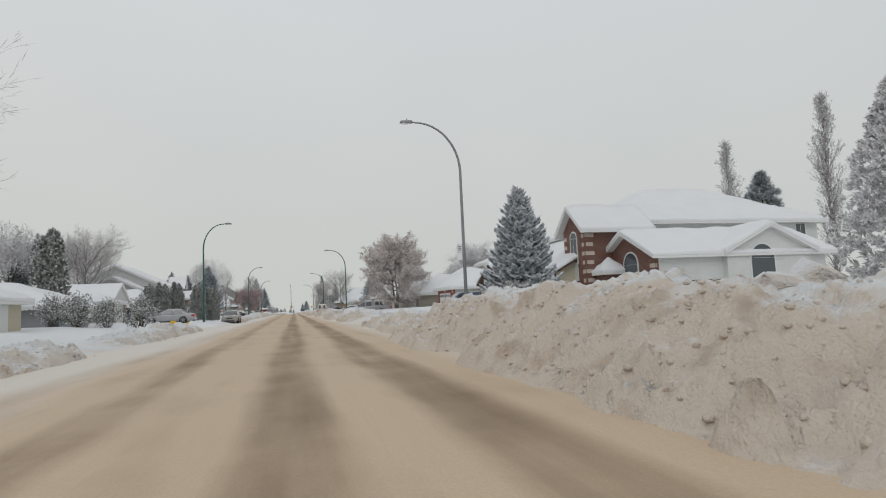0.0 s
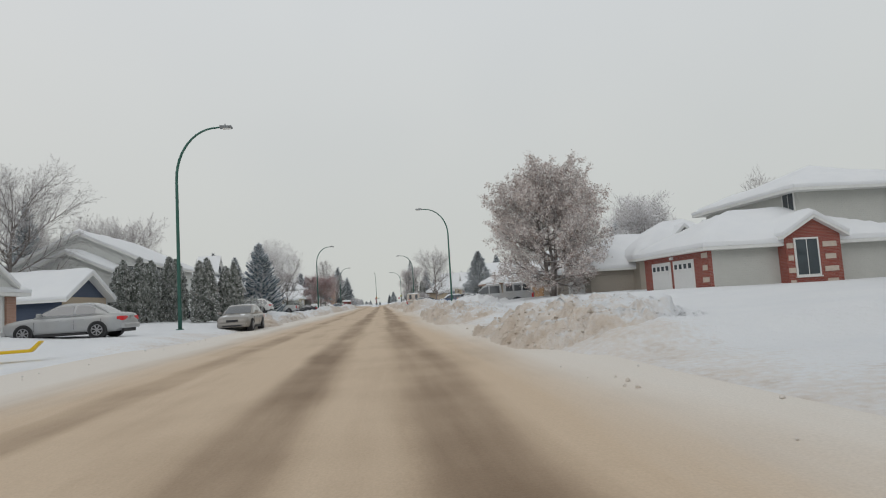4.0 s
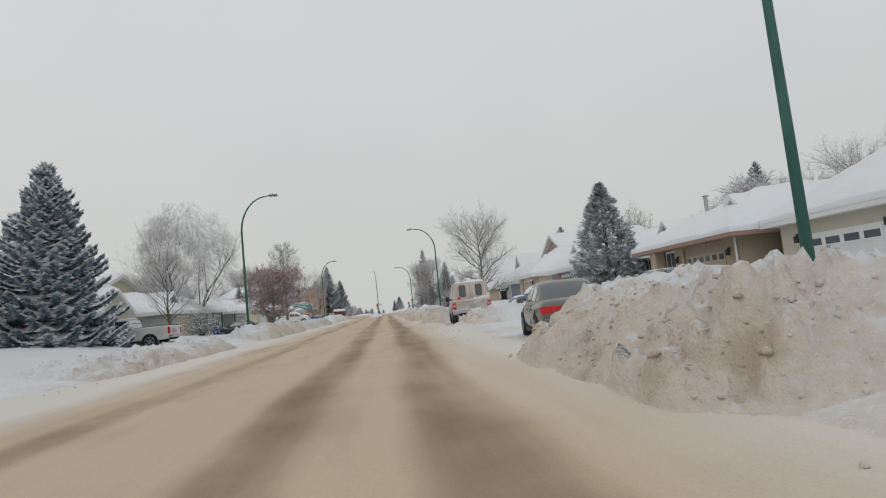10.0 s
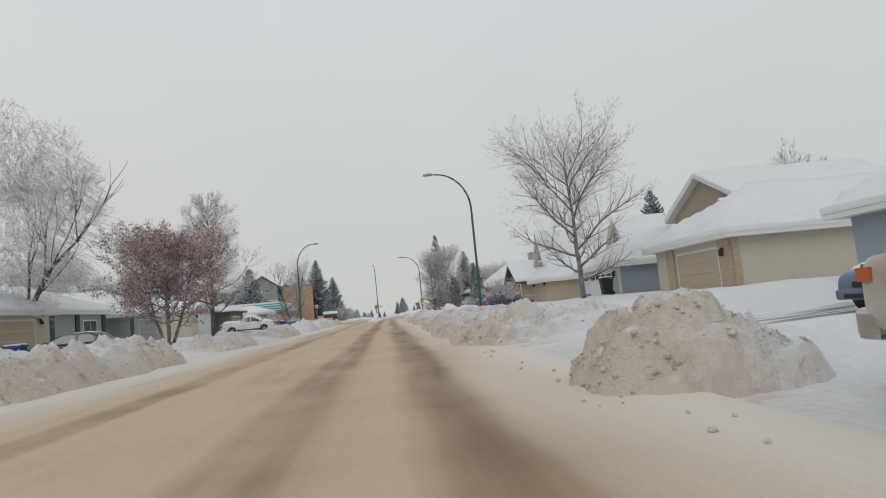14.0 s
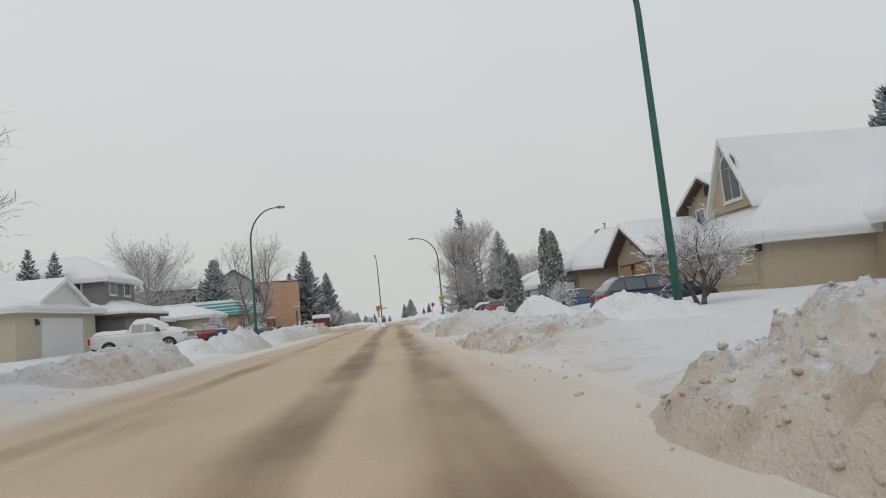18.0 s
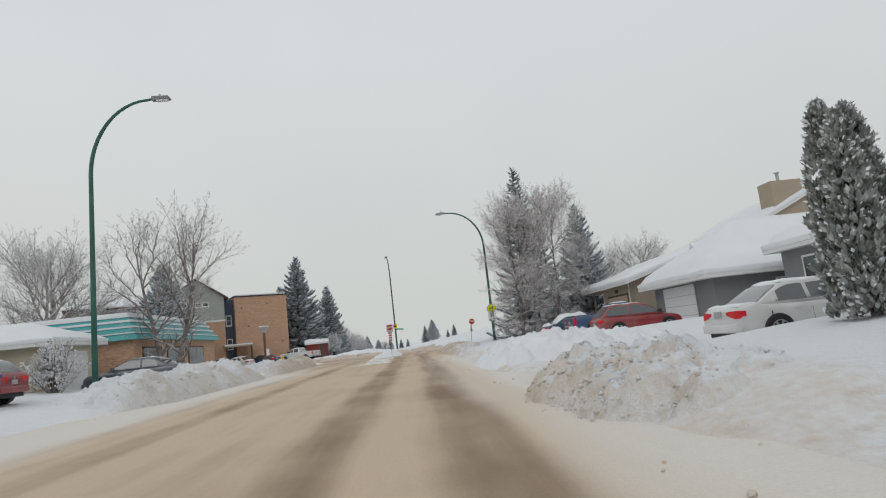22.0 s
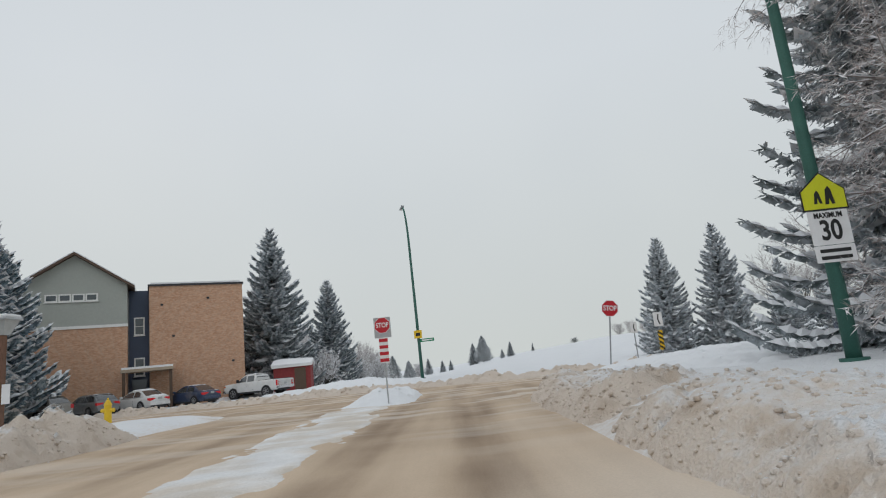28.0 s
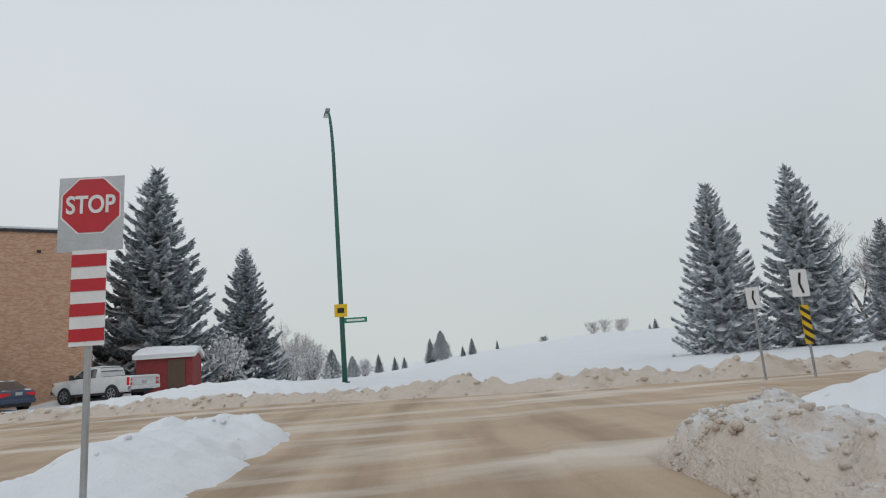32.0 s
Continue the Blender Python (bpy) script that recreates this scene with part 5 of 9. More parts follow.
PLATE = mat("plate_white", (0.40, 0.41, 0.40), 0.5)
AMBER = mat("amber_lens", (0.55, 0.13, 0.03), 0.3, var=0.1)
SLATE_BADGE = mat("badge_grey", (0.12, 0.13, 0.15), 0.4, metal=0.4)


def paint(name, color, dirt=0.25):
    return mat("paint_" + name, color, 0.32, var=0.14, scale=1.5, coat=0.6, color2=tuple(0.55 * c + 0.45 * d for c, d in zip(color, (0.40, 0.36, 0.31))), mix2=(0.62 - dirt, 0.95 - dirt))


BODIES = {}
# y stations as shares of length (rear to front): (y, top, half width share); glass: base rear, base front, top rear, top front
BODIES["sedan"] = dict(st=[(-0.5, 0.66, 0.80), (-0.485, 0.90, 0.90), (-0.40, 0.985, 0.96), (-0.2, 0.97, 1.0), (0.15, 0.94, 1.0), (0.24, 0.92, 0.99), (0.40, 0.84, 0.95), (0.473, 0.75, 0.87), (0.5, 0.58, 0.76)],
                  glass=(-0.385, 0.235, -0.215, 0.045), zb=0.22, wheel=0.32, axles=(-0.29, 0.31))
BODIES["suv"] = dict(st=[(-0.5, 0.72, 0.90), (-0.49, 1.02, 0.95), (-0.4, 1.06, 1.0), (0.15, 1.02, 1.0), (0.25, 1.0, 0.99), (0.42, 0.92, 0.95), (0.48, 0.80, 0.88), (0.5, 0.58, 0.8)],
                glass=(-0.49, 0.27, -0.37, 0.06), zb=0.25, wheel=0.35, axles=(-0.28, 0.31))
BODIES["hatch"] = dict(st=[(-0.5, 0.64, 0.86), (-0.49, 0.94, 0.93), (-0.4, 0.99, 1.0), (0.15, 0.96, 1.0), (0.24, 0.94, 0.99), (0.42, 0.84, 0.94), (0.48, 0.72, 0.85), (0.5, 0.54, 0.76)],
                  glass=(-0.475, 0.25, -0.36, 0.055), zb=0.22, wheel=0.32, axles=(-0.30, 0.31))
BODIES["crossover"] = dict(st=[(-0.5, 0.70, 0.84), (-0.487, 0.99, 0.91), (-0.4, 1.06, 0.99), (-0.1, 1.02, 1.0), (0.15, 0.99, 1.0), (0.26, 0.97, 0.98), (0.42, 0.87, 0.93), (0.48, 0.74, 0.84), (0.5, 0.56, 0.74)],
                      glass=(-0.478, 0.285, -0.335, 0.035), zb=0.26, wheel=0.36, axles=(-0.285, 0.315))
BODIES["pickup"] = dict(st=[(-0.5, 1.05, 0.97), (-0.495, 1.22, 0.98), (-0.2, 1.24, 1.0), (0.2, 1.22, 1.0), (0.28, 1.19, 0.99), (0.44, 1.15, 0.98), (0.488, 1.09, 0.95), (0.5, 0.90, 0.9)],
                   glass=(-0.10, 0.265, -0.075, 0.12), zb=0.42, wheel=0.40, axles=(-0.29, 0.32))


def loft(stations):
    """stations: lists of points of equal length, each a closed section."""
    s, n = Shape(), len(stations[0])
    for st in stations:
        s.v += st
    for k in range(len(stations) - 1):
        s.f += [(k * n + j, k * n + (j + 1) % n, (k + 1) * n + (j + 1) % n, (k + 1) * n + j) for j in range(n)]
    s.f += [tuple(range(n - 1, -1, -1)), tuple(range((len(stations) - 1) * n, len(stations) * n))]
    return s


def alloy(sx, xf, cy, cz, spokes):
    """A spoked wheel face: a dark dish, a bright ring and tapering spokes, as the sides of one rim."""
    r, out = cz * 0.68, 1 if sx > 0 else -1
    s = Shape()
    n = 24
    for k in range(n):
        a, b = 2 * math.pi * k / n, 2 * math.pi * (k + 1) / n
        s.prism([(sx * xf, cy + q * math.cos(c), cz + q * math.sin(c)) for q, c in ((r * 0.90, a), (r, a), (r, b), (r * 0.90, b))], (out * 0.012, 0, 0))
    for k in range(spokes):
        a = 2 * math.pi * k / spokes + 0.3
        u, v = (math.cos(a), math.sin(a)), (-math.sin(a), math.cos(a))
        s.prism([(sx * xf, cy + q * u[0] + w * v[0], cz + q * u[1] + w * v[1]) for q, w in ((r * 0.1, -r * 0.10), (r * 0.93, -r * 0.12), (r * 0.93, r * 0.12), (r * 0.1, r * 0.10))], (out * 0.016, 0, 0))
    return s.disc((sx * xf - (0 if sx > 0 else 0.02), cy, cz), r * 0.2, 0.02, 12, 0)


def curve_through(rows, per=4):
    """Smooth rows between the given ones (Catmull-Rom)."""
    out = []
    for k in range(len(rows) - 1):
        p0, p1, p2, p3 = rows[max(0, k - 1)], rows[k], rows[k + 1], rows[min(len(rows) - 1, k + 2)]
        for j in range(per):
            t = j / per
            out.append(tuple(0.5 * (2 * q1 + (q2 - q0) * t + (2 * q0 - 5 * q1 + 4 * q2 - q3) * t * t + (3 * q1 - q0 - 3 * q2 + q3) * t ** 3) for q0, q1, q2, q3 in zip(p0, p1, p2, p3)))
    return out + [rows[-1]]


def vehicle(name, body, label, category, colour, x, y, rz, L=4.6, W=1.8, H=1.45, z=None, snow=0.0, topper=None, group="parked vehicles", rim=RIM, bed=True):
    """A parked vehicle; its front looks along +y before the turn."""
    B = BODIES[body]
    if z is None:
        c, q = math.cos(radians(rz)), math.sin(radians(rz))
        under = [ground_z(x + a * c - b * q, y + a * q + b * c) for a in (-0.4 * W, 0.4 * W) for b in (-0.3 * L, 0.3 * L)]
        z = 0.7 * min(under) + 0.3 * sum(under) / 4
    t = thing(name, x, y, z, label, category, group, rz=rz)
    hw, zb, wr = W / 2, B["zb"], B["wheel"]
    secs = []
    for fy, top, fw in curve_through(B["st"], 4):
        w = hw * fw
        lo = zb + 0.14 * smooth(0.42, 0.5, abs(fy))
        hgt = top - lo
        half = [(w * 0.86, lo), (w * 0.95, lo + hgt * 0.10), (w * 0.985, lo + hgt * 0.30), (w, lo + hgt * 0.55), (w * 0.985, lo + hgt * 0.74), (w * 0.95, lo + hgt * 0.88), (w * 0.88, lo + hgt * 0.965), (w * 0.70, top), (w * 0.35, top + 0.012)]
        if body == "pickup":
            half = [(w * 0.90, lo), (w * 0.975, lo + hgt * 0.08), (w, lo + hgt * 0.30), (w, lo + hgt * 0.55), (w * 0.995, lo + hgt * 0.75), (w * 0.98, lo + hgt * 0.92), (w * 0.955, lo + hgt * 0.985), (w * 0.80, top), (w * 0.40, top)]
        secs.append([(a, fy * L, b) for a, b in half] + [(-a, fy * L, b) for a, b in reversed(half)])
    part("body", loft(secs), colour, t, smooth=True)
    gr, gf, tr, tf = (v * L for v in B["glass"])
    belt = max(q[1] for q in B["st"][2:5]) - 0.045
    wb, wt = hw * 0.92, hw * (0.70 if body != "pickup" else 0.77)
    # the cabin: the roof line runs front to back, each section leans in towards the roof
    line = curve_through([(gr, belt - 0.02), (tr, belt + 0.93 * (H - belt)), ((tr + tf) / 2, H), (tf, belt + 0.94 * (H - belt)), (gf, belt - 0.02)], 7)

    def roof_z(yy):
        for (ya, za), (yb, zb2) in zip(line, line[1:]):
            if ya <= yy <= yb:
                return za + (zb2 - za) * (yy - ya) / max(1e-6, yb - ya)
        return belt

    def side_x(yy, zz):
        ends = ((yy - (gr + gf) / 2) / ((gf - gr) / 2)) ** 4
        return wb * (1 - 0.05 * ends) - (wb - wt) * (zz - belt) / (H - belt)

    def shoulder(yy):
        return belt + 0.80 * (roof_z(yy) - belt)

    def cap_z(xx, yy):
        zs = shoulder(yy)
        k = min(1.0, abs(xx) / side_x(yy, zs))
        return zs + (roof_z(yy) - zs) * (1 - k ** 3.0) ** (1 / 3.0)

    rings = []
    for yy, zr in line:
        zs = shoulder(yy)
        half = [(side_x(yy, q), q) for q in (belt - 0.06, belt + 0.33 * (zs - belt), belt + 0.66 * (zs - belt), zs)]
        half += [(side_x(yy, zs) * q, cap_z(side_x(yy, zs) * q, yy)) for q in (0.97, 0.92, 0.82, 0.6, 0.3)]
        rings.append([(a, yy, b) for a, b in half] + [(-a, yy, b) for a, b in reversed(half)])
    cab = part("cabin", loft(rings), colour, t, "painted roof and pillars", smooth=True)

    def pane(name, ys, across, at):
        g = Shape()
        g.grid(ys, across, lambda a, b: 0.0)
        g.v = [at(a, b) for a, b, _ in g.v]
        part(name, g, CAR_GLASS, cab, smooth=True)

    pane("windscreen", steps(tf + 0.14 * (gf - tf), gf - 0.05 * (gf - tf) - 0.02, 0.12), steps(-0.88, 0.88, 0.2), lambda a, b: (b * side_x(a, shoulder(a)), a + 0.006, cap_z(b * side_x(a, shoulder(a)), a) + 0.012))
    if not (topper and body == "pickup"):
        pane("rear_window", steps(gr + 0.06 * (tr - gr) + 0.03, tr - 0.12 * (tr - gr), 0.1), steps(-0.86, 0.86, 0.2), lambda a, b: (b * side_x(a, shoulder(a)), a - 0.006, cap_z(b * side_x(a, shoulder(a)), a) + 0.012))
    mid0 = (gr + gf) / 2 - 0.04 * (gf - gr)
    low, rise = belt + 0.035, gr + (0.35 if body in ("suv", "hatch", "crossover") else 0.55) * (tr - gr)
    for sx in (-1, 1):
        spans = [(mid0 + 0.05, gf - 0.22 * (gf - tf)), (rise + 0.12, mid0 - 0.05)]
        if body in ("suv", "hatch", "crossover") and L > 4.3:
            c0 = rise + 0.40 * (mid0 - rise)
            spans = [spans[0], (c0 + 0.05, mid0 - 0.05), (rise + 0.1, c0 - 0.03)]
        for a0, b0 in spans:
            pane("side_window", steps(a0, b0, 0.12), [0.0, 0.33, 0.66, 1.0],
                 lambda a, b: (sx * (side_x(a, low + b * max(0.004, shoulder(a) - 0.02 - low)) + 0.009), a, low + b * max(0.004, shoulder(a) - 0.02 - low)))
        part("belt_trim", Shape().prism([(sx * (side_x(q, belt) + 0.012), q, belt + 0.012) for q in (rise + 0.05, gf - 0.18)] + [(sx * (side_x(q, belt) + 0.012), q, belt + 0.034) for q in (gf - 0.18, rise + 0.05)], (-sx * 0.02, 0, 0)), CHROME if body == "sedan" else BLACK_PLASTIC, t)
        part("mirror", bevelled(Shape().box(sx * (hw - 0.02) if sx > 0 else -hw - 0.18, hw + 0.18 if sx > 0 else -hw + 0.02, gf - 0.36, gf - 0.22, belt + 0.0, belt + (0.15 if body != "pickup" else 0.26)).mesh("mirror", BLACK_PLASTIC if body != "sedan" else colour), 0.045, 3), None, t)
        part("sill", Shape().box(min(sx * hw * 0.80, sx * hw * 0.97), max(sx * hw * 0.80, sx * hw * 0.97), B["axles"][0] * L + wr + 0.1, B["axles"][1] * L - wr - 0.1, zb - 0.06, zb + 0.05), BLACK_PLASTIC, t)
        for yd in (mid0, gf - 0.13 * L):
            part("door_handle", Shape().box(min(sx * hw * 0.97, sx * (hw + 0.02)), max(sx * hw * 0.97, sx * (hw + 0.02)), yd - 0.42, yd - 0.25, belt - 0.2, belt - 0.165), colour, t)
        for yd in (mid0, gf - 0.06, gr + 0.3):
            part("door_seam", Shape().box(*sorted((sx * hw * 0.97, sx * hw * 1.001)), yd - 0.004, yd + 0.004, zb + 0.22 * (belt - zb), zb + 0.74 * (belt - zb)), DARK, t)
        for ax in B["axles"]:
            part("wheel_arch", Shape().disc((sx * hw * 0.70 if sx > 0 else -hw * 1.004, ax * L, wr), wr * 1.13, hw * 0.304, 24, 0), BLACK_PLASTIC, t)
            w = part("wheel", Shape().disc((sx * (hw + 0.012) - (0.22 if sx > 0 else 0.0), ax * L, wr), wr, 0.22, 28, 0), TYRE, t, "black tyre", smooth=False)
            bevelled(w.data, 0.03, 2)
            part("rim", alloy(sx, hw + 0.014, ax * L, wr, 6 if body == "pickup" else 7), rim, w)
        ztop = B["st"][1][1]
        fw = [(fy * L, q * hw) for fy, _, q in curve_through(B["st"], 4)]
        if body == "pickup":
            tl = Shape().box(*sorted((sx * hw * 0.79, sx * hw * 1.006)), -L / 2 - 0.02, -L / 2 + 0.13, ztop - 0.47, ztop - 0.08)
        elif body == "suv":
            tl = Shape().box(*sorted((sx * hw * 0.70, sx * hw * 0.965)), -L / 2 - 0.008, -L / 2 + 0.16, ztop - 0.30, ztop - 0.04)
        else:
            # wraps round the corner of the boot, pointed towards the middle
            way = [(hw * 0.40, -L / 2 - 0.004, ztop - 0.15, ztop - 0.09), (hw * 0.62, -L / 2 - 0.006, ztop - 0.22, ztop - 0.075)] + [(q + 0.012, yy - 0.004, ztop - 0.255, ztop - 0.075) for yy, q in fw[0:5]] + [(q + 0.014, yy, ztop - 0.21, ztop - 0.085) for yy, q in fw[5:7]]
            tl = Shape()
            for k, (xa, ya, z0, z1) in enumerate(way):
                tl.v += [(sx * xa, ya, z0), (sx * (xa - 0.012), ya + 0.006, z1), (sx * (xa - 0.05), ya + 0.06, z1), (sx * (xa - 0.05), ya + 0.06, z0)]
            tl.f = [(4 * k + j, 4 * k + (j + 1) % 4, 4 * k + 4 + (j + 1) % 4, 4 * k + 4 + j) for k in range(len(way) - 1) for j in range(4)] + [(3, 2, 1, 0), tuple(4 * len(way) - 4 + j for j in range(4))]
        lamp = part("tail_light", tl.mesh("tail_light", TAIL_RED) if body in ("sedan", "hatch", "crossover") else bevelled(tl.mesh("tail_light", TAIL_RED), 0.02), None, t, "red tail light")
        if body == "pickup":
            part("reverse_lens", Shape().box(*sorted((sx * hw * 0.82, sx * hw * 0.96)), -L / 2 - 0.028, -L / 2 - 0.01, ztop - 0.36, ztop - 0.24), PLATE, lamp, "pale reversing lens")
        zh = B["st"][-2][1]
        if body == "pickup":
            hl = Shape().prism([(sx * hw * 0.60, L / 2 + 0.006, zh - 0.30), (sx * hw * 0.93, L / 2 - 0.03, zh - 0.30), (sx * hw * 0.93, L / 2 - 0.03, zh - 0.02), (sx * hw * 0.60, L / 2 + 0.006, zh - 0.02)], (0, -0.22, 0))
        else:
            hy = L / 2 - 0.03
            hl = Shape().prism([(sx * hw * 0.44, hy, zh - 0.17), (sx * hw * 0.84, hy - 0.12, zh - 0.15), (sx * hw * 0.86, hy - 0.14, zh - 0.02), (sx * hw * 0.46, hy - 0.02, zh - 0.05)], (0, -0.2, 0))
        lamp = part("headlight", bevelled(hl.mesh("headlight", HEAD_CLEAR), 0.015), None, t, "clear headlight")
        if body == "pickup":
            part("turn_signal", Shape().box(*sorted((sx * hw * 0.90, sx * hw * 0.985)), L / 2 - 0.2, L / 2 - 0.05, zh - 0.16, zh - 0.05), AMBER, lamp, "amber corner lens")
    chrome_b = body == "pickup"
    part("rear_bumper", bevelled(Shape().box(-hw * (0.97 if chrome_b else 0.88), hw * (0.97 if chrome_b else 0.88), -L / 2 - (0.14 if chrome_b else 0.05), -L / 2 + 0.12, zb + 0.10, zb + 0.32).mesh("rear_bumper", CHROME if chrome_b else colour), 0.05), None, t)
    part("front_bumper", bevelled(Shape().box(-hw * (0.95 if chrome_b else 0.82), hw * (0.95 if chrome_b else 0.82), L / 2 - 0.16, L / 2 + (0.1 if chrome_b else 0.05), zb + 0.04, zb + (0.30 if chrome_b else 0.24)).mesh("front_bumper", CHROME if chrome_b else colour), 0.05), None, t)
    part("valance", Shape().box(-hw * 0.7, hw * 0.7, -L / 2 + 0.06, -L / 2 + 0.14, zb - 0.04, zb + 0.14), BLACK_PLASTIC, t)
    part("lower_intake", Shape().box(-hw * 0.55, hw * 0.55, L / 2 - 0.1, L / 2 + (0.108 if chrome_b else 0.058), zb + 0.07, zb + 0.15), BLACK_PLASTIC, t)
    if body == "pickup":
        za, zc = B["st"][-2][1] - 0.36, B["st"][-2][1] - 0.02
        gl = part("grille", bevelled(Shape().box(-hw * 0.58, hw * 0.58, L / 2 - 0.15, L / 2 + 0.03, za, zc).mesh("grille", CHROME), 0.02), None, t, "chrome grille with dark slots")
        for k in range(3):
            for sx in (-1, 1):
                a = za + 0.035 + k * (zc - za - 0.05) / 3
                part("slot", Shape().box(*sorted((sx * hw * 0.10, sx * hw * 0.54)), L / 2 + 0.02, L / 2 + 0.036, a, a + (zc - za) / 3 - 0.05), BLACK_PLASTIC, gl)
        part("emblem_plate", Shape().disc((0, L / 2 + 0.03, (za + zc) / 2), 0.085, 0.012, 14, 1), SLATE_BADGE, gl)
    else:
        gw, zg = hw * 0.34, B["st"][-1][1]
        part("grille", bevelled(Shape().box(-gw, gw, L / 2 - 0.2, L / 2 + 0.012, zg - 0.06, zg + 0.06).mesh("grille", BLACK_PLASTIC), 0.015), None, t)
    zp = 0.70 if body == "sedan" else zb + 0.38
    plate = part("plate", Shape().box(-0.15, 0.15, -L / 2 - 0.03, -L / 2 - 0.008, zp, zp + 0.15), PLATE, t, "pale number plate")
    part("text_bar", Shape().box(-0.11, 0.11, -L / 2 - 0.034, -L / 2 - 0.03, zp + 0.04, zp + 0.10), STEEL, plate)
    part("badge", Shape().disc((0, -L / 2 - 0.016, B["st"][1][1] - 0.12), 0.045, 0.012, 12, 1), CHROME, t)
    if body == "pickup" and not topper and bed:
        part("bed", Shape().box(-hw * 0.82, hw * 0.82, -L / 2 + 0.08, gr - 0.15, 1.0, 1.262), BLACK_PLASTIC, t, "open load bed")
    if snow > 0.13:
        g = Shape().grid(steps(gr + 0.12, gf - 0.08, 0.1), steps(-1, 1, 0.1), lambda a, b: 0.0)
        g.v = [(b * 0.97 * side_x(a, shoulder(a)), a, cap_z(b * 0.97 * side_x(a, shoulder(a)), a) - 0.02 + snow * smooth(0.0, 0.22, 1 - abs(b)) * smooth(-0.05, 0.25, min(a - gr - 0.12, gf - 0.08 - a)) * (0.8 + 0.5 * fnoise(a + x, b + y, 1.7, 3)))
               for a, b, _ in g.v]
        part("cabin_snow", g, SNOW, t, "deep snow draped over roof and windows", smooth=True)
        if body == "pickup" and not topper and bed:
            part("bed_snow", Shape().grid(steps(-hw * 0.84, hw * 0.84, 0.1), steps(-L / 2 + 0.06, gr - 0.1, 0.12), lambda a, b: 1.25 + snow * smooth(0, 0.2, min(hw * 0.84 - abs(a), b + L / 2 - 0.06, gr - 0.1 - b)) * (0.8 + 0.5 * fnoise(a, b + y, 1.5, 2))), SNOW, t, "snow filling the load bed", smooth=True)
    if snow:
        for nm, x0, x1, y0, y1, zz in (("roof_snow", -wt + 0.02, wt - 0.02, tr, tf - 0.05, H - 0.01), ("bonnet_snow", -hw * 0.78, hw * 0.78, gf + 0.05, L * 0.44, B["st"][-3][1] - 0.01),
                                       ("boot_snow", -hw * 0.78, hw * 0.78, -L * 0.48, gr - 0.04, belt + 0.01)):
            if y1 - y0 < 0.3 or (nm == "bonnet_snow" and snow < 0.07) or (snow > 0.13 and (nm == "roof_snow" or body == "pickup" and nm == "boot_snow")):
                continue
            g = Shape()

            def hz(px, py):
                e = min(px - x0, x1 - px, py - y0, y1 - py)
                sl = (py - y0) / (y1 - y0)
                drop = 0.10 * (1 - sl) - 0.04 if nm == "bonnet_snow" else 0.0
                return zz + drop + snow * smooth(-0.02, 0.16, e) * (0.9 + 0.5 * fnoise(px + x, py + y, 1.7, 3)) - 0.03
            g.grid(steps(x0, x1, 0.1), steps(y0, y1, 0.12), hz)
            part(nm, g, SNOW, t, "snow lying on the vehicle", smooth=True)
    return t

# ---- lamps ----
street_lamp(10.0, 31.0, -1, height=11.4, material=POLE_GREY, label="tall grey street lamp with a curved arm")
street_lamp(-8.4, 68.0, 1, arm=2.65)
street_lamp(9.6, 98.8, -1, height=10.95)
street_lamp(-8.05, 136.3, 1, arm=2.65)
street_lamp(9.5, 164.0, -1)
street_lamp(-8.25, 200.0, 1, height=11.25, arm=2.65)
street_lamp(9.0, 222.0, -1, height=10.5)
street_lamp(1.3, 252.0, -1, height=12.1, arm=1.0, rz=-72, lean=-0.5)


# ---- houses ----
BRICK_DARK = brick_mat("brick_dark_red", (0.14, 0.06, 0.045), (0.20, 0.085, 0.06), (0.25, 0.22, 0.2))
BRICK_RED = brick_mat("brick_red", (0.25, 0.06, 0.045), (0.31, 0.09, 0.065), (0.3, 0.22, 0.2))
BRICK_BROWN = brick_mat("brick_brown", (0.15, 0.10, 0.075), (0.19, 0.13, 0.10), (0.25, 0.22, 0.2))
BRICK_TAN = brick_mat("brick_orange_tan", (0.43, 0.225, 0.13), (0.57, 0.35, 0.23), (0.50, 0.41, 0.33))
BRICK_BUFF = brick_mat("brick_buff", (0.40, 0.31, 0.21), (0.47, 0.36, 0.25), (0.45, 0.40, 0.34))
BRICK_PINK = brick_mat("brick_rose", (0.33, 0.18, 0.13), (0.40, 0.23, 0.17), (0.42, 0.35, 0.3))
SID_WHITE = siding_mat("siding_white", (0.64, 0.65, 0.63))
SID_PALE = siding_mat("siding_pale_grey", (0.50, 0.50, 0.47))
SID_CREAM = siding_mat("siding_cream", (0.55, 0.50, 0.41))
SID_GREY = siding_mat("siding_grey", (0.30, 0.31, 0.32))
SID_BLUEGREY = siding_mat("siding_blue_grey", (0.30, 0.34, 0.39))
SID_TAUPE = siding_mat("siding_taupe", (0.20, 0.19, 0.175))
SID_NAVY = siding_mat("siding_navy", (0.055, 0.075, 0.12))
STUCCO_TAN = mat("stucco_tan", (0.40, 0.33, 0.25), 0.9, bump=0.4, bump_scale=90, var=0.06)
STUCCO_CREAM = mat("stucco_cream", (0.53, 0.48, 0.37), 0.9, bump=0.4, bump_scale=90, var=0.06)
STUCCO_YELLOW = mat("stucco_yellow", (0.48, 0.40, 0.29), 0.9, bump=0.4, bump_scale=90, var=0.06)
STUCCO_GREY = mat("stucco_grey", (0.22, 0.225, 0.23), 0.9, bump=0.4, bump_scale=90, var=0.06)
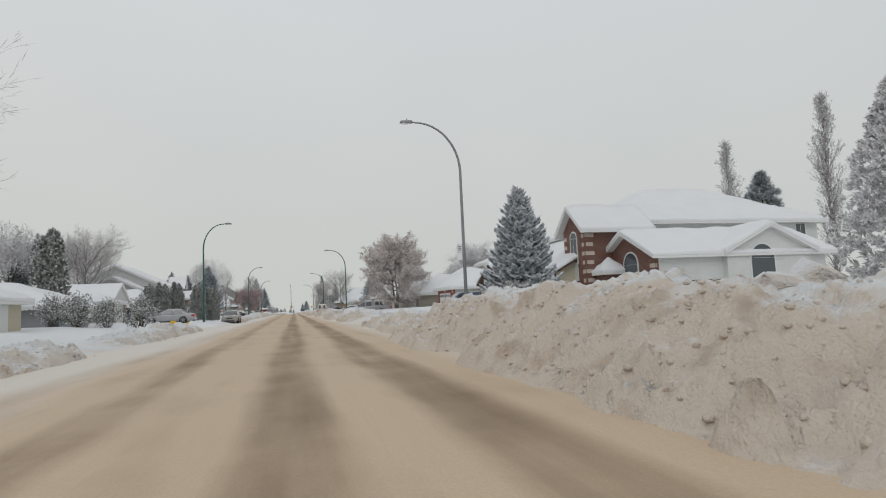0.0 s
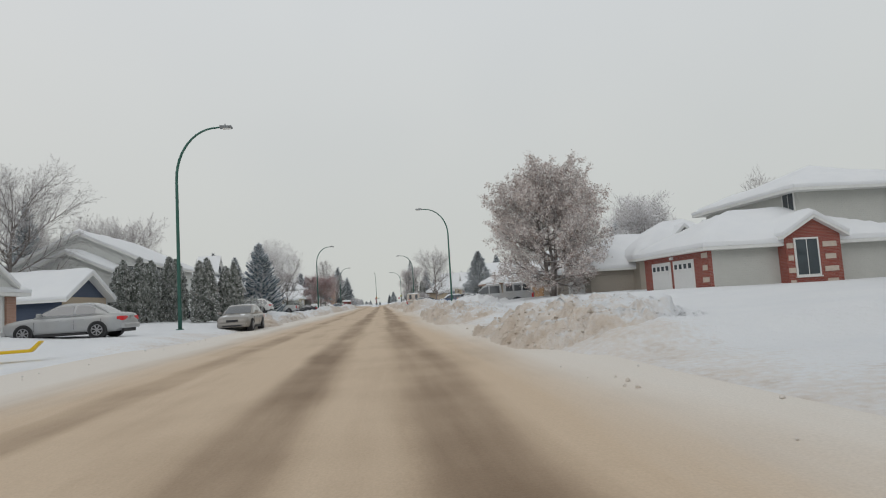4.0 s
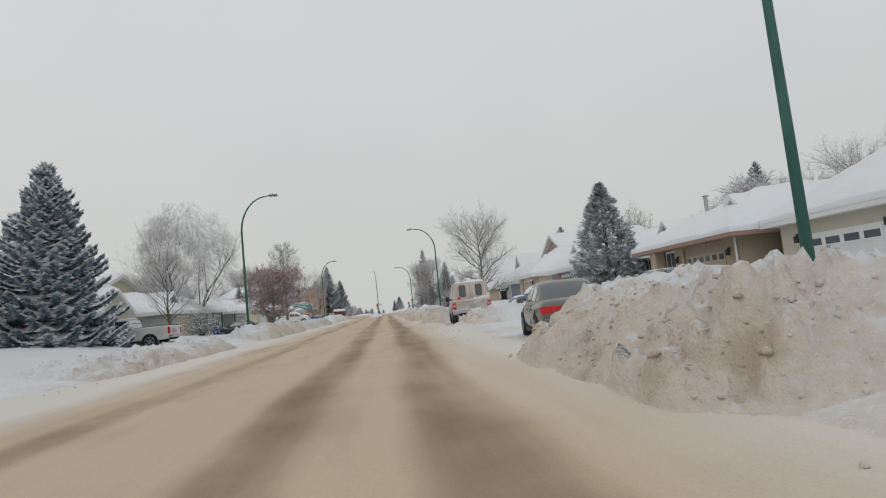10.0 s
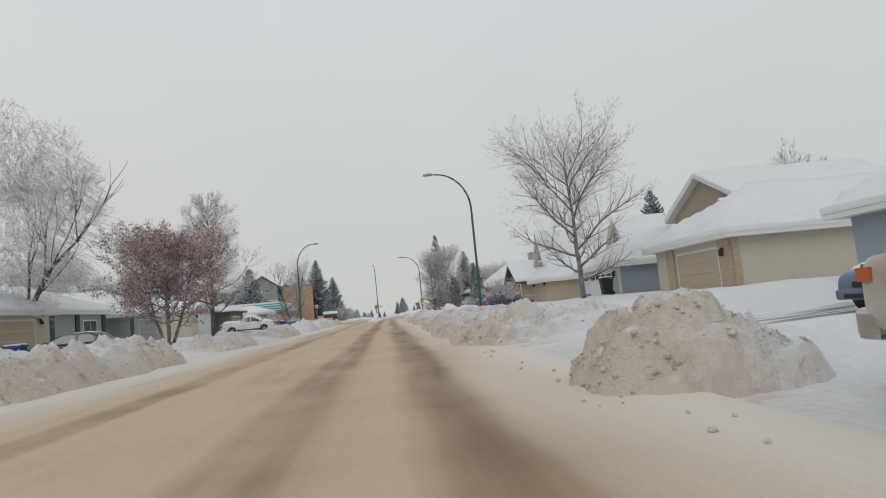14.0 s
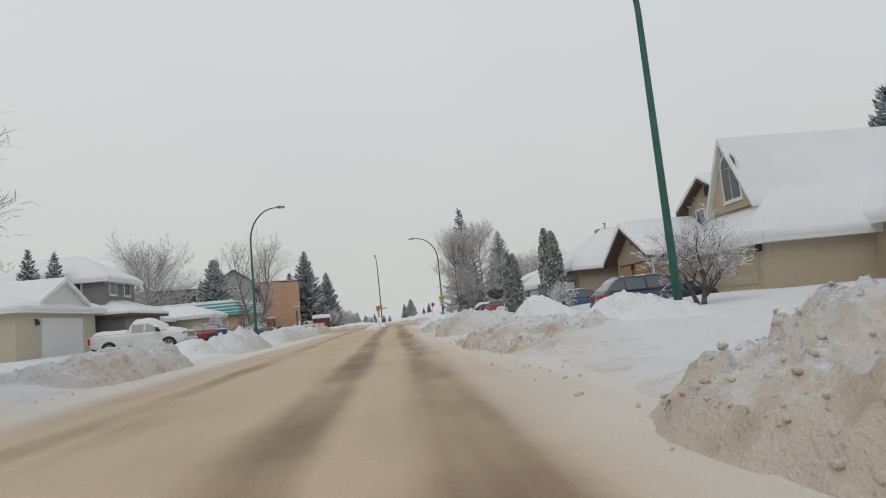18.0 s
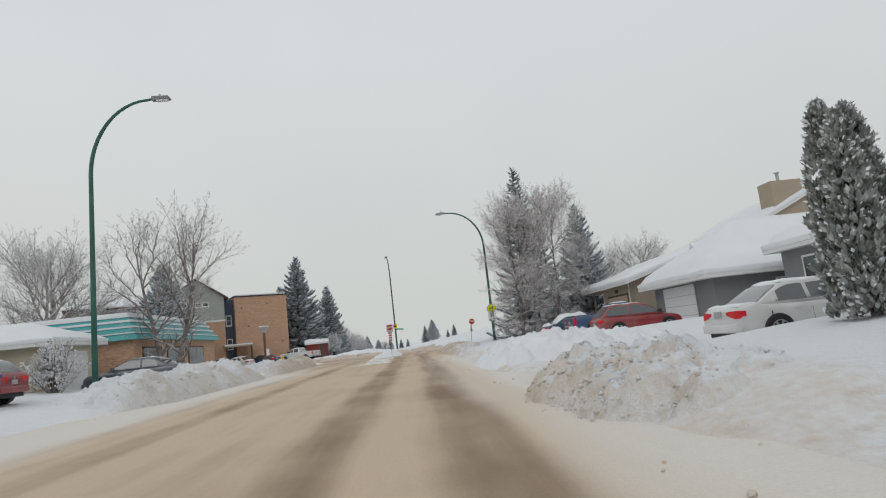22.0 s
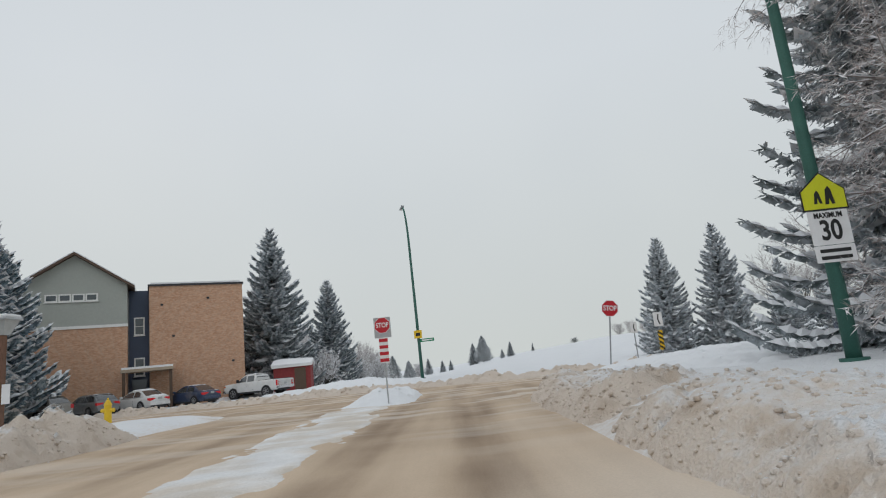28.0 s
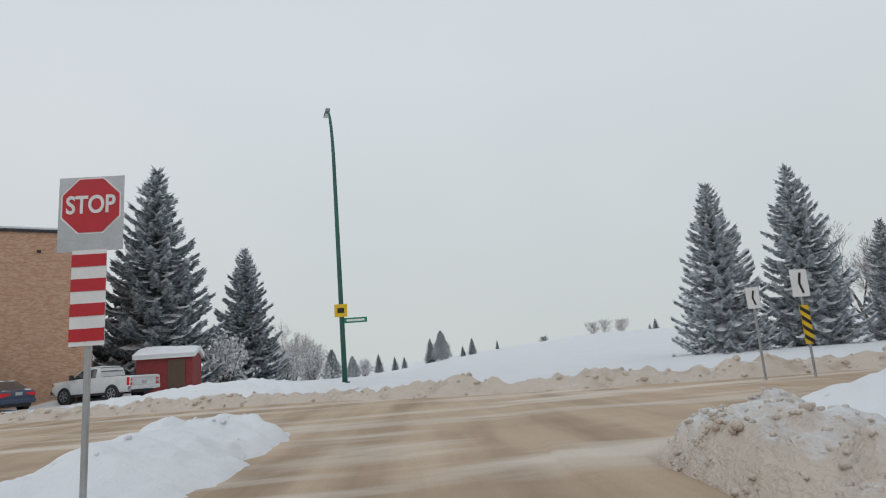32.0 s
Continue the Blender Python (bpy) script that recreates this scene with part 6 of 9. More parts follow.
STUCCO_SAGE = mat("stucco_sage", (0.36, 0.38, 0.35), 0.9, bump=0.4, bump_scale=90, var=0.06)
QUOIN = mat("quoin_stone", (0.55, 0.47, 0.40), 0.85, bump=0.3)
DOOR_TAN = mat("garage_tan", (0.46, 0.38, 0.28), 0.6, var=0.05)
DOOR_WOOD = mat("garage_wood", (0.42, 0.24, 0.11), 0.55, var=0.2, scale=3)
DOOR_GREY = mat("garage_grey", (0.28, 0.29, 0.29), 0.6, var=0.05)
GREEN_DARK = mat("trim_dark_green", (0.03, 0.07, 0.055), 0.6)
TEAL = mat("teal_metal_roof", (0.06, 0.30, 0.31), 0.45, var=0.15, metal=0.2)
CLAY = mat("clay_tile", (0.33, 0.22, 0.17), 0.8, var=0.2)
BIN_BLUE = mat("bin_blue", (0.03, 0.07, 0.20), 0.5)
BIN_BLACK = mat("bin_black", (0.025, 0.025, 0.028), 0.55)


class House:
    """A house and its parts, in world coordinates, gathered under one Empty."""

    def __init__(self, name, label, x, y, base=0.4, category="house", rz=0.0, group="houses along the road"):
        self.t = thing(name, x, y, base, label, category, group, rz=rz)
        self.o = (0, 0, 0) if rz else (x, y, base)

    def loc(self, x0, x1, y0, y1, z0, z1):
        a, b, c = self.o
        return x0 - a, x1 - a, y0 - b, y1 - b, z0 - c, z1 - c

    def block(self, x0, x1, y0, y1, ze, rise, axis, m, trim=TRIM, ov=0.5, snow=0.34, z0=-0.1):
        a = self.loc(x0, x1, y0, y1, z0, ze)
        walls(self.t, *a, m, axis if axis in ("x", "y") else None, rise)
        slab_roof(self.t, *a[:4], a[5], rise, axis, ov=ov, trim=trim, snow=snow, seed=x0 * 1.7 + y0)
        return self

    def shift(self, face, at, u0, u1, z0, z1):
        a, b, c = self.o
        return (face, at - a, u0 - b, u1 - b, z0 - c, z1 - c) if face[1] == "x" else (face, at - b, u0 - a, u1 - a, z0 - c, z1 - c)

    def win(self, face, at, u0, u1, z0, z1, **k):
        window(self.t, *self.shift(face, at, u0, u1, z0, z1), **k)
        return self

    def door(self, face, at, u0, u1, z0, z1, material=DOOR_WHITE, **k):
        garage_door(self.t, *self.shift(face, at, u0, u1, z0, z1), material=material, **k)
        return self

    def entry(self, face, at, u0, u1, z0, z1, material=DOOR_WHITE):
        s = self.shift(face, at, u0, u1, z0, z1)
        d = part("front_door", Shape().box(*on_wall(*s, 0.0, 0.06)), material, self.t, "panelled front door")
        part("pane", Shape().box(*on_wall(s[0], s[1], s[2] + 0.25, s[3] - 0.25, s[4] + 0.9, s[5] - 0.3, 0.05, 0.075)), GLASS, d)
        part("knob", Shape().box(*on_wall(s[0], s[1], s[2] + 0.08, s[2] + 0.15, s[4] + 0.95, s[4] + 1.05, 0.06, 0.12)), CHROME, d)
        return self

    def box(self, name, face, at, u0, u1, z0, z1, material, d0=0.0, d1=0.05, label=""):
        part(name, Shape().box(*on_wall(*self.shift(face, at, u0, u1, z0, z1), d0, d1)), material, self.t, label)
        return self

    def quoins(self, face, at, u0, u1, z0, z1, step=0.62):
        z, k = z0, 0
        while z + 0.25 < z1:
            w = 0.0 if k % 2 else 0.12 * (u1 - u0)
            self.box("quoin", face, at, u0 + w, u1 - w, z, z + 0.26, QUOIN, 0.0, 0.035)
            z, k = z + step, k + 1
        return self

    def gablet(self, face, x, y, z, w, h, depth, material, trim=TRIM):
        """A small gable that looks out of a roof; x, y: the middle of its front; z: its eave."""
        a, b, c = self.o
        x, y, z = x - a, y - b, z - c
        k = -1 if face[0] == "-" else 1
        along = (lambda d, u, zz: (x - k * d, y + u, zz)) if face[1] == "x" else (lambda d, u, zz: (x + u, y - k * d, zz))
        vec = (-k * depth, 0, 0) if face[1] == "x" else (0, -k * depth, 0)
        part("gablet", Shape().prism([along(0.2, -w / 2, z - 0.35), along(0.2, w / 2, z - 0.35), along(0.2, w / 2, z), along(0.2, 0, z + h), along(0.2, -w / 2, z)], vec), material, self.t)
        o, s = 0.28, h / (w / 2)
        for sg in (-1, 1):
            q = [along(0, sg * (w / 2 + o), z - o * s), along(0, 0, z + h), along(0, 0, z + h + 0.1), along(0, sg * (w / 2 + o), z - o * s + 0.1)]
            part("rake_board", Shape().prism(q, vec), trim, self.t)
            q = [along(-0.02, sg * (w / 2 + o), z - o * s + 0.1), along(-0.02, 0, z + h + 0.1), along(-0.02, 0, z + h + 0.3), along(-0.02, sg * (w / 2 + o * 0.9), z - o * s + 0.27)]
            part("roof_snow", Shape().prism(q, vec), SNOW, self.t)
        return self

    def pipe(self, x, y, z0, z1, r=0.06):
        a, b, c = self.o
        p = part("vent_pipe", Shape().tube((x - a, y - b, z0 - c), (x - a, y - b, z1 - c), r, r, 10), STEEL, self.t)
        part("cap", Shape().disc((x - a, y - b, z1 - c), r * 1.7, 0.06, 12, 2), STEEL, p)
        return self

    def downspout(self, x, y, z0, z1):
        a, b, c = self.o
        part("downspout", Shape().path([(x - a, y - b, z1 - c), (x - a, y - b + 0.01, z1 - c - 0.3), (x - a, y - b + 0.02, z0 - c)], [0.045] * 3, 6), TRIM, self.t)
        return self

    def lamp(self, face, at, u, z):
        s = self.shift(face, at, u - 0.07, u + 0.07, z, z + 0.26)
        b = part("wall_lamp", Shape().box(*on_wall(s[0], s[1], s[2], s[3], s[4], s[5], 0.06, 0.2)), DARK, self.t, "small black wall lantern")
        part("bracket", Shape().box(*on_wall(s[0], s[1], s[2] + 0.04, s[3] - 0.04, s[5], s[5] + 0.08, 0.0, 0.12)), DARK, b)
        return self


# -- right-hand side --
h = House("house", "two-storey house of dark brick and white siding with arched windows", 28, 38)
h.block(22.3, 35.2, 31.3, 37.4, 3.7, 1.55, "x", (BRICK_DARK, SID_WHITE, SID_WHITE, SID_WHITE))
h.block(27.2, 33.7, 30.95, 34.2, 3.75, 1.55, "y", SID_WHITE, ov=0.35)
h.block(24, 41.5, 37.6, 49, 6.7, 3.0, "hip", (BRICK_DARK, SID_WHITE, SID_WHITE, SID_WHITE), ov=0.6)
h.block(20.2, 25, 36.2, 39.3, 6.1, 1.35, "x", BRICK_DARK)
h.block(21.5, 26, 39.6, 47, 3.1, 1.2, "hip", BRICK_DARK)
h.block(20.9, 22.2, 35.0, 36.1, 3.0, 0.5, "hip", BRICK_DARK, ov=0.3)
h.win("-y", 30.95, 28.95, 30.75, 1.75, 3.15, arch=True, mull=0)
h.win("-x", 22.3, 33.2, 34.8, 1.1, 3.1, arch=True, mull=0, rails=1)
h.win("-x", 20.2, 37.3, 38.2, 3.6, 5.3, arch=True, mull=1)
h.box("panel", "-x", 20.2, 37.3, 38.2, 2.3, 3.5, TRIM)
h.win("-x", 20.2, 37.35, 38.15, 0.9, 2.1, mull=1)
h.win("-y", 37.6, 37.0, 37.9, 4.9, 6.2).win("-y", 37.6, 39.4, 40.3, 4.9, 6.2).win("-y", 37.6, 39.9, 40.5, 2.3, 3.2, mull=0)
h.quoins("-x", 22.3, 31.32, 31.9, 0.9, 3.6).quoins("-x", 22.3, 35.7, 36.2, 0.9, 3.0).quoins("-y", 36.2, 20.22, 20.9, 0.9, 6.0).quoins("-y", 31.3, 22.32, 22.32 + 0.05, 0.9, 3.6)
h.quoins("-x", 20.2, 36.25, 36.6, 0.9, 6.0).quoins("-x", 20.2, 38.8, 39.2, 0.9, 6.0)
h.downspout(24.4, 36.9, 0.5, 6.5)
rail = thing("railing", 25.0, 30.2, 0.5, "low black metal railing by the white wall", "railing")
for px in (-1.6, -0.4, 1.9):
    part("post", Shape().tube((px, 0, -0.2), (px, 0, 1.35), 0.03, 0.03, 6), DARK, rail)
part("top_rail", Shape().box(-1.6, 1.9, -0.025, 0.025, 1.3, 1.36), DARK, rail)
part("gate_frame", Shape().box(-1.6, -0.4, -0.02, 0.02, 0.3, 0.35), DARK, rail)

h = House("house", "half-timbered house with brown gable and two white garage doors", 24, 45)
h.block(18.5, 31, 37.8, 52, 3.05, 3.3, "y", (BRICK_BROWN, STUCCO_CREAM, STUCCO_CREAM, STUCCO_CREAM), trim=TRIM_BROWN, snow=0.42)
h.block(17.6, 25, 44.5, 50.0, 3.05, 1.25, "x", STUCCO_CREAM, trim=TRIM_BROWN, ov=0.7, snow=0.34)
h.door("-x", 18.5, 38.7, 40.7, 0.3, 2.45).door("-x", 18.5, 41.2, 43.2, 0.3, 2.45)
h.quoins("-x", 18.5, 43.25, 43.65, 0.6, 2.6).quoins("-x", 18.5, 38.0, 38.6, 0.6, 2.6)
h.win("-x", 17.6, 46.0, 46.9, 1.0, 2.85, mull=0).win("-x", 17.6, 47.3, 48.2, 1.0, 2.85, mull=0)
h.box("sill_band", "-x", 17.6, 44.5, 50.0, 0.0, 0.95, BRICK_BROWN, 0, 0.06)
for u in (44.6, 45.75, 47.1, 48.4, 49.9):
    h.box("timber", "-x", 17.6, u - 0.08, u + 0.08, 0.95, 3.05 + max(0.0, 1.1 - abs(u - 47.25) * 0.45), TRIM_BROWN, 0, 0.05)
h.box("timber", "-x", 17.6, 44.5, 50.0, 2.95, 3.12, TRIM_BROWN, 0, 0.055)
for u0, u1 in ((48.5, 49.8), (44.7, 45.65)):
    for s in (0, 1):
        ya, yb = (u0, u1) if s else (u1, u0)
        ym = (u0 + u1) / 2
        part("brace", Shape().prism([(17.6 - 24 - 0.04, ya - 45, 2.95 - 0.4), (17.6 - 24 - 0.04, ya - 45 + (0.14 if s else -0.14), 2.95 - 0.4), (17.6 - 24 - 0.04, ym - 45 + 0.07, 0.95 - 0.4), (17.6 - 24 - 0.04, ym - 45 - 0.07, 0.95 - 0.4)], (0.04, 0, 0)), TRIM_BROWN, h.t)

h = House("house", "red brick house with pale siding and a snow-covered hip roof", 25, 68)
h.block(18.4, 29, 64, 71.2, 3.1, 1.7, "hip", (BRICK_RED, SID_PALE, SID_PALE, SID_PALE), snow=0.42)
h.block(22.2, 25.2, 63.4, 66.5, 3.35, 0.85, "y", BRICK_RED, ov=0.3)
h.block(25.6, 35, 66.6, 76, 6.3, 1.7, "hip", SID_PALE, ov=0.7)
h.door("-x", 18.4, 68.0, 70.1, 0.4, 2.3, lights=True).door("-x", 18.4, 65.5, 67.5, 0.4, 2.3, lights=True)
h.quoins("-x", 18.4, 64.05, 64.6, 0.5, 2.9).quoins("-y", 63.4, 22.25, 22.6, 0.7, 3.2).quoins("-y", 63.4, 24.2, 24.95, 0.7, 3.2)
h.win("-y", 63.4, 22.7, 23.9, 1.2, 3.0).win("-x", 25.6, 66.9, 67.8, 4.9, 6.0)
h.gablet("-x", 21.5, 69.5, 3.9, 1.5, 0.7, 1.6, SID_PALE)
h.box("number_plate", "-x", 18.4, 67.55, 67.95, 2.5, 2.65, TRIM)

h = House("house", "tan bungalow with a wide snow-laden roof", 24, 87)
SID_TAN = siding_mat("siding_tan", (0.37, 0.33, 0.28))
h.block(17.2, 30, 77.6, 85, 2.85, 2.1, "hip", SID_TAN, snow=0.45)
h.block(17.0, 30, 85, 96, 2.85, 2.1, "y", SID_TAN, snow=0.45)
h.block(20.5, 30, 76.5, 84, 3.4, 2.3, "hip", SID_TAN, snow=0.5)
h.door("-x", 17.2, 79.0, 82.6, 0.4, 2.5, material=DOOR_WHITE)
h.gablet("-x", 17.6, 89.6, 3.3, 4.2, 1.35, 4.5, STUCCO_TAN)
h.gablet("-y", 25.0, 78.0, 4.4, 2.2, 1.0, 2.5, STUCCO_GREY)
h.box("vent", "-x", 17.75, 89.35, 89.85, 3.45, 4.1, DARK, 0, 0.06)
h.downspout(17.0, 85.3, 0.6, 2.7)
fence = thing("wooden_gate", 16.0, 87.6, 0.5, "brown wooden gate and steps with snow on top", "gate")
for k in range(6):
    part("board", Shape().box(-0.05, 0.05, -1.6 + k * 0.55, -1.1 + k * 0.55, 0.0, 1.15), DOOR_WOOD, fence)
part("cap_rail", Shape().box(-0.09, 0.09, -1.65, 1.75, 1.15, 1.23), DOOR_WOOD, fence)
part("snow_cap", Shape().box(-0.1, 0.1, -1.6, 1.7, 1.23, 1.36), SNOW, fence)

h = House("house", "cream sided bungalow with white garage door and brick trim", 24, 108)
h.block(18.0, 31, 105.6, 111.0, 3.2, 1.6, "hip", SID_CREAM, snow=0.42)
h.block(23, 32, 101, 108, 3.4, 1.8, "hip", STUCCO_CREAM)
h.door("-x", 18.0, 106.2, 109.6, 0.3, 2.15, lights=True)
h.box("brick_pier", "-x", 18.0, 105.6, 106.0, 0.0, 1.25, BRICK_PINK, 0, 0.06).box("brick_pier", "-x", 18.0, 109.9, 110.6, 0.0, 1.1, BRICK_PINK, 0, 0.06)
h.box("brick_pier", "-y", 105.6, 18.0, 18.25, 0.0, 1.25, BRICK_PINK, 0, 0.06)
h.lamp("-x", 18.0, 105.9, 2.1).lamp("-x", 18.0, 110.0, 2.0)
h.gablet("-x", 20.5, 108.3, 4.0, 1.3, 0.6, 1.2, SID_CREAM)
h.entry("-y", 101.0, 24.4, 25.4, 0.7, 2.8)
h.win("-y", 101.0, 23.3, 24.0, 1.8, 2.7, arch=True, mull=0)

h = House("house", "tan bungalow with buff brick piers and a glazed garage door", 24, 117)
h.block(17.2, 31, 112.6, 120.6, 3.15, 1.8, "hip", STUCCO_TAN, trim=CLAY, snow=0.42, ov=0.8)
h.door("-x", 17.2, 113.6, 116.9, 0.3, 2.15, material=DOOR_TAN, frame=STUCCO_TAN, lights=True, cols=6)
for a, b in ((117.0, 117.8), (112.7, 113.4)):
    h.box("brick_pier", "-x", 17.2, a, b, 0.0, 3.0, BRICK_BUFF, 0, 0.12)
part("porch_pier", Shape().box(16.6 - 24, 17.1 - 24, 119.0 - 117, 119.6 - 117, -0.4, 2.6), BRICK_BUFF, h.t)
h.lamp("-x", 17.05, 117.4, 1.9).lamp("-x", 17.05, 113.0, 1.9)
h.gablet("-x", 19.0, 115.6, 3.9, 1.6, 0.7, 2.0, STUCCO_TAN)
h.win("-x", 17.2, 117.95, 118.85, 0.9, 2.5).box("number_plate", "-x", 17.2, 115.0, 115.5, 2.45, 2.62, BRICK_BUFF)
h.downspout(17.0, 112.5, 0.4, 3.0)

h = House("house", "blue-grey house with large front window beside brick", 25, 125)
h.block(19.6, 32, 121.5, 129, 3.1, 1.9, "hip", (SID_BLUEGREY, SID_BLUEGREY, SID_BLUEGREY, SID_BLUEGREY), snow=0.42)
h.win("-x", 19.6, 122.0, 124.4, 0.9, 2.7, mull=2).box("brick_pier", "-x", 19.6, 124.6, 125.2, 0.0, 2.9, BRICK_PINK, 0, 0.08).win("-x", 19.6, 125.6, 126.6, 0.8, 2.6)
h.box("brick_pier", "-x", 19.6, 121.5, 121.9, 0.0, 2.9, BRICK_PINK, 0, 0.08)
h.gablet("-x", 21.0, 126.5, 4.0, 1.8, 0.8, 2.2, SID_GREY)
h.pipe(22.5, 123.5, 4.0, 6.0, 0.12)

h = House("house", "sage house with brick-trimmed white garage door", 22, 133)
h.block(16.2, 30, 130.0, 136.8, 3.0, 1.9, "hip", (SID_BLUEGREY, STUCCO_SAGE, STUCCO_SAGE, STUCCO_SAGE), snow=0.42)
h.door("-x", 16.2, 130.9, 134.1, 0.4, 2.3, lights=True, cols=5)
h.box("brick_pier", "-x", 16.2, 130.0, 130.8, 0.0, 2.9, BRICK_PINK, 0, 0.12).box("brick_pier", "-x", 16.2, 134.2, 135.0, 0.0, 2.9, BRICK_PINK, 0, 0.12)
h.gablet("-x", 17.2, 133.6, 3.5, 2.6, 0.95, 2.4, STUCCO_GREY)

h = House("house", "cream sided house with brick piers and tan garage door", 23, 146)
h.block(16.6, 30, 143.6, 150.2, 3.25, 1.9, "hip", SID_CREAM, snow=0.42)
h.block(22, 32, 150.5, 158, 5.6, 1.9, "x", STUCCO_TAN)
h.door("-x", 16.6, 144.6, 148.0, 0.5, 2.45, material=DOOR_TAN)
h.box("brick_pier", "-x", 16.6, 143.6, 144.4, 0.0, 3.1, BRICK_BUFF, 0, 0.1).box("brick_pier", "-x", 16.6, 148.3, 149.0, 0.0, 3.1, BRICK_BUFF, 0, 0.1).box("brick_pier", "-y", 143.6, 16.6, 16.9, 0.0, 3.1, BRICK_BUFF, 0, 0.1)
h.lamp("-x", 16.5, 144.0, 2.1)
h.gablet("-x", 18.8, 147.5, 4.0, 1.6, 0.75, 1.8, SID_CREAM)

h = House("house", "house with white garage front and blue-grey side wall", 22, 158)
h.block(16.7, 30, 155.8, 162.0, 3.0, 1.7, "hip", (SID_WHITE, SID_BLUEGREY, SID_BLUEGREY, SID_WHITE), snow=0.42)
h.door("-x", 16.7, 156.6, 160.4, 0.4, 2.35, lights=True)
h.lamp("-x", 16.7, 156.15, 2.0).lamp("-x", 16.7, 161.1, 2.0)
h.box("stone_base", "-x", 16.7, 160.9, 162.0, 0.0, 1.1, STUCCO_GREY, 0, 0.08)
h.gablet("-x", 19.5, 162.5, 3.9, 4.0, 2.3, 4.0, STUCCO_YELLOW)
h.win("-x", 19.68, 162.0, 163.0, 3.9, 4.9, arch=True)

h = House("house", "yellow stucco house with a steep arched dormer", 22, 174)
h.block(16.4, 30, 170.4, 174.9, 3.2, 2.6, "hip", STUCCO_YELLOW, snow=0.45)
h.block(20.5, 31, 168.6, 177.6, 3.3, 3.4, "hip", STUCCO_YELLOW, snow=0.45)
h.block(22.0, 32, 164.8, 168.5, 3.1, 1.6, "hip", STUCCO_YELLOW, snow=0.45)
h.gablet("-x", 16.4, 172.65, 4.4, 2.7, 2.35, 9.0, STUCCO_YELLOW)
h.win("-x", 16.6, 171.85, 172.95, 4.45, 5.75, arch=True)
h.door("-x", 16.4, 171.2, 174.1, 0.5, 2.5, material=STUCCO_YELLOW, frame=STUCCO_YELLOW)
h.lamp("-x", 16.4, 170.85, 2.2).lamp("-x", 16.4, 174.5, 2.2)
h.block(20.0, 30, 177.9, 182.3, 5.7, 1.2, "x", STUCCO_TAN, trim=TRIM_BROWN)
h.win("-x", 20.0, 178.6, 179.4, 4.4, 5.3).win("-x", 20.0, 180.6, 181.4, 4.4, 5.3)
h.box("vent", "-x", 20.0, 179.9, 180.3, 5.9, 6.5, DARK)

h = House("house", "tan house with brown gable and two arched wooden garage doors", 22, 182)
h.block(16.3, 30, 179.6, 184.4, 3.35, 1.45, "x", (STUCCO_TAN, STUCCO_TAN, STUCCO_TAN, STUCCO_TAN), trim=TRIM_BROWN, ov=0.65, snow=0.4)
for a, b in ((182.35, 183.95), (180.25, 181.85)):
    h.door("-x", 16.3, a, b, 0.6, 2.7, material=DOOR_WOOD, frame=TRIM_BROWN)
    h.lamp("-x", 16.3, a - 0.28, 2.4)
h.box("vent", "-x", 16.3, 181.85, 182.15, 3.8, 4.2, TRIM_BROWN)
h.box("band", "-y", 179.6, 16.5, 24, 1.45, 1.6, STUCCO_CREAM).box("stone_base", "-y", 179.6, 16.5, 24, 0.2, 1.45, BRICK_BUFF, 0, 0.04)
h.block(14.8, 28, 187.4, 193.5, 3.3, 2.2, "hip", STUCCO_TAN, trim=TRIM_BROWN, snow=0.42)
h.door("-x", 14.8, 188.2, 190.2, 0.4, 2.3, frame=TRIM_BROWN).door("-x", 14.8, 190.8, 192.8, 0.4, 2.3, frame=TRIM_BROWN)
h.downspout(16.2, 179.5, 0.8, 3.4)
h.pipe(23, 183, 5, 6.6)

h = House("house", "blue-grey house with an oval-glass front door and stone pier", 24, 198)
h.block(19.2, 31, 194.5, 203, 3.6, 2.0, "hip", STUCCO_GREY, snow=0.4)
h.block(17.4, 21, 194.8, 197.5, 3.4, 1.0, "x", STUCCO_TAN, ov=0.4)
h.entry("-x", 19.2, 198.2, 199.2, 1.0, 3.1)
h.win("-x", 19.2, 200, 201.6, 1.5, 2.8)
part("chimney", Shape().box(24.0 - 24, 25.4 - 24, 0.5, 1.6, 3.0, 6.6), BRICK_BROWN, h.t)

h = House("house", "grey stucco house with a white garage door", 24, 208)
h.block(17.2, 31, 205.3, 212.0, 3.15, 2.2, "hip", STUCCO_GREY, snow=0.42, ov=0.7)
h.door("-x", 17.2, 207.2, 210.8, 0.4, 2.45, frame=STUCCO_GREY, cols=6)
h.win("-y", 205.3, 20.3, 22.0, 1.5, 2.2)
h.lamp("-x", 17.2, 206.6, 2.5)
h.gablet("-x", 18.6, 209.6, 3.8, 1.5, 0.7, 1.6, STUCCO_GREY)

h = House("house", "tan two-level house with a broad sloping roof and chimney", 25, 218)
h.block(17.0, 33, 214.6, 222.8, 3.55, 2.4, "y", STUCCO_TAN, ov=0.7, snow=0.38)
h.block(24.5, 34, 213.5, 221, 5.9, 2.2, "y", STUCCO_TAN, ov=0.5, snow=0.38)
h.door("-x", 17.0, 215.8, 219.4, 0.6, 2.6, material=DOOR_TAN, frame=TRIM_BROWN)
h.win("-x", 17.0, 220.4, 222.2, 1.3, 3.0).downspout(16.8, 214.9, 0.6, 3.3)
h.box("number_plate", "-x", 17.0, 217.4, 217.9, 2.85, 3.05, DARK)
part("chimney", Shape().box(26.2 - 25, 28.2 - 25, 213.2 - 218, 214.6 - 218, 3.0, 8.2), STUCCO_TAN, h.t)
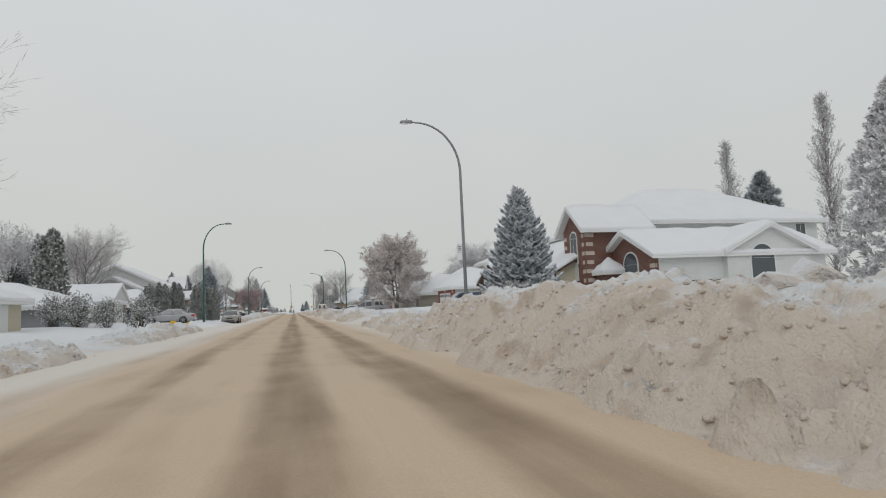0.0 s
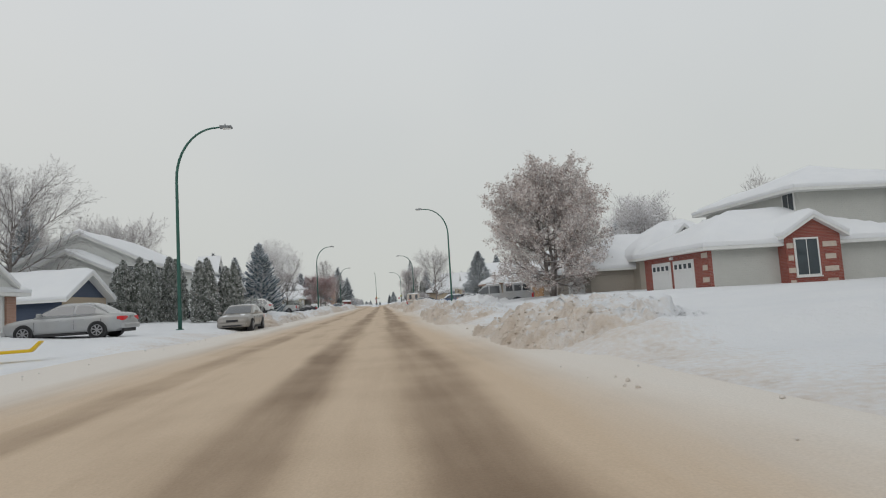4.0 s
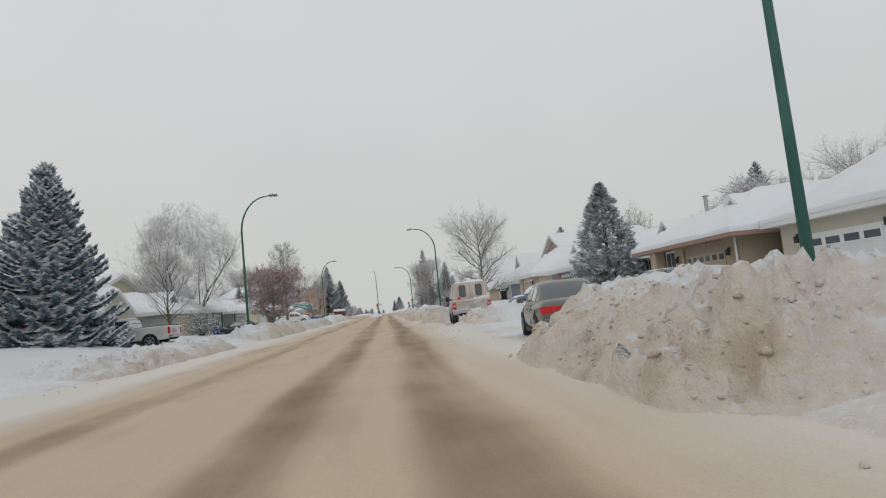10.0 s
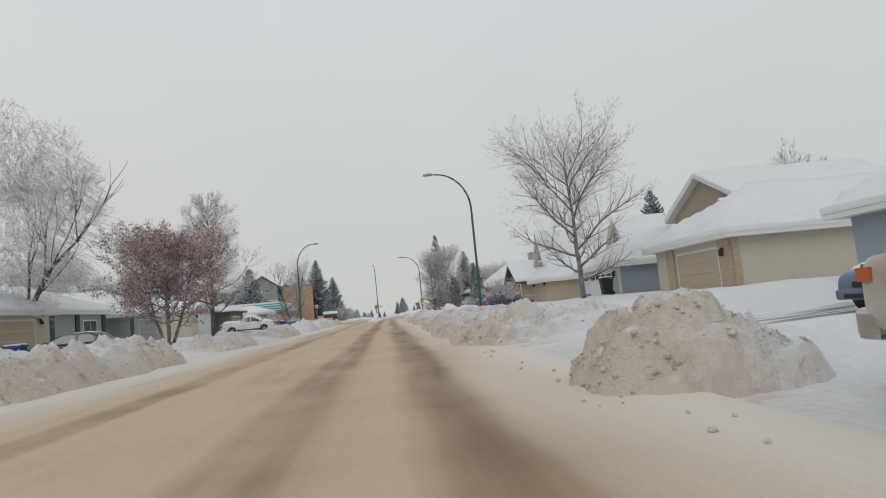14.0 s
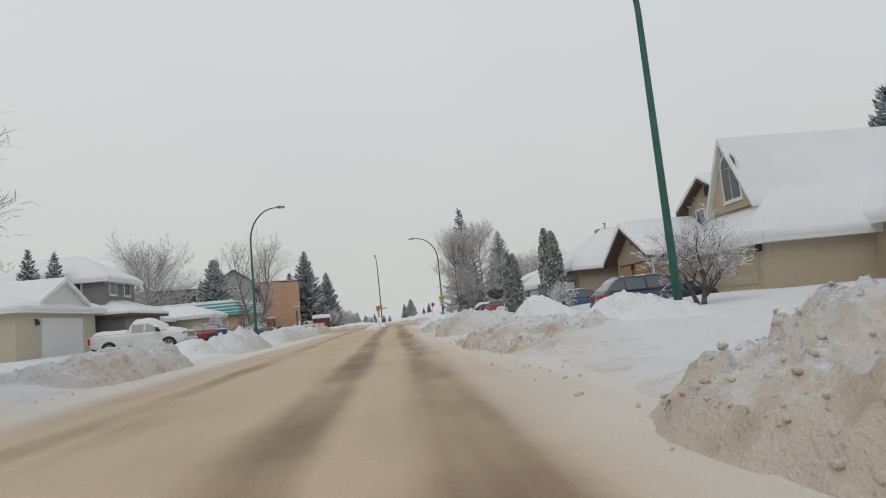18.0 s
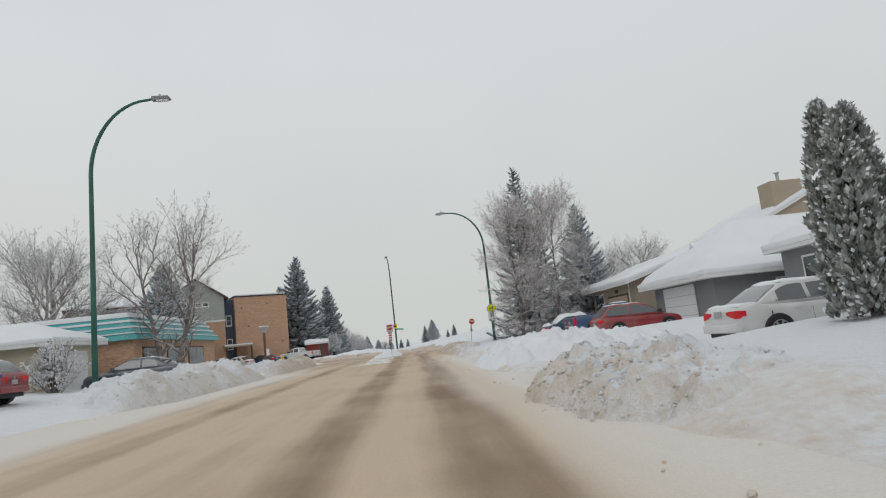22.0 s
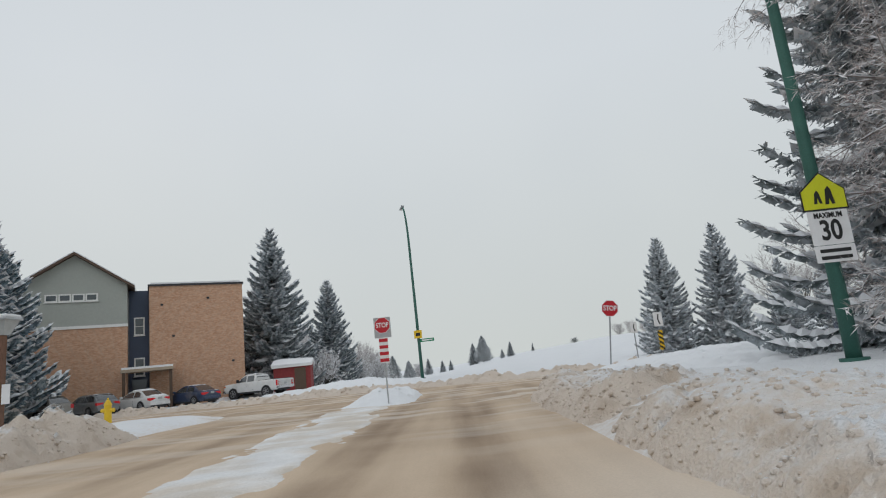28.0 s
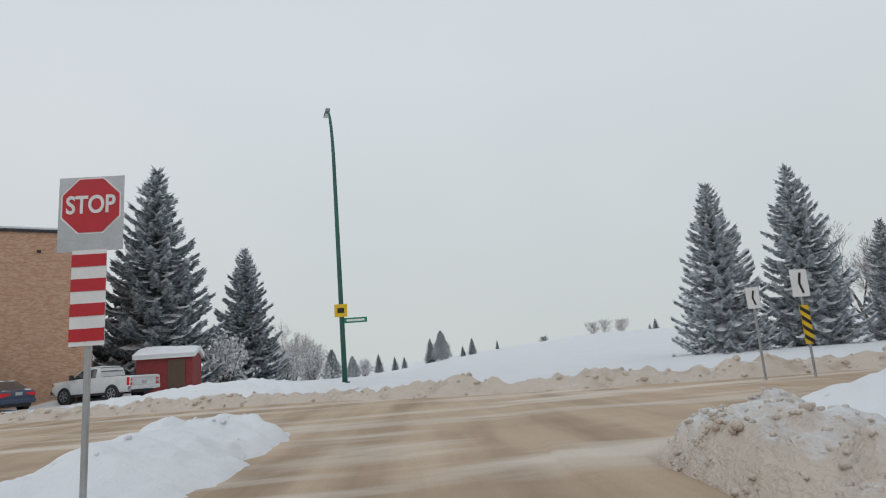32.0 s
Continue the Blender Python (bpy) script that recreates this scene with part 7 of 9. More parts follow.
h.pipe(27.2, 213.9, 8.4, 9.2, 0.1)

# -- left-hand side --
h = House("house", "beige garage house under deep snow", -20, 36)
h.block(-27, -14.4, 31, 38.6, 2.5, 1.5, "hip", STUCCO_CREAM)
h.door("+x", -14.4, 32.5, 36.8, 0.3, 2.2)
h = House("house", "two-storey grey house set far back", -24, 42)
h.block(-30, -21, 38, 46, 5.2, 1.5, "hip", SID_PALE).win("+x", -21, 39, 40.5, 3.6, 4.8).win("-y", 38, -25, -23.5, 3.6, 4.8)
h = House("house", "grey bungalow with a low snow-covered roof", -21, 50)
h.block(-27.5, -15.5, 47.0, 54.2, 2.35, 1.5, "hip", (SID_GREY, SID_GREY, SID_GREY, SID_GREY))
h.win("+x", -15.5, 49, 50, 1.0, 2.0).win("+x", -15.5, 51, 52, 1.0, 2.0).box("corner_board", "+x", -15.5, 47.0, 47.6, 0.0, 2.3, SID_NAVY)
h = House("house", "white garage house with rose brick piers", -21, 63)
h.block(-28, -15.8, 60.2, 67.0, 2.85, 1.4, "hip", (SID_WHITE, SID_WHITE, SID_WHITE, SID_WHITE))
h.door("+x", -15.8, 62.7, 65.9, 0.4, 2.35).box("brick_pier", "+x", -15.8, 61.8, 62.5, 0.0, 2.75, BRICK_PINK, 0, 0.1).box("brick_pier", "+x", -15.8, 66.2, 66.95, 0.0, 2.75, BRICK_PINK, 0, 0.1)
h.gablet("+x", -15.3, 63.8, 2.95, 5.0, 1.35, 5.0, SID_WHITE)
h = House("house", "navy and tan garage with a gabled snow roof", -21, 76)
h.block(-27, -16.8, 73.4, 79.1, 2.7, 1.45, "x", (SID_NAVY, SID_NAVY, SID_NAVY, SID_NAVY))
h.box("front_wall", "+x", -16.8, 73.4, 79.1, 0.0, 2.6, STUCCO_TAN, 0, 0.04).win("+x", -16.76, 74.4, 75.6, 1.0, 2.0).win("+x", -16.76, 76.8, 78.0, 1.0, 2.0)
h = House("house", "white two-storey house with stepped gables", -21, 90)
h.block(-27.0, -16.3, 86.0, 97, 5.5, 2.6, "y", SID_WHITE)
h.block(-26.6, -15.9, 83.3, 86.0, 3.75, 2.6, "y", SID_WHITE)
h.win("+x", -16.3, 87.2, 89.0, 4.0, 5.2).win("+x", -16.3, 91, 92.6, 4.0, 5.2).win("-y", 86, -18.2, -17.0, 4.6, 5.3)
h.pipe(-22, 88, 7.4, 8.6)
h = House("house", "orange brick house with dormers under snow", -21, 105)
h.block(-27, -14.9, 100.5, 110.0, 4.0, 2.5, "hip", BRICK_PINK, z0=0.5)
h.block(-24, -19.0, 98.2, 101.2, 5.2, 1.6, "y", STUCCO_TAN, z0=0.5).win("-y", 98.2, -22.2, -21.0, 3.6, 5.2, arch=True)
h.gablet("+x", -16.3, 108.0, 6.0, 2.4, 1.5, 2.6, SID_WHITE).win("+x", -16.5, 107.5, 108.4, 5.7, 6.6)
h = House("house", "grey house with a tan gabled garage front", -21, 116)
h.block(-28, -16.5, 112.8, 119.3, 4.0, 1.35, "x", (STUCCO_SAGE, SID_PALE, STUCCO_SAGE, STUCCO_SAGE), z0=0.5)
h.door("+x", -16.5, 114.2, 117.8, 1.2, 3.2).box("soffit_band", "+x", -16.5, 112.8, 119.3, 3.75, 4.0, TRIM)
h.block(-34, -26, 116, 128, 5.2, 1.9, "y", SID_PALE).pipe(-29, 120, 6, 8)
h = House("house", "cream two-storey house with snow-filled gables", -24, 136)
h.block(-31, -20, 131, 140.5, 5.4, 2.2, "hip", STUCCO_CREAM).block(-21, -17.5, 133, 138, 3.2, 1.4, "x", STUCCO_CREAM)
h.win("+x", -20, 134, 136, 3.8, 5.0).gablet("+x", -20.6, 138, 5.2, 3.4, 1.4, 3, STUCCO_GREY)
h = House("house", "sage bungalow with a snow-topped gablet", -21, 147)
h.block(-28, -16.2, 142.8, 150.0, 3.15, 1.7, "hip", STUCCO_SAGE)
h.gablet("+x", -17.0, 147.4, 3.5, 3.6, 1.2, 3.5, STUCCO_GREY).door("+x", -16.2, 145.4, 148.6, 0.5, 2.5, material=DOOR_TAN).box("brick_pier", "+x", -16.2, 142.9, 143.7, 0, 3.0, BRICK_BROWN, 0, 0.08)
h.block(-30, -22.5, 143, 155, 5.3, 1.7, "x", STUCCO_CREAM).win("+x", -22.5, 148, 149.6, 4.0, 5.2)
h = House("house", "cream garage house with a tan door", -22, 155)
h.block(-28, -17.0, 151.2, 158, 3.3, 1.6, "hip", STUCCO_CREAM).door("+x", -17.0, 152.8, 156.4, 0.5, 2.6, material=DOOR_TAN).lamp("+x", -17.0, 152.2, 2.4).lamp("+x", -17.0, 157.0, 2.4)
h = House("house", "sage house with dark green corner posts", -22, 164)
h.block(-28.5, -17.8, 159.6, 167.0, 3.4, 1.6, "hip", STUCCO_SAGE)
for u in (159.7, 162.8, 166.5):
    h.box("corner_board", "+x", -17.8, u - 0.25, u + 0.25, 0.0, 3.3, GREEN_DARK, 0, 0.08)
h.win("+x", -17.8, 163.6, 165.4, 1.3, 2.6)
h = House("house", "grey-green garage house with a grey door", -22, 172)
h.block(-28, -16.8, 168.6, 175.2, 3.2, 1.7, "hip", STUCCO_SAGE).door("+x", -16.8, 170.4, 173.8, 0.5, 2.5, material=DOOR_GREY, frame=TRIM).box("corner_board", "+x", -16.8, 168.7, 169.2, 0, 3.1, GREEN_DARK, 0, 0.08)
h = House("house", "cream garage house with a white gable", -22, 188)
h.block(-28, -17.0, 183.6, 192.2, 3.6, 1.5, "hip", STUCCO_CREAM).door("+x", -17.0, 186, 190.4, 0.6, 2.9).lamp("+x", -17.0, 185.4, 2.6)
h.gablet("+x", -16.6, 188.0, 3.8, 5.2, 1.35, 5, SID_WHITE)
h = House("house", "taupe two-storey house with stacked hip roofs", -21, 196)
h.block(-27, -15.4, 193.0, 199.2, 3.35, 1.2, "hip", SID_TAUPE, trim=TRIM_BROWN)
h.block(-25, -17.0, 193.6, 198.6, 6.0, 1.5, "hip", SID_TAUPE, trim=TRIM)
h.win("+x", -17.0, 194.4, 195.4, 4.7, 5.6, mull=0).win("+x", -17.0, 196.8, 197.7, 4.7, 5.6, mull=0).win("-y", 193.6, -19.6, -18.5, 4.7, 5.6).door("+x", -15.4, 194.2, 197.6, 0.4, 2.5, material=DOOR_GREY)
h = House("house", "low grey house under a flat snow-covered roof", -22, 204)
h.block(-29, -17.2, 200.6, 206.2, 3.0, 1.0, "hip", STUCCO_TAN)
h = House("garage", "small cream garage with a white door", -19, 209, category="garage")
h.block(-24, -14.0, 207.4, 211.4, 3.1, 0.7, "hip", STUCCO_CREAM).door("+x", -14.0, 208.2, 210.6, 0.3, 2.4)

# flat-roofed shop with a teal metal skirt
h = House("shop", "low tan shop with a teal metal mansard skirt", -22, 221, category="shop", base=0.1)
walls(h.t, -9.5, 9.0, -7.2, 7.2, -0.2, 3.0, (STUCCO_TAN, BRICK_TAN, BRICK_TAN, STUCCO_TAN))
s = Shape()
s.v = [(-9.9, -7.6, 2.9), (9.4, -7.6, 2.9), (9.4, 7.6, 2.9), (-9.9, 7.6, 2.9), (-9.0, -6.7, 4.3), (8.5, -6.7, 4.3), (8.5, 6.7, 4.3), (-9.0, 6.7, 4.3)]
s.f = [(3, 2, 1, 0), (4, 5, 6, 7), (0, 1, 5, 4), (1, 2, 6, 5), (2, 3, 7, 6), (3, 0, 4, 7)]
part("mansard", s, TEAL, h.t, "teal ribbed metal skirt")
for k, z in enumerate((3.25, 3.6, 3.95, 4.25)):
    d = (z - 2.9) / 1.4 * 0.9
    x0, x1, y0, y1 = -9.9 + d - 0.05, 9.4 - d + 0.05, -7.6 + d - 0.05, 7.6 - d + 0.05
    part("snow_ledge", Shape().box(x0, x1, y0, y0 + 0.16, z, z + 0.07 + 0.03 * k), SNOW, h.t)
    part("snow_ledge", Shape().box(x1 - 0.16, x1, y0 + 0.17, y1, z, z + 0.07 + 0.03 * k), SNOW, h.t)
part("roof_snow", Shape().box(-8.9, 8.4, -6.6, 6.6, 4.3, 4.55), SNOW, h.t)
for a, b in ((-6, -3.4), (-2.4, 0.4), (1.4, 4.4)):
    h.win("+x", -13.0, 221 + a, 221 + b, 0.9, 2.5, mull=1, frame=TRIM_BROWN)
for a in (-5.5, -1.5, 2.5, 6):
    h.box("pilaster", "-y", 213.8, -22 + a, -22 + a + 0.25, 0.0, 2.9, TRIM_BROWN, 0, 0.08)
part("bench_wall", Shape().box(3.6, 8.6, -8.8, -8.5, 0, 1.0), BRICK_BROWN, h.t, "low brown boundary wall")

# brick apartment building, turned towards the cross street
h = House("apartment_building", "three-storey orange brick apartment building with a grey gable", -13.7, 262.8, 0.1, "apartment building", rz=27.0)
t = h.t
t.matrix_basis = t.matrix_basis @ Matrix.Diagonal((1, 1, 1.045, 1))
walls(t, -7.0, 0, 0, 20, -0.3, 9.1, BRICK_TAN)
part("parapet", Shape().box(-7.1, 0.1, -0.1, 20, 9.1, 9.25), DARK, t)
part("roof_snow", Shape().box(-6.9, -0.1, 0.1, 19.9, 9.25, 9.4), SNOW, t)
walls(t, -8.5, -7.0, 0.8, 18, -0.3, 8.9, STUCCO_GREY)
# dark panel over the full height of the recess
part("recess_panel", Shape().box(-8.4, -7.05, 0.74, 0.8, 0, 8.9), SID_NAVY, t, "dark panel set in the recess")
window(t, "-y", 0.74, -8.0, -7.4, 5.6, 6.8, mull=0, rails=1)
window(t, "-y", 0.74, -8.0, -7.4, 2.6, 3.8, mull=0, rails=1)
walls(t, -15.4, -8.5, -1.0, 18, -0.3, 6.2, BRICK_TAN)
walls(t, -15.4, -8.5, -1.0, 18, 6.2, 9.3, STUCCO_SAGE, "y", 2.2)
slab_roof(t, -15.4, -8.5, -1.0, 18, 9.3, 2.2, "y", ov=0.5, trim=TRIM_BROWN, snow=0.15, seed=4)
part("band", Shape().box(-15.45, -8.45, -1.06, -1.0, 6.1, 6.3), TRIM, t)
for k in range(4):
    window(t, "-y", -1.0, -13.7 + k * 0.85, -13.05 + k * 0.85, 8.1, 8.5, mull=0)
walls(t, -26, -15.4, 1.0, 16, -0.3, 8.9, (SID_TAUPE, SID_TAUPE, SID_TAUPE, SID_TAUPE), "x", 1.6)
slab_roof(t, -26, -15.9, 1.0, 16, 8.9, 1.6, "hip", ov=0.5, trim=TRIM_BROWN, snow=0.3, seed=2)
for z in (1.0, 3.7, 6.4):
    for u in (-25, -22, -19.2):
        window(t, "-y", 1.0, u, u + 1.5, z, z + 1.3)
    part("balcony", Shape().box(-23.4, -20.6, 0.0, 1.0, z - 0.5, z - 0.35), TRIM_BROWN, t)
part("canopy", Shape().box(-8.9, -5.4, -2.4, 0.0, 2.75, 2.95), STUCCO_TAN, t, "flat entrance canopy")
part("canopy_snow", Shape().box(-8.85, -5.45, -2.35, 0.0, 2.95, 3.1), SNOW, t)
for x in (-8.7, -5.6):
    part("canopy_post", Shape().box(x - 0.1, x + 0.1, -2.3, -2.1, -0.2, 2.75), TRIM_BROWN, t)
part("entrance_door", Shape().box(-8.2, -7.2, 0.68, 0.76, 0, 2.3), GLASS, t)
for x, z in ((-2.8, 8.0), (-6.2, 7.6), (-1.0, 3.0), (-5.4, 5.2)):
    part("wall_vent", Shape().box(x, x + 0.2, -0.05, 0, z, z + 0.15), DARK, t)

shed = thing("shed", -10.2, 264.6, ground_z(-10.2, 264.6), "small red wooden shed with snow on its roof", "shed", rz=8)
walls(shed, -1.5, 1.5, -1.2, 1.2, -0.2, 2.1, mat("shed_red", (0.22, 0.035, 0.035), 0.8, var=0.2), "x", 0.35)
slab_roof(shed, -1.5, 1.5, -1.2, 1.2, 2.1, 0.35, "x", ov=0.15, trim=TRIM, snow=0.2, seed=9)
part("shed_door", Shape().box(0.2, 1.1, -1.24, -1.2, 0, 1.8), TRIM_BROWN, shed)

# ---- trees and shrubs ----
NEEDLE_BLUE = mat("blue_spruce_needles", (0.21, 0.255, 0.265), 0.85, var=0.35, island=0.8, color2=(0.60, 0.63, 0.66), mix2=(0.38, 0.58))
blue_spruce = spruce("spruce_tree", 8.0, 3.1, 3, 1.0, "frosted blue spruce with drooping branches", NEEDLE_BLUE, dens=1.5)
dark_spruce = spruce("spruce_tree", 10.0, 3.25, 8, 0.8, "tall dark green spruce dusted with snow")
NEEDLE_DEEP = mat("deep_spruce_needles", (0.11, 0.16, 0.185), 0.85, var=0.35, island=0.8, color2=(0.40, 0.47, 0.53), mix2=(0.42, 0.64))
NEEDLE_FROST = mat("frosted_spruce_needles", (0.27, 0.305, 0.315), 0.85, var=0.4, island=0.9, color2=(0.64, 0.67, 0.70), mix2=(0.38, 0.58))
frosted_spruce = spruce("spruce_tree", 10.0, 3.1, 18, 0.9, "tall spruce pale with hoar frost", NEEDLE_FROST, dens=0.85)
snowy_spruce = spruce("spruce_tree", 10.0, 3.9, 14, 1.0, "wide spruce heavily laden with snow", NEEDLE_DEEP, dens=1.3)
near_spruce = spruce("spruce_tree", 13.6, 3.45, 29, 0.65, "tall spruce with heavy drooping boughs by the lamp post", dens=0.75, fine=True)
slim_spruce = spruce("spruce_tree", 12.0, 2.9, 21, 0.35, "slender dark spruce with light frost", dens=0.9)
# needles in frost white throughout: haze is put into the colour with the frost
great_pine = pine("pine_tree", 20.0, 6.2, 57, "great pine pale with hoar frost and painted haze", FROST_WHITE, 2.1)
frost_pine = pine("pine_tree", 7.6, 2.75, 51, "dense frosted pine with rounded clumps of needles", NEEDLE_BLUE)
cedar_slim = column_cedar("cedar_tree", 5.0, 0.85, 8, "three-topped narrow cedar flecked with snow", tops=3)
cedar_three = column_cedar("cedar_tree", 5.0, 1.1, 6, "several-topped columnar cedar speckled with snow", tops=4)
brown_tree = branch_tree("leafy_tree", 10.4, 5, "broad tree still holding frosted brown leaves", stems=((0.0, 0.0), (0.14, 0.08), (-0.13, 0.1)), limbs=16, reach=4.6, low=0.13, elev=(-12, 56), trunk=0.2, dens=(4, 3.6, 2.5), leaf=LEAF_BROWN, leaf_n=24, leaf_size=0.145, frost=4, group="leafy trees", belly=0.70, crown=4.5, droop=0.3)
bare_one = leafless_tree("bare_tree", 12.0, 9, "tall bare deciduous tree with frosted twigs", spread=0.72, up=0.35, levels=4, leader=(7.5, 30, 0.18, 0.8), trunk=0.17)
bare_round = branch_tree("bare_tree", 11.0, 9, "broad bare tree with spreading snow-lined branches", limbs=24, reach=4.3, low=0.12, elev=(14, 60), trunk=0.2, dens=(9, 4.2, 2.8), up=0.03, frost=5, crown=4.2, belly=0.6)
bare_two = branch_tree("bare_tree", 12.0, 23, "large bare tree with a rounded frosted crown", stems=((0.0, 0.0), (0.25, 0.1), (-0.25, -0.05)), limbs=12, reach=5.2, low=0.10, elev=(20, 64), trunk=0.26, dens=(7, 3.4, 2.2), width=0.013, frost=4, crown=5.4, bark=BARK_PALE_SNOW)
bare_far = leafless_tree("bare_tree", 12.0, 25, "distant bare tree pale with frost", spread=0.7, up=0.4, levels=5, stems=3, first=0.2, trunk=0.14, min_rad=0.012)
birch_far = leafless_tree("birch_tree", 12.0, 35, "distant frosted birch with pale twigs", spread=0.55, up=0.45, levels=4, stems=3, first=0.24, frost=12, trunk=0.12, hang=0.4, frost_w=0.03, min_rad=0.012)
TWIG_RUST = mat("rusty_twigs", (0.46, 0.385, 0.36), 0.9, var=0.3, island=0.6, color2=(0.70, 0.67, 0.665), mix2=(0.45, 0.65))
frost_birch = branch_tree("birch_tree", 12.0, 37, "weeping birch thick with brownish hoar frost", stems=((-0.03, 0.0), (0.12, 0.06)), limbs=20, reach=3.6, low=0.06, elev=(-4, 66), trunk=0.17, dens=(11, 4.4, 2.8), up=-0.012, width=0.0075, frost=13, twig=TWIG_RUST, group="birch trees", belly=0.62, crown=3.2, droop=0.25)
big_birch = leafless_tree("birch_tree", 14.7, 43, "tall spreading birch white with hoar frost", spread=0.7, up=0.3, levels=6, stems=2, first=0.36, frost=4, trunk=0.14, hang=0.3, frost_w=0.02, env=(0, 0, 8.2, 4.8, 6.4, 3200))
poplar = leafless_tree("poplar_tree", 12.0, 41, "narrow upright poplar without leaves", spread=0.28, up=0.9, levels=5, stems=3, first=0.3, trunk=0.1)
tall_poplar = branch_tree("poplar_tree", 12.0, 61, "narrow upright poplar with steep bare branches", limbs=60, reach=0.8, low=0.04, elev=(68, 80), trunk=0.09, dens=(6, 3.4, 2.6), up=0.12, width=0.011, frost=4, crown=0.98, belly=0.7, bark=BARK_PALE_SNOW)
twin_tree = branch_tree("bare_tree", 10.0, 12, "twin-stemmed bare tree with thin ascending branches", stems=((-0.20, 0.02), (0.22, -0.04)), limbs=15, reach=2.5, low=0.14, elev=(40, 72), trunk=0.14, dens=(8, 3.6, 2.4), width=0.007, frost=2, crown=3.5)
berry_tree = branch_tree("berry_tree", 7.0, 17, "many-stemmed tree thick with frosted red berries", stems=((0.0, 0.05), (0.3, 0.1), (-0.3, 0.05), (0.1, -0.3)), limbs=10, reach=3.2, low=0.24, elev=(18, 60), trunk=0.12, dens=(4, 4.0, 2.5), leaf=LEAF_RED, leaf_n=13, leaf_size=0.13, frost=3, group="berry trees", belly=0.7, crown=3.7)
crab_tree = leafless_tree("crabapple_tree", 3.6, 19, "small crabapple with snow on every twig", spread=0.9, up=0.15, levels=4, stems=3, first=0.26, leaf=LEAF_RED, leaf_n=2, leaf_size=0.12, frost=4, trunk=0.2, group="berry trees")
cone_tree = leafless_tree("linden_tree", 10.4, 27, "upright bare linden with fine frosted branches", spread=0.6, up=0.3, levels=3, leader=(3.7, 48, 0.17, 0.5), frost=3, trunk=0.17)
big_bush = shrub("bush", 1.35, 2.0, 11, "large evergreen bush with snow on its sprays")
low_shrub = shrub("shrub", 1.3, 1.5, 2, "twiggy shrub bent under fresh snow")
frost_shrub = shrub("shrub", 1.2, 1.9, 7, "pale frosted shrub with upright stems", FROST_WHITE)

# right verge and gardens
put(blue_spruce, 13.8, 32.1, 0.91)
put(low_shrub, 12.2, 29.3, 0.95, 40, label="snow-capped shrub beside the blue spruce")
put(low_shrub, 14.2, 29.7, 0.9, 200, label="wide twiggy shrub at the foot of the blue spruce")
put(low_shrub, 12.9, 35.6, 0.75, 110, label="small snowy shrub near the driveway")
put(brown_tree, 14.2, 77.0, 1.0)
put(frost_pine, 17.8, 128.4, 1.0, 30)
put(bare_round, 13.2, 152.2, 1.0, 20)
put(crab_tree, 11.5, 166.6, 0.85)
put(frost_shrub, 10.4, 176.8, 0.65, label="frosted shrub on the snowy lawn")
put(cedar_slim, 10.5, 187.8, 0.79, 15, label="three-topped cedar beside a driveway")
put(cedar_slim, 13.15, 187.3, 1.0, 70, label="tall three-topped cedar speckled with snow")
put(near_spruce, 12.4, 224.4, 1.0, 0)
put(frosted_spruce, 17.3, 225.5, 1.02, 80)
put(frost_birch, 10.9, 220.7, 0.93, 0)
put(frost_birch, 14.0, 221.6, 0.98, 140)
put(bare_two, 25.2, 243.4, 0.85, 60, label="frosted round-crowned tree by the corner fence")
put(frosted_spruce, 18.5, 255.3, 0.82, 0)
put(frosted_spruce, 22.5, 255.0, 0.88, 40)
put(frosted_spruce, 26.5, 254.8, 0.58, 90)
put(frosted_spruce, 30.0, 254.8, 0.66, 150)
# behind the right houses
for x, y, s, p, a in ((61.3, 70, 1.87, tall_poplar, 200), (57.6, 60, 2.0, frost_pine, 10), (59.0, 52, 1.88, tall_poplar, 40), (56.5, 42, 1.0, great_pine, 70), (43, 92, 1.0, bare_far, 30), (34, 103, 0.95, birch_far, 60),
                      (58.1, 169.5, 1.65, dark_spruce, 0), (44, 150, 0.9, birch_far, 150), (46.2, 137, 1.12, bare_round, 20), (48, 147, 0.9, bare_far, 90), (36, 166, 1.0, bare_far, 250), (31.2, 180, 1.07, dark_spruce, 100), (26.1, 234.5, 0.82, bare_round, 10),
                      (31, 262, 0.65, bare_far, 0)):
    put(p, x, y, s, a)

# left verge and gardens
put(bare_one, -11.5, 17.0, 0.8, 40, label="bare tree with long frosted branches by the road")
put(cedar_slim, -18.15, 53.8, 1.6, 0, label="tall narrow cedar behind a snowy lawn")
for x, y, sc, a in ((-9.6, 45.4, 1.05, 0), (-11.6, 45.0, 0.95, 70), (-13.3, 44.6, 1.1, 150), (-15.0, 44.8, 1.0, 220)):
    put(big_bush, x, y, sc, a)
put(big_bush, -12.6, 98.6, 1.1, 40, label="tall dark evergreen bush laden with snow")
put(big_bush, -14.2, 98.2, 1.0, 140, label="dark evergreen bush beside a driveway")
put(birch_far, -31.0, 78.0, 0.95, 20)
put(birch_far, -36.0, 84.0, 1.1, 120)
put(bare_round, -23.5, 80.0, 1.13, 220)
put(slim_spruce, -30.7, 80.0, 0.86, 30)
put(slim_spruce, -28.9, 80.5, 0.88, 150)
for x, y, s, p, a in ((-9.3, 82.5, 0.9, cedar_three, 0), (-10.9, 81.4, 0.95, cedar_three, 80), (-13.7, 83.3, 1.0, cedar_three, 160), (-15.2, 82.0, 0.97, cedar_three, 230), (-16.6, 81.7, 0.93, cedar_three, 300)):
    put(p, x, y, s, a, label="tall many-topped cedar in a hedge row")
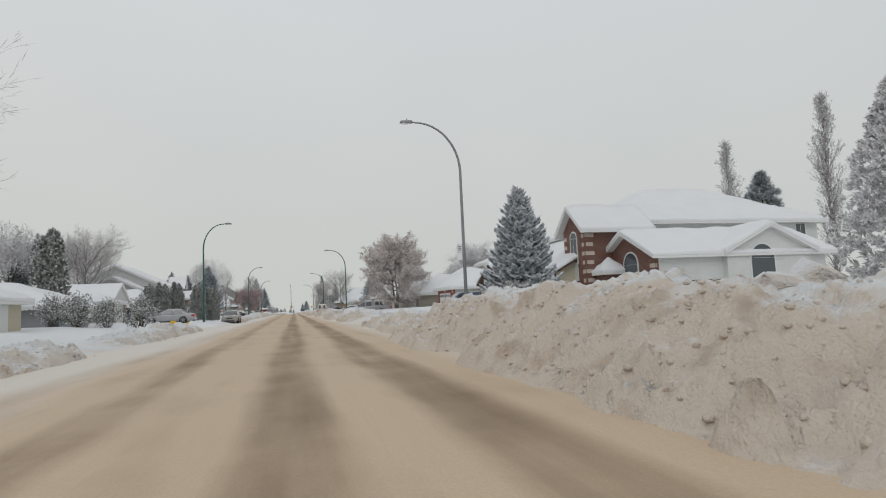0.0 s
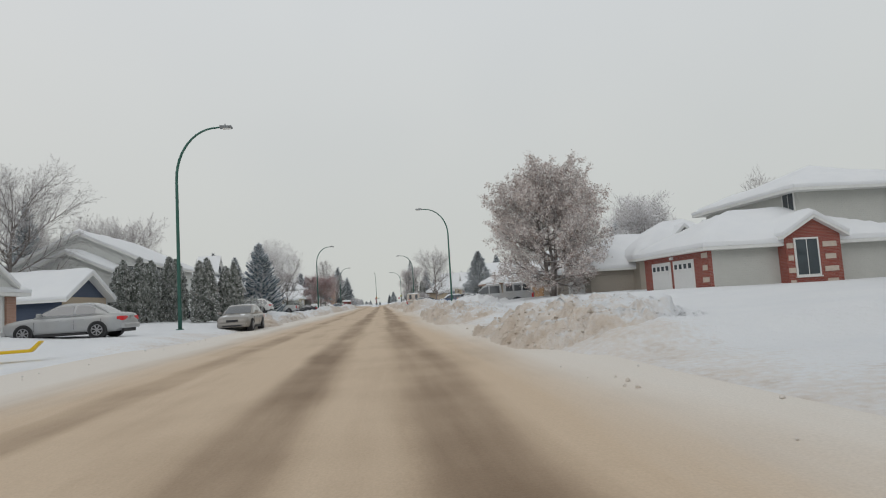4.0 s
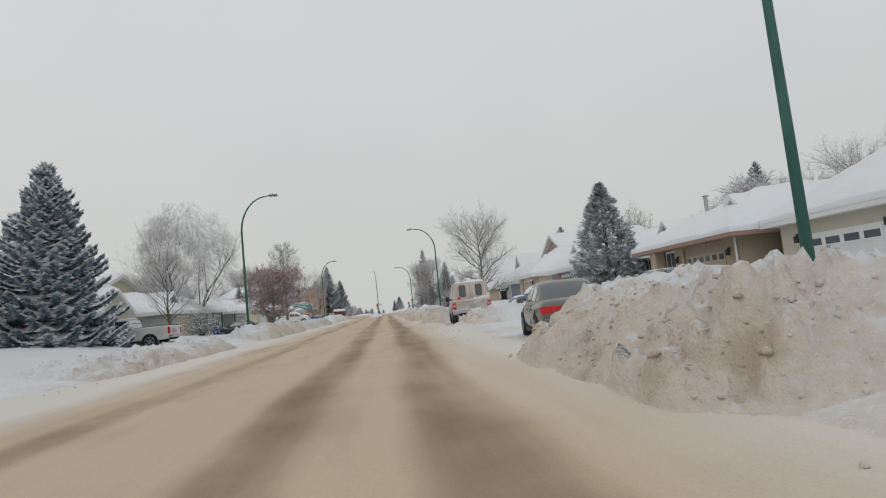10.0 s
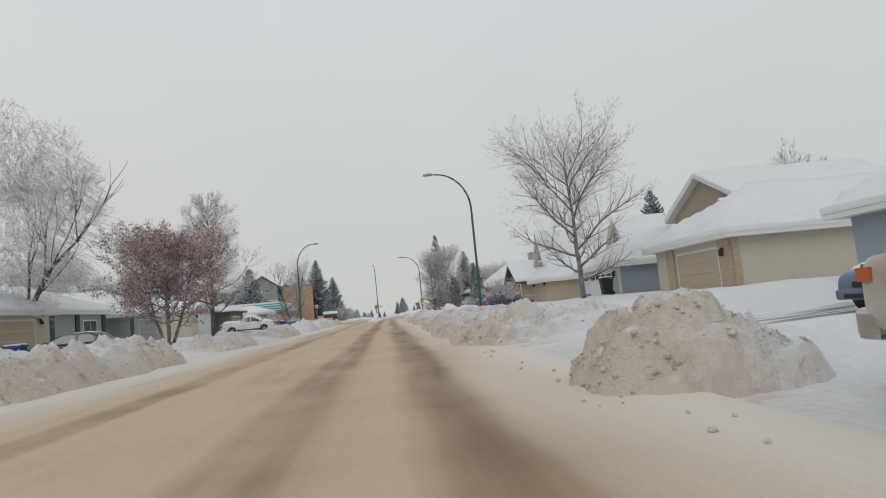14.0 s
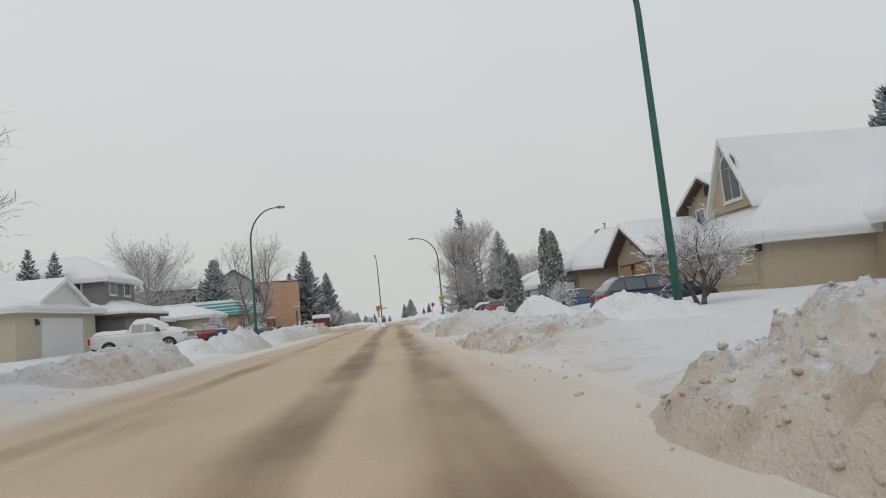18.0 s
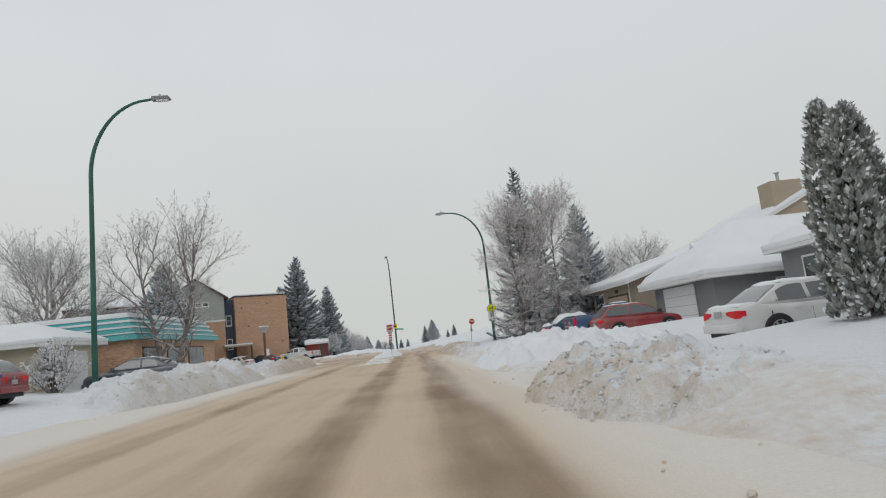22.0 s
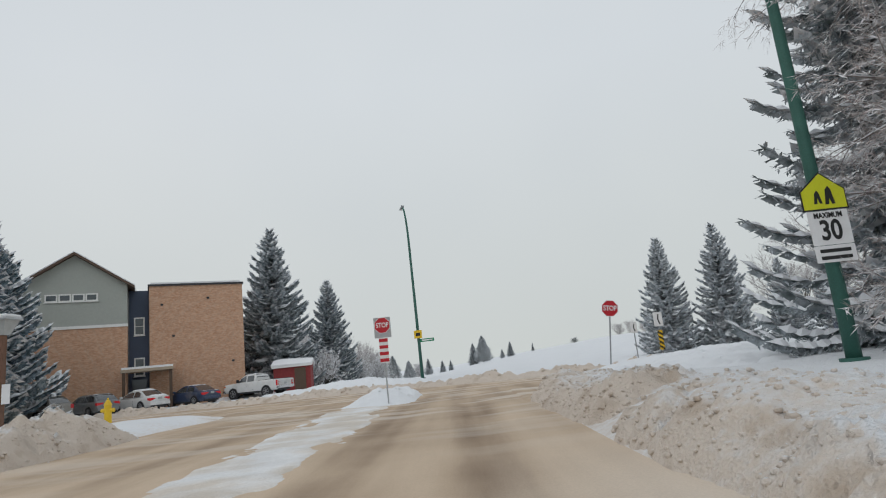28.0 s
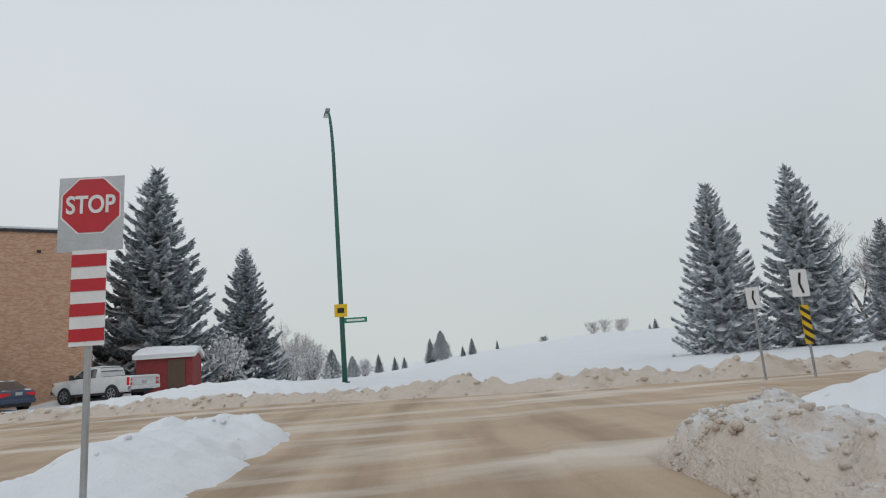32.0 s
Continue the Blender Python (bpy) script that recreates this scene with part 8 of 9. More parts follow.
put(big_bush, -11.0, 99.4, 0.95, 30, label="round evergreen bush piled with snow")
put(low_shrub, -11.5, 108.5, 0.8, 130, label="low shrub under snow beside a parked vehicle")
put(bare_two, -44.0, 148.0, 1.7, 0)
put(snowy_spruce, -14.5, 121.5, 0.96, 0)
put(big_birch, -18.2, 156.0, 1.0, 50)
put(bare_one, -12.4, 132.0, 0.42, 90, label="young bare tree on a snowy lawn")
put(low_shrub, -12.0, 138.0, 1.15, 200, label="rounded bush under a cap of snow")
put(berry_tree, -9.5, 155.5, 1.06, 0)
put(cone_tree, -9.3, 163.5, 0.93, 0)
put(slim_spruce, -21.4, 192.6, 0.63, 0)
put(slim_spruce, -19.7, 192.6, 0.6, 80)
put(twin_tree, -11.5, 215.3, 1.2, 0)
put(snowy_spruce, -24.9, 249.0, 1.35, 60)
put(bare_two, -30.0, 236.0, 1.3, 100)
put(frost_shrub, -13.0, 206.0, 1.15, 10, label="tall frosted shrub near the parking lot")
put(frost_shrub, -14.6, 208.0, 1.0, 130, label="frosted shrub near the parking lot")
put(dark_spruce, -13.3, 270.0, 1.58, 20)
put(dark_spruce, -10.5, 282.0, 1.25, 120)
put(dark_spruce, -18.0, 280.0, 1.3, 220)
put(frost_shrub, -8.6, 270.0, 1.7, 60, label="frosted bush behind a small shed")
put(dark_spruce, -14.8, 274.0, 1.2, 70)
# behind the left houses
for x, y, s, p, a in ((-40, 52, 0.95, birch_far, 0), (-34, 66, 0.85, birch_far, 120), (-45, 80, 1.05, bare_far, 40), (-38, 92, 0.8, dark_spruce, 0), (-40, 112, 1.25, slim_spruce, 20), (-46, 124, 1.35, poplar, 90), (-43, 128, 1.2, poplar, 10),
                      (-38, 132, 1.0, dark_spruce, 200), (-21.4, 124.0, 0.86, dark_spruce, 30), (-19.0, 126.6, 0.80, dark_spruce, 130), (-44, 158, 1.2, poplar, 300), (-36, 174, 0.95, bare_far, 60), (-35, 192, 0.95, birch_far, 10), (-38, 210, 1.05, bare_far, 100), (-40, 226, 1.1, dark_spruce, 60)):
    put(p, x, y, s, a)
# over the hill
for x, y, sc, p, a in ((9.6, 341, 0.74, frost_pine, 0), (7.6, 343, 0.46, dark_spruce, 40), (15.3, 340, 0.31, dark_spruce, 90), (13.6, 341, 0.2, dark_spruce, 20), (20, 340, 0.15, slim_spruce, 50), (28.9, 340, 0.7, low_shrub, 10),
                       (38.4, 340, 0.27, bare_two, 0), (41.2, 341, 0.33, bare_round, 70), (43.6, 339, 0.28, bare_two, 150), (49.4, 340, 0.16, dark_spruce, 0), (51.0, 341, 0.26, dark_spruce, 60),
                       (-2.0, 338, 0.34, dark_spruce, 44), (2.6, 340, 0.22, dark_spruce, 0), (0.8, 342, 0.26, dark_spruce, 15), (-5.4, 300, 0.5, frost_pine, 44), (-3.6, 306, 0.38, frost_pine, 120), (-8, 287, 1.5, frost_shrub, 0), (-6, 290, 1.7, frost_shrub, 80), (-2.5, 312, 1.2, frost_shrub, 150),
                       (-10.6, 301, 0.52, bare_round, 40), (-8.4, 303, 0.42, bare_two, 130), (-14, 322, 0.8, bare_far, 40), (-20, 318, 0.9, birch_far, 130), (-27, 310, 0.9, dark_spruce, 15), (-36, 306, 1.0, bare_far, 88),
                       (-46, 300, 1.0, birch_far, 33), (64, 310, 0.5, dark_spruce, 5)):
    put(p, x, y, sc, a)
drop_prototypes((frosted_spruce, frost_pine, bare_round, cedar_slim, near_spruce, blue_spruce, dark_spruce, snowy_spruce, slim_spruce, cedar_three, brown_tree, bare_one, bare_two, bare_far, birch_far, frost_birch, big_birch, tall_poplar, great_pine, poplar, twin_tree, berry_tree, crab_tree, cone_tree, big_bush, low_shrub, frost_shrub))

# ---- parked vehicles ----
WHITE = paint("white", (0.66, 0.66, 0.65), 0.15)
SILVER = paint("silver", (0.36, 0.37, 0.38), 0.2)
GREY = paint("grey", (0.15, 0.16, 0.17), 0.2)
GREEN_GREY = paint("green_grey", (0.135, 0.133, 0.12), 0.1)
BEIGE = paint("beige", (0.24, 0.225, 0.205), 0.15)
SLATE = paint("slate", (0.06, 0.075, 0.095), 0.15)
NIGHT = paint("black", (0.025, 0.027, 0.032), 0.12)
BLUE_BLACK = paint("dark_blue", (0.022, 0.038, 0.085), 0.12)
BLUE = paint("blue", (0.055, 0.095, 0.19), 0.12)
RED = paint("red", (0.25, 0.025, 0.03), 0.12)

# right side
vehicle("parked_suv", "crossover", "dark blue sport utility vehicle in a snowy driveway", "car", BLUE_BLACK, 13.75, 40.3, -90, 4.8, 1.88, 1.66, snow=0.02)
vehicle("parked_pickup", "pickup", "silver crew-cab pickup with a snowy canopy", "pickup truck", SILVER, 11.55, 85.0, 77, 6.3, 2.05, 2.0, z=0.08, snow=0.10, topper=True)
vehicle("parked_sedan", "sedan", "grey-green sedan parked along the kerb", "car", GREEN_GREY, 6.92, 104.95, -7, 4.49, 1.75, 1.435, z=-0.04, snow=0.0)
vehicle("parked_sedan", "sedan", "grey sedan standing before a garage", "car", GREY, 14.3, 113.0, -90, 4.6, 1.78, 1.40, snow=0.04)
vehicle("parked_hatchback", "hatch", "blue hatchback under fresh snow", "car", BLUE, 13.3, 131.0, 90, 4.1, 1.72, 1.5, snow=0.16)
vehicle("parked_suv", "crossover", "blue-black sport utility vehicle nose-in at a house", "car", BLUE_BLACK, 13.5, 174.0, -90, 4.9, 1.88, 1.62, snow=0.04)
vehicle("parked_sedan", "sedan", "blue sedan nose-in on a short driveway", "car", BLUE, 13.1, 182.4, -90, 4.6, 1.76, 1.42, snow=0.06)
vehicle("parked_sedan", "sedan", "white sedan between two cedar trees", "car", WHITE, 12.45, 192.3, -90, 4.5, 1.78, 1.43, snow=0.08)
vehicle("parked_suv", "crossover", "dark red sport utility vehicle beside a house", "car", RED, 13.85, 207.0, -90, 4.1, 1.8, 1.6, snow=0.05)
vehicle("parked_pickup", "pickup", "blue pickup truck dusted with snow", "pickup truck", BLUE, 14.9, 212.9, -90, 5.4, 1.95, 1.80, snow=0.06)
vehicle("parked_sedan", "sedan", "dark blue sedan covered with snow", "car", BLUE_BLACK, 13.6, 216.0, -90, 4.6, 1.78, 1.43, snow=0.22)

# left side
vehicle("parked_sedan", "sedan", "beige sedan parked along the kerb facing traffic", "car", BEIGE, -5.8, 70.3, 180, 4.6, 1.78, 1.43, z=0.04, snow=0.07)
vehicle("parked_sedan", "sedan", "silver-grey sedan on a cleared driveway", "car", SILVER, -10.7, 61.9, 90, 4.6, 1.78, 1.43, snow=0.03)
vehicle("parked_suv", "suv", "black sport utility vehicle beside a snowy bush", "car", NIGHT, -14.4, 92.0, 90, 4.6, 1.85, 1.72, snow=0.05)
vehicle("parked_suv", "crossover", "white crossover nose-in on a snowy driveway", "car", WHITE, -12.85, 107.0, 90, 4.75, 1.9, 1.64, snow=0.04)
vehicle("parked_pickup", "pickup", "white pickup truck in front of a garage", "pickup truck", WHITE, -12.9, 126.5, 90, 5.5, 1.98, 1.85, snow=0.08)
vehicle("parked_sedan", "sedan", "black sedan beside a blue rubbish bin", "car", NIGHT, -12.0, 150.5, 90, 4.6, 1.78, 1.43, snow=0.05)
vehicle("parked_pickup", "pickup", "white pickup truck deep in snow", "pickup truck", WHITE, -12.2, 187.8, -90, 5.5, 1.98, 1.85, snow=0.24)
vehicle("parked_hatchback", "hatch", "bright red hatchback near a blue bin", "car", RED, -12.5, 199.2, 90, 4.1, 1.72, 1.47, snow=0.05)
vehicle("parked_sedan", "sedan", "dark grey sedan beside the apartment lot", "car", SLATE, -10.6, 208.8, 90, 4.6, 1.78, 1.43, snow=0.05)
vehicle("parked_sedan", "sedan", "dark blue sedan in the apartment parking lot", "car", BLUE_BLACK, -16.4, 258.9, 62, 4.4, 1.76, 1.42, snow=0.06, z=0.2)
vehicle("parked_sedan", "sedan", "pale silver sedan in the apartment parking lot", "car", WHITE, -19.0, 256.4, 62, 4.3, 1.76, 1.42, snow=0.12, z=0.2)
vehicle("parked_hatchback", "hatch", "dark grey hatchback in the apartment parking lot", "car", GREY, -21.6, 254.8, 62, 4.1, 1.74, 1.45, snow=0.04, z=0.2)
vehicle("parked_suv", "suv", "beige wagon in the apartment parking lot", "car", BEIGE, -23.6, 252.2, 75, 4.4, 1.8, 1.6, snow=0.05, z=0.2)
vehicle("parked_pickup", "pickup", "white pickup truck across the crossing", "pickup truck", WHITE, -12.1, 261.0, 68, 5.2, 1.92, 1.8, snow=0.05)


def pickup_canopy(truck, L, hw, z0, z1, y0, y1, material):
    """A fibreglass canopy over the load bed with side and rear glass."""
    s = Shape().prism([(-hw, y0, z0), (hw, y0, z0), (hw, y1, z0), (-hw, y1, z0)], (0, 0, z1 - z0))
    s.v[4:] = [(-hw + 0.1, y0 + 0.1, z1), (hw - 0.1, y0 + 0.1, z1), (hw - 0.1, y1, z1), (-hw + 0.1, y1, z1)]
    c = part("canopy", bevelled(s.mesh("canopy", material), 0.05), None, truck, "fibreglass canopy over the bed")
    for sx in (-1, 1):
        for k in range(3):
            a = y0 + 0.2 + k * (y1 - y0 - 0.3) / 3
            part("pane", Shape().prism([(sx * (hw - 0.018), a, z0 + 0.12), (sx * (hw - 0.018), a + 0.56, z0 + 0.12), (sx * (hw - 0.072), a + 0.54, z1 - 0.16), (sx * (hw - 0.072), a + 0.04, z1 - 0.16)], (sx * 0.012, 0, 0)), CAR_GLASS, c)
    part("rear_pane", Shape().box(-hw + 0.2, hw - 0.2, y0 + 0.02, y0 + 0.06, z0 + 0.1, z1 - 0.16), CAR_GLASS, c)
    return c


truck = next(o for o in bpy.data.objects if o.name.startswith("parked_pickup") and abs(o.location.y - 85.0) < 0.1)
pickup_canopy(truck, 6.3, 0.96, 1.22, 1.97, -3.08, -0.72, SILVER)
g = Shape().grid(steps(-0.82, 0.82, 0.1), steps(-2.88, -0.75, 0.12), lambda x, y: 1.95 + 0.16 * smooth(0, 0.15, min(0.82 - abs(x), y + 2.88, -0.75 - y)) * (0.9 + 0.4 * fnoise(x, y, 1.9)))
part("canopy_snow", g, SNOW, truck, "snow lying on the canopy", smooth=True)

# the service truck by the kerb
OFF_WHITE = mat("service_white", (0.60, 0.585, 0.55), 0.5, var=0.1, scale=2, color2=(0.42, 0.36, 0.29), mix2=(0.5, 0.75))
SIGN_PLAIN = mat("white_hatch", (0.70, 0.70, 0.69), 0.5, var=0.08)
RUST_DIRT = mat("rusty_decal", (0.42, 0.17, 0.06), 0.6)
sv = vehicle("service_truck", "pickup", "white service pickup with a boxy canopy and roof rack", "pickup truck", OFF_WHITE, 6.95, 122.3, -4.5, 5.85, 2.0, 1.92, z=0.03, topper=True)
R = -2.925
s = Shape().prism([(-0.97, R + 0.02, 1.22), (0.97, R + 0.02, 1.22), (0.97, -0.55, 1.22), (-0.97, -0.55, 1.22)], (0, 0, 0.86))
s.v[4:] = [(-0.84, R + 0.06, 2.08), (0.84, R + 0.06, 2.08), (0.84, -0.55, 2.08), (-0.84, -0.55, 2.08)]
box = part("canopy", bevelled(s.mesh("canopy", OFF_WHITE), 0.09, 3), None, sv, "tall off-white service canopy")
DIRTY_PANEL = mat("dirty_tan_panel", (0.50, 0.42, 0.36), 0.6, var=0.12, scale=2, color2=(0.62, 0.57, 0.52), mix2=(0.4, 0.7))


def round_rect(cx, cz, w, h, r, y, d):
    pts = []
    for k in range(16):
        a = 2 * math.pi * (k + 0.5) / 16
        pts.append((cx + math.copysign(w / 2 - r, math.cos(a)) + r * math.cos(a), y, cz + math.copysign(h / 2 - r, math.sin(a)) + r * math.sin(a)))
    return Shape().prism(pts, (0, d, 0))


for sx in (-1, 1):
    d = part("rear_door", round_rect(sx * 0.415, 1.46, 0.80, 1.16, 0.10, R - 0.02, 0.05), DIRTY_PANEL, sv, "tan road-stained rear door")
    part("seal", round_rect(sx * 0.42, 1.64, 0.34, 0.60, 0.11, R - 0.035, 0.02), BLACK_PLASTIC, d)
    part("pane", round_rect(sx * 0.42, 1.64, 0.28, 0.54, 0.09, R - 0.042, 0.01), CAR_GLASS, d)
    part("door_handle", Shape().box(*sorted((sx * 0.05, sx * 0.13)), R - 0.07, R - 0.02, 1.32, 1.46), CHROME, d)
    part("side_panel", Shape().prism([(sx * 0.972, R + 0.25, 1.32), (sx * 0.972, -0.75, 1.32), (sx * 0.89, -0.75, 1.92), (sx * 0.89, R + 0.25, 1.92)], (sx * 0.012, 0, 0)), SIGN_PLAIN, box, "white side hatch of the canopy")
    part("panel_trim", Shape().box(*sorted((sx * 0.975, sx * 0.992)), R + 0.2, -0.7, 1.25, 1.29), BLACK_PLASTIC, box)
    part("rack_rail", Shape().tube((sx * 0.72, R + 0.15, 2.16), (sx * 0.72, -0.5, 2.16), 0.022, 0.022, 8), STEEL, sv)
    for y in (-2.5, -1.6, -0.8):
        part("rack_post", Shape().tube((sx * 0.72, y, 2.06), (sx * 0.72, y, 2.17), 0.018, 0.018, 6), STEEL, sv)
for y in (-2.5, -0.8):
    part("rack_bar", Shape().tube((-0.78, y, 2.17), (0.78, y, 2.17), 0.02, 0.02, 8), STEEL, sv)
part("round_decal", Shape().disc((-0.62, R - 0.03, 1.28), 0.065, 0.02, 16, 1), TAIL_RED, sv, "small round red sticker")
for a, b, z, m in ((0.02, 0.62, 1.16, DARK), (0.3, 0.62, 1.06, DARK), (-1.002, -0.985, 1.05, RUST_DIRT)):
    if a > -0.9:
        part("decal", Shape().box(a, b, R - 0.03, R - 0.02, z - 0.035, z + 0.035), m, sv, "plain lettering bar")
    else:
        part("decal", Shape().box(a, b, 0.75, 1.25, z - 0.06, z + 0.06), m, sv, "plain lettering bar")
part("tow_hitch", Shape().box(-0.06, 0.06, R - 0.3, R - 0.1, 0.40, 0.52), BLACK_PLASTIC, sv)
for sx in (-1, 1):
    part("side_step", bevelled(Shape().box(*sorted((sx * 0.9, sx * 1.08)), -0.7, 1.3, 0.42, 0.48).mesh("side_step", BLACK_PLASTIC), 0.02), None, sv)
g = Shape().grid(steps(-0.78, 0.78, 0.1), steps(R + 0.1, -0.6, 0.12), lambda x, y: 2.06 + 0.11 * smooth(0, 0.15, min(0.78 - abs(x), y - R - 0.1, -0.6 - y)) * (0.8 + 0.9 * fnoise(x, y, 1.9)))
part("canopy_snow", g, SNOW, sv, "thin snow on the canopy", smooth=True)
g = Shape().grid(steps(0.08, 0.96, 0.05), steps(0.92, 1.44, 0.05), lambda a, b: 0.0)
g.v = [(a, R + 0.02 - 0.11 * smooth(0.0, 0.2, min(a - 0.08, 0.96 - a, b - 0.92, 1.44 - b, 0.26 - abs(b - 1.02 - 0.25 * a)) + 0.10 * fnoise(a, b, 3.5, 4)) * (0.8 + 0.4 * fnoise(a, b, 6.0, 2)), b) for a, b, _ in g.v]
part("plastered_snow", g, SNOW, sv, "snow plastered on the rear door", smooth=True)

# ---- signs, bins, fences and small things ----
SIGN_RED = mat("sign_red", (0.48, 0.02, 0.03), 0.45, var=0.08)
SIGN_WHITE = mat("sign_white", (0.75, 0.75, 0.75), 0.45, var=0.05)
SIGN_BLACK = mat("sign_black", (0.02, 0.02, 0.02), 0.5)
SIGN_LIME = mat("sign_lime", (0.62, 0.64, 0.02), 0.45, var=0.06)
SIGN_YELLOW = mat("sign_yellow", (0.72, 0.47, 0.02), 0.45, var=0.06)
SIGN_GREEN = mat("sign_green", (0.02, 0.22, 0.11), 0.45)
BIN_BLUE = mat("bin_blue", (0.03, 0.10, 0.30), 0.5)
BIN_BLACK = mat("bin_black", (0.03, 0.032, 0.033), 0.55)
FENCE_BLUE = mat("fence_blue_grey", (0.13, 0.16, 0.21), 0.7, var=0.2)


def words(text, size, cx, y, cz, material, parent, name="lettering"):
    cu = bpy.data.curves.new(name, "FONT")
    cu.body, cu.size, cu.align_x, cu.align_y, cu.extrude, cu.offset = text, size, "CENTER", "CENTER", 0.003, size * 0.022
    ob = new(name, cu)
    dg = bpy.context.evaluated_depsgraph_get()
    me = bpy.data.meshes.new_from_object(ob.evaluated_get(dg))
    bpy.data.objects.remove(ob)
    me.materials.clear()
    me.materials.append(material)
    me.transform(Matrix.Translation((cx, y, cz)) @ Matrix.Rotation(radians(90), 4, "X") @ Matrix.Diagonal((0.88, 1.12, 1, 1)))
    return part(name, me, None, parent)


def octagon(r, y, cz, d=0.006):
    return Shape().prism([(r * math.cos(math.pi / 8 + math.pi / 4 * k), y, cz + r * math.sin(math.pi / 8 + math.pi / 4 * k)) for k in range(8)], (0, d, 0))


def stop_sign(x, y, cz, rz=0.0, panel=False):
    z0 = ground_z(x, y) - 0.2
    t = thing("stop_sign", x, y, z0, "red octagonal stop sign on a steel post" + (" above a striped panel" if panel else ""), "road sign", "stop signs", rz=rz)
    h = cz - z0
    part("post", bevelled(Shape().box(-0.022, 0.022, 0.0, 0.045, 0, h + 0.22).mesh("post", STEEL), 0.006), None, t)
    if panel:
        part("back_plate", Shape().box(-0.285, 0.285, -0.010, -0.002, h - 0.42, h + 0.27), STEEL, t, "grey square back plate")
    part("rim_plate", octagon(0.285, -0.012, h, 0.008), SIGN_WHITE, t, "white edge of the sign")
    face = part("face", octagon(0.268, -0.018, h, 0.006), SIGN_RED, t)
    words("STOP", 0.205, 0, -0.020, h, SIGN_WHITE, face)
    if panel:
        pl = part("striped_panel", Shape().box(-0.15, 0.15, -0.012, -0.004, h - 1.26, h - 0.41), SIGN_WHITE, t, "white panel with red stripes")
        for k in range(4):
            part("stripe", Shape().box(-0.15, 0.15, -0.017, -0.012, h - 1.22 + 0.22 * k, h - 1.11 + 0.22 * k), SIGN_RED, pl)
    return t


stop_sign(1.1, 233.7, 2.66, panel=True)
tilted = stop_sign(8.36, 233.0, 2.4)
tilted.matrix_basis = pose(8.36, 233.0, tilted.location.z, 0, 7.5, 0)

# school and speed signs strapped to the last lamp post
sp = thing("school_sign", 8.98, 221.83, 2.74, "lime pentagon school warning sign on a lamp post", "road sign", "signs on the lamp post")
part("edge_plate", Shape().prism([(-0.33, 0.002, -0.01), (0.33, 0.002, -0.01), (0.33, 0.002, 0.29), (0, 0.002, 0.56), (-0.33, 0.002, 0.29)], (0, 0.008, 0)), SIGN_BLACK, sp)
face = part("face", Shape().prism([(-0.31, -0.004, 0.01), (0.31, -0.004, 0.01), (0.31, -0.004, 0.28), (0, -0.004, 0.535), (-0.31, -0.004, 0.28)], (0, 0.008, 0)), SIGN_LIME, sp)
for x, w, a, b in ((-0.10, 0.055, 0.09, 0.29), (0.07, 0.065, 0.07, 0.34)):
    part("figure_bar", Shape().prism([(x - w, -0.009, a), (x - w * 0.2, -0.009, a), (x + w * 0.1, -0.009, a + 0.09), (x + w * 0.5, -0.009, a), (x + w * 1.2, -0.009, a), (x + w * 0.7, -0.009, b - 0.05), (x + w * 0.2, -0.009, b), (x - w * 0.5, -0.009, b - 0.05)], (0, 0.006, 0)), SIGN_BLACK, face, "plain dark bar")
part("clamp", Shape().box(-0.12, 0.12, 0.01, 0.09, 0.2, 0.26), STEEL, sp)
sp = thing("speed_sign", 8.98, 221.83, 2.22, "white maximum speed sign on a lamp post", "road sign", "signs on the lamp post")
face = part("face", Shape().box(-0.29, 0.29, 0, 0.01, 0.0, 0.50), SIGN_WHITE, sp)
words("MAXIMUM", 0.10, 0, -0.004, 0.43, SIGN_BLACK, face)
words("30", 0.36, 0, -0.004, 0.20, SIGN_BLACK, face)
pl = part("time_plate", Shape().box(-0.29, 0.29, 0, 0.01, -0.25, -0.008), SIGN_WHITE, sp)
for k in range(2):
    part("text_bar", Shape().box(-0.22, 0.22, -0.005, 0, -0.11 - 0.1 * k, -0.06 - 0.1 * k), SIGN_BLACK, pl)
part("clamp", Shape().box(-0.12, 0.12, 0.01, 0.09, 0.2, 0.26), STEEL, sp)

# small plates on the first lamp post
sp = thing("post_plate", 9.72, 30.9, 3.6, "small white plates on a grey lamp post", "sign")
part("upper_plate", Shape().box(-0.16, 0.16, 0, 0.012, 0.35, 0.75), SIGN_WHITE, sp)
part("lower_plate", Shape().box(-0.14, 0.14, 0, 0.012, -0.1, 0.28), SIGN_WHITE, sp)
for k in range(3):
    part("text_bar", Shape().box(-0.1, 0.1, -0.005, 0, 0.42 + 0.1 * k, 0.46 + 0.1 * k), SIGN_BLACK, sp)

# signs on the far corner post
sp = thing("warning_sign", 1.27, 251.84, 3.0, "small yellow square sign on a lamp post", "road sign")
part("face", Shape().box(-0.25, 0.25, 0, 0.01, 0, 0.5), SIGN_YELLOW, sp)
part("figure_bar", Shape().box(-0.13, 0.13, -0.006, 0, 0.15, 0.35), SIGN_BLACK, sp)
sp = thing("street_name_sign", 1.27, 251.9, 2.75, "green street-name blade on a lamp post", "road sign")
part("blade", Shape().box(0.1, 1.0, 0, 0.02, 0, 0.2), SIGN_GREEN, sp)
part("text_bar", Shape().box(0.2, 0.9, -0.006, 0, 0.06, 0.14), SIGN_WHITE, sp)


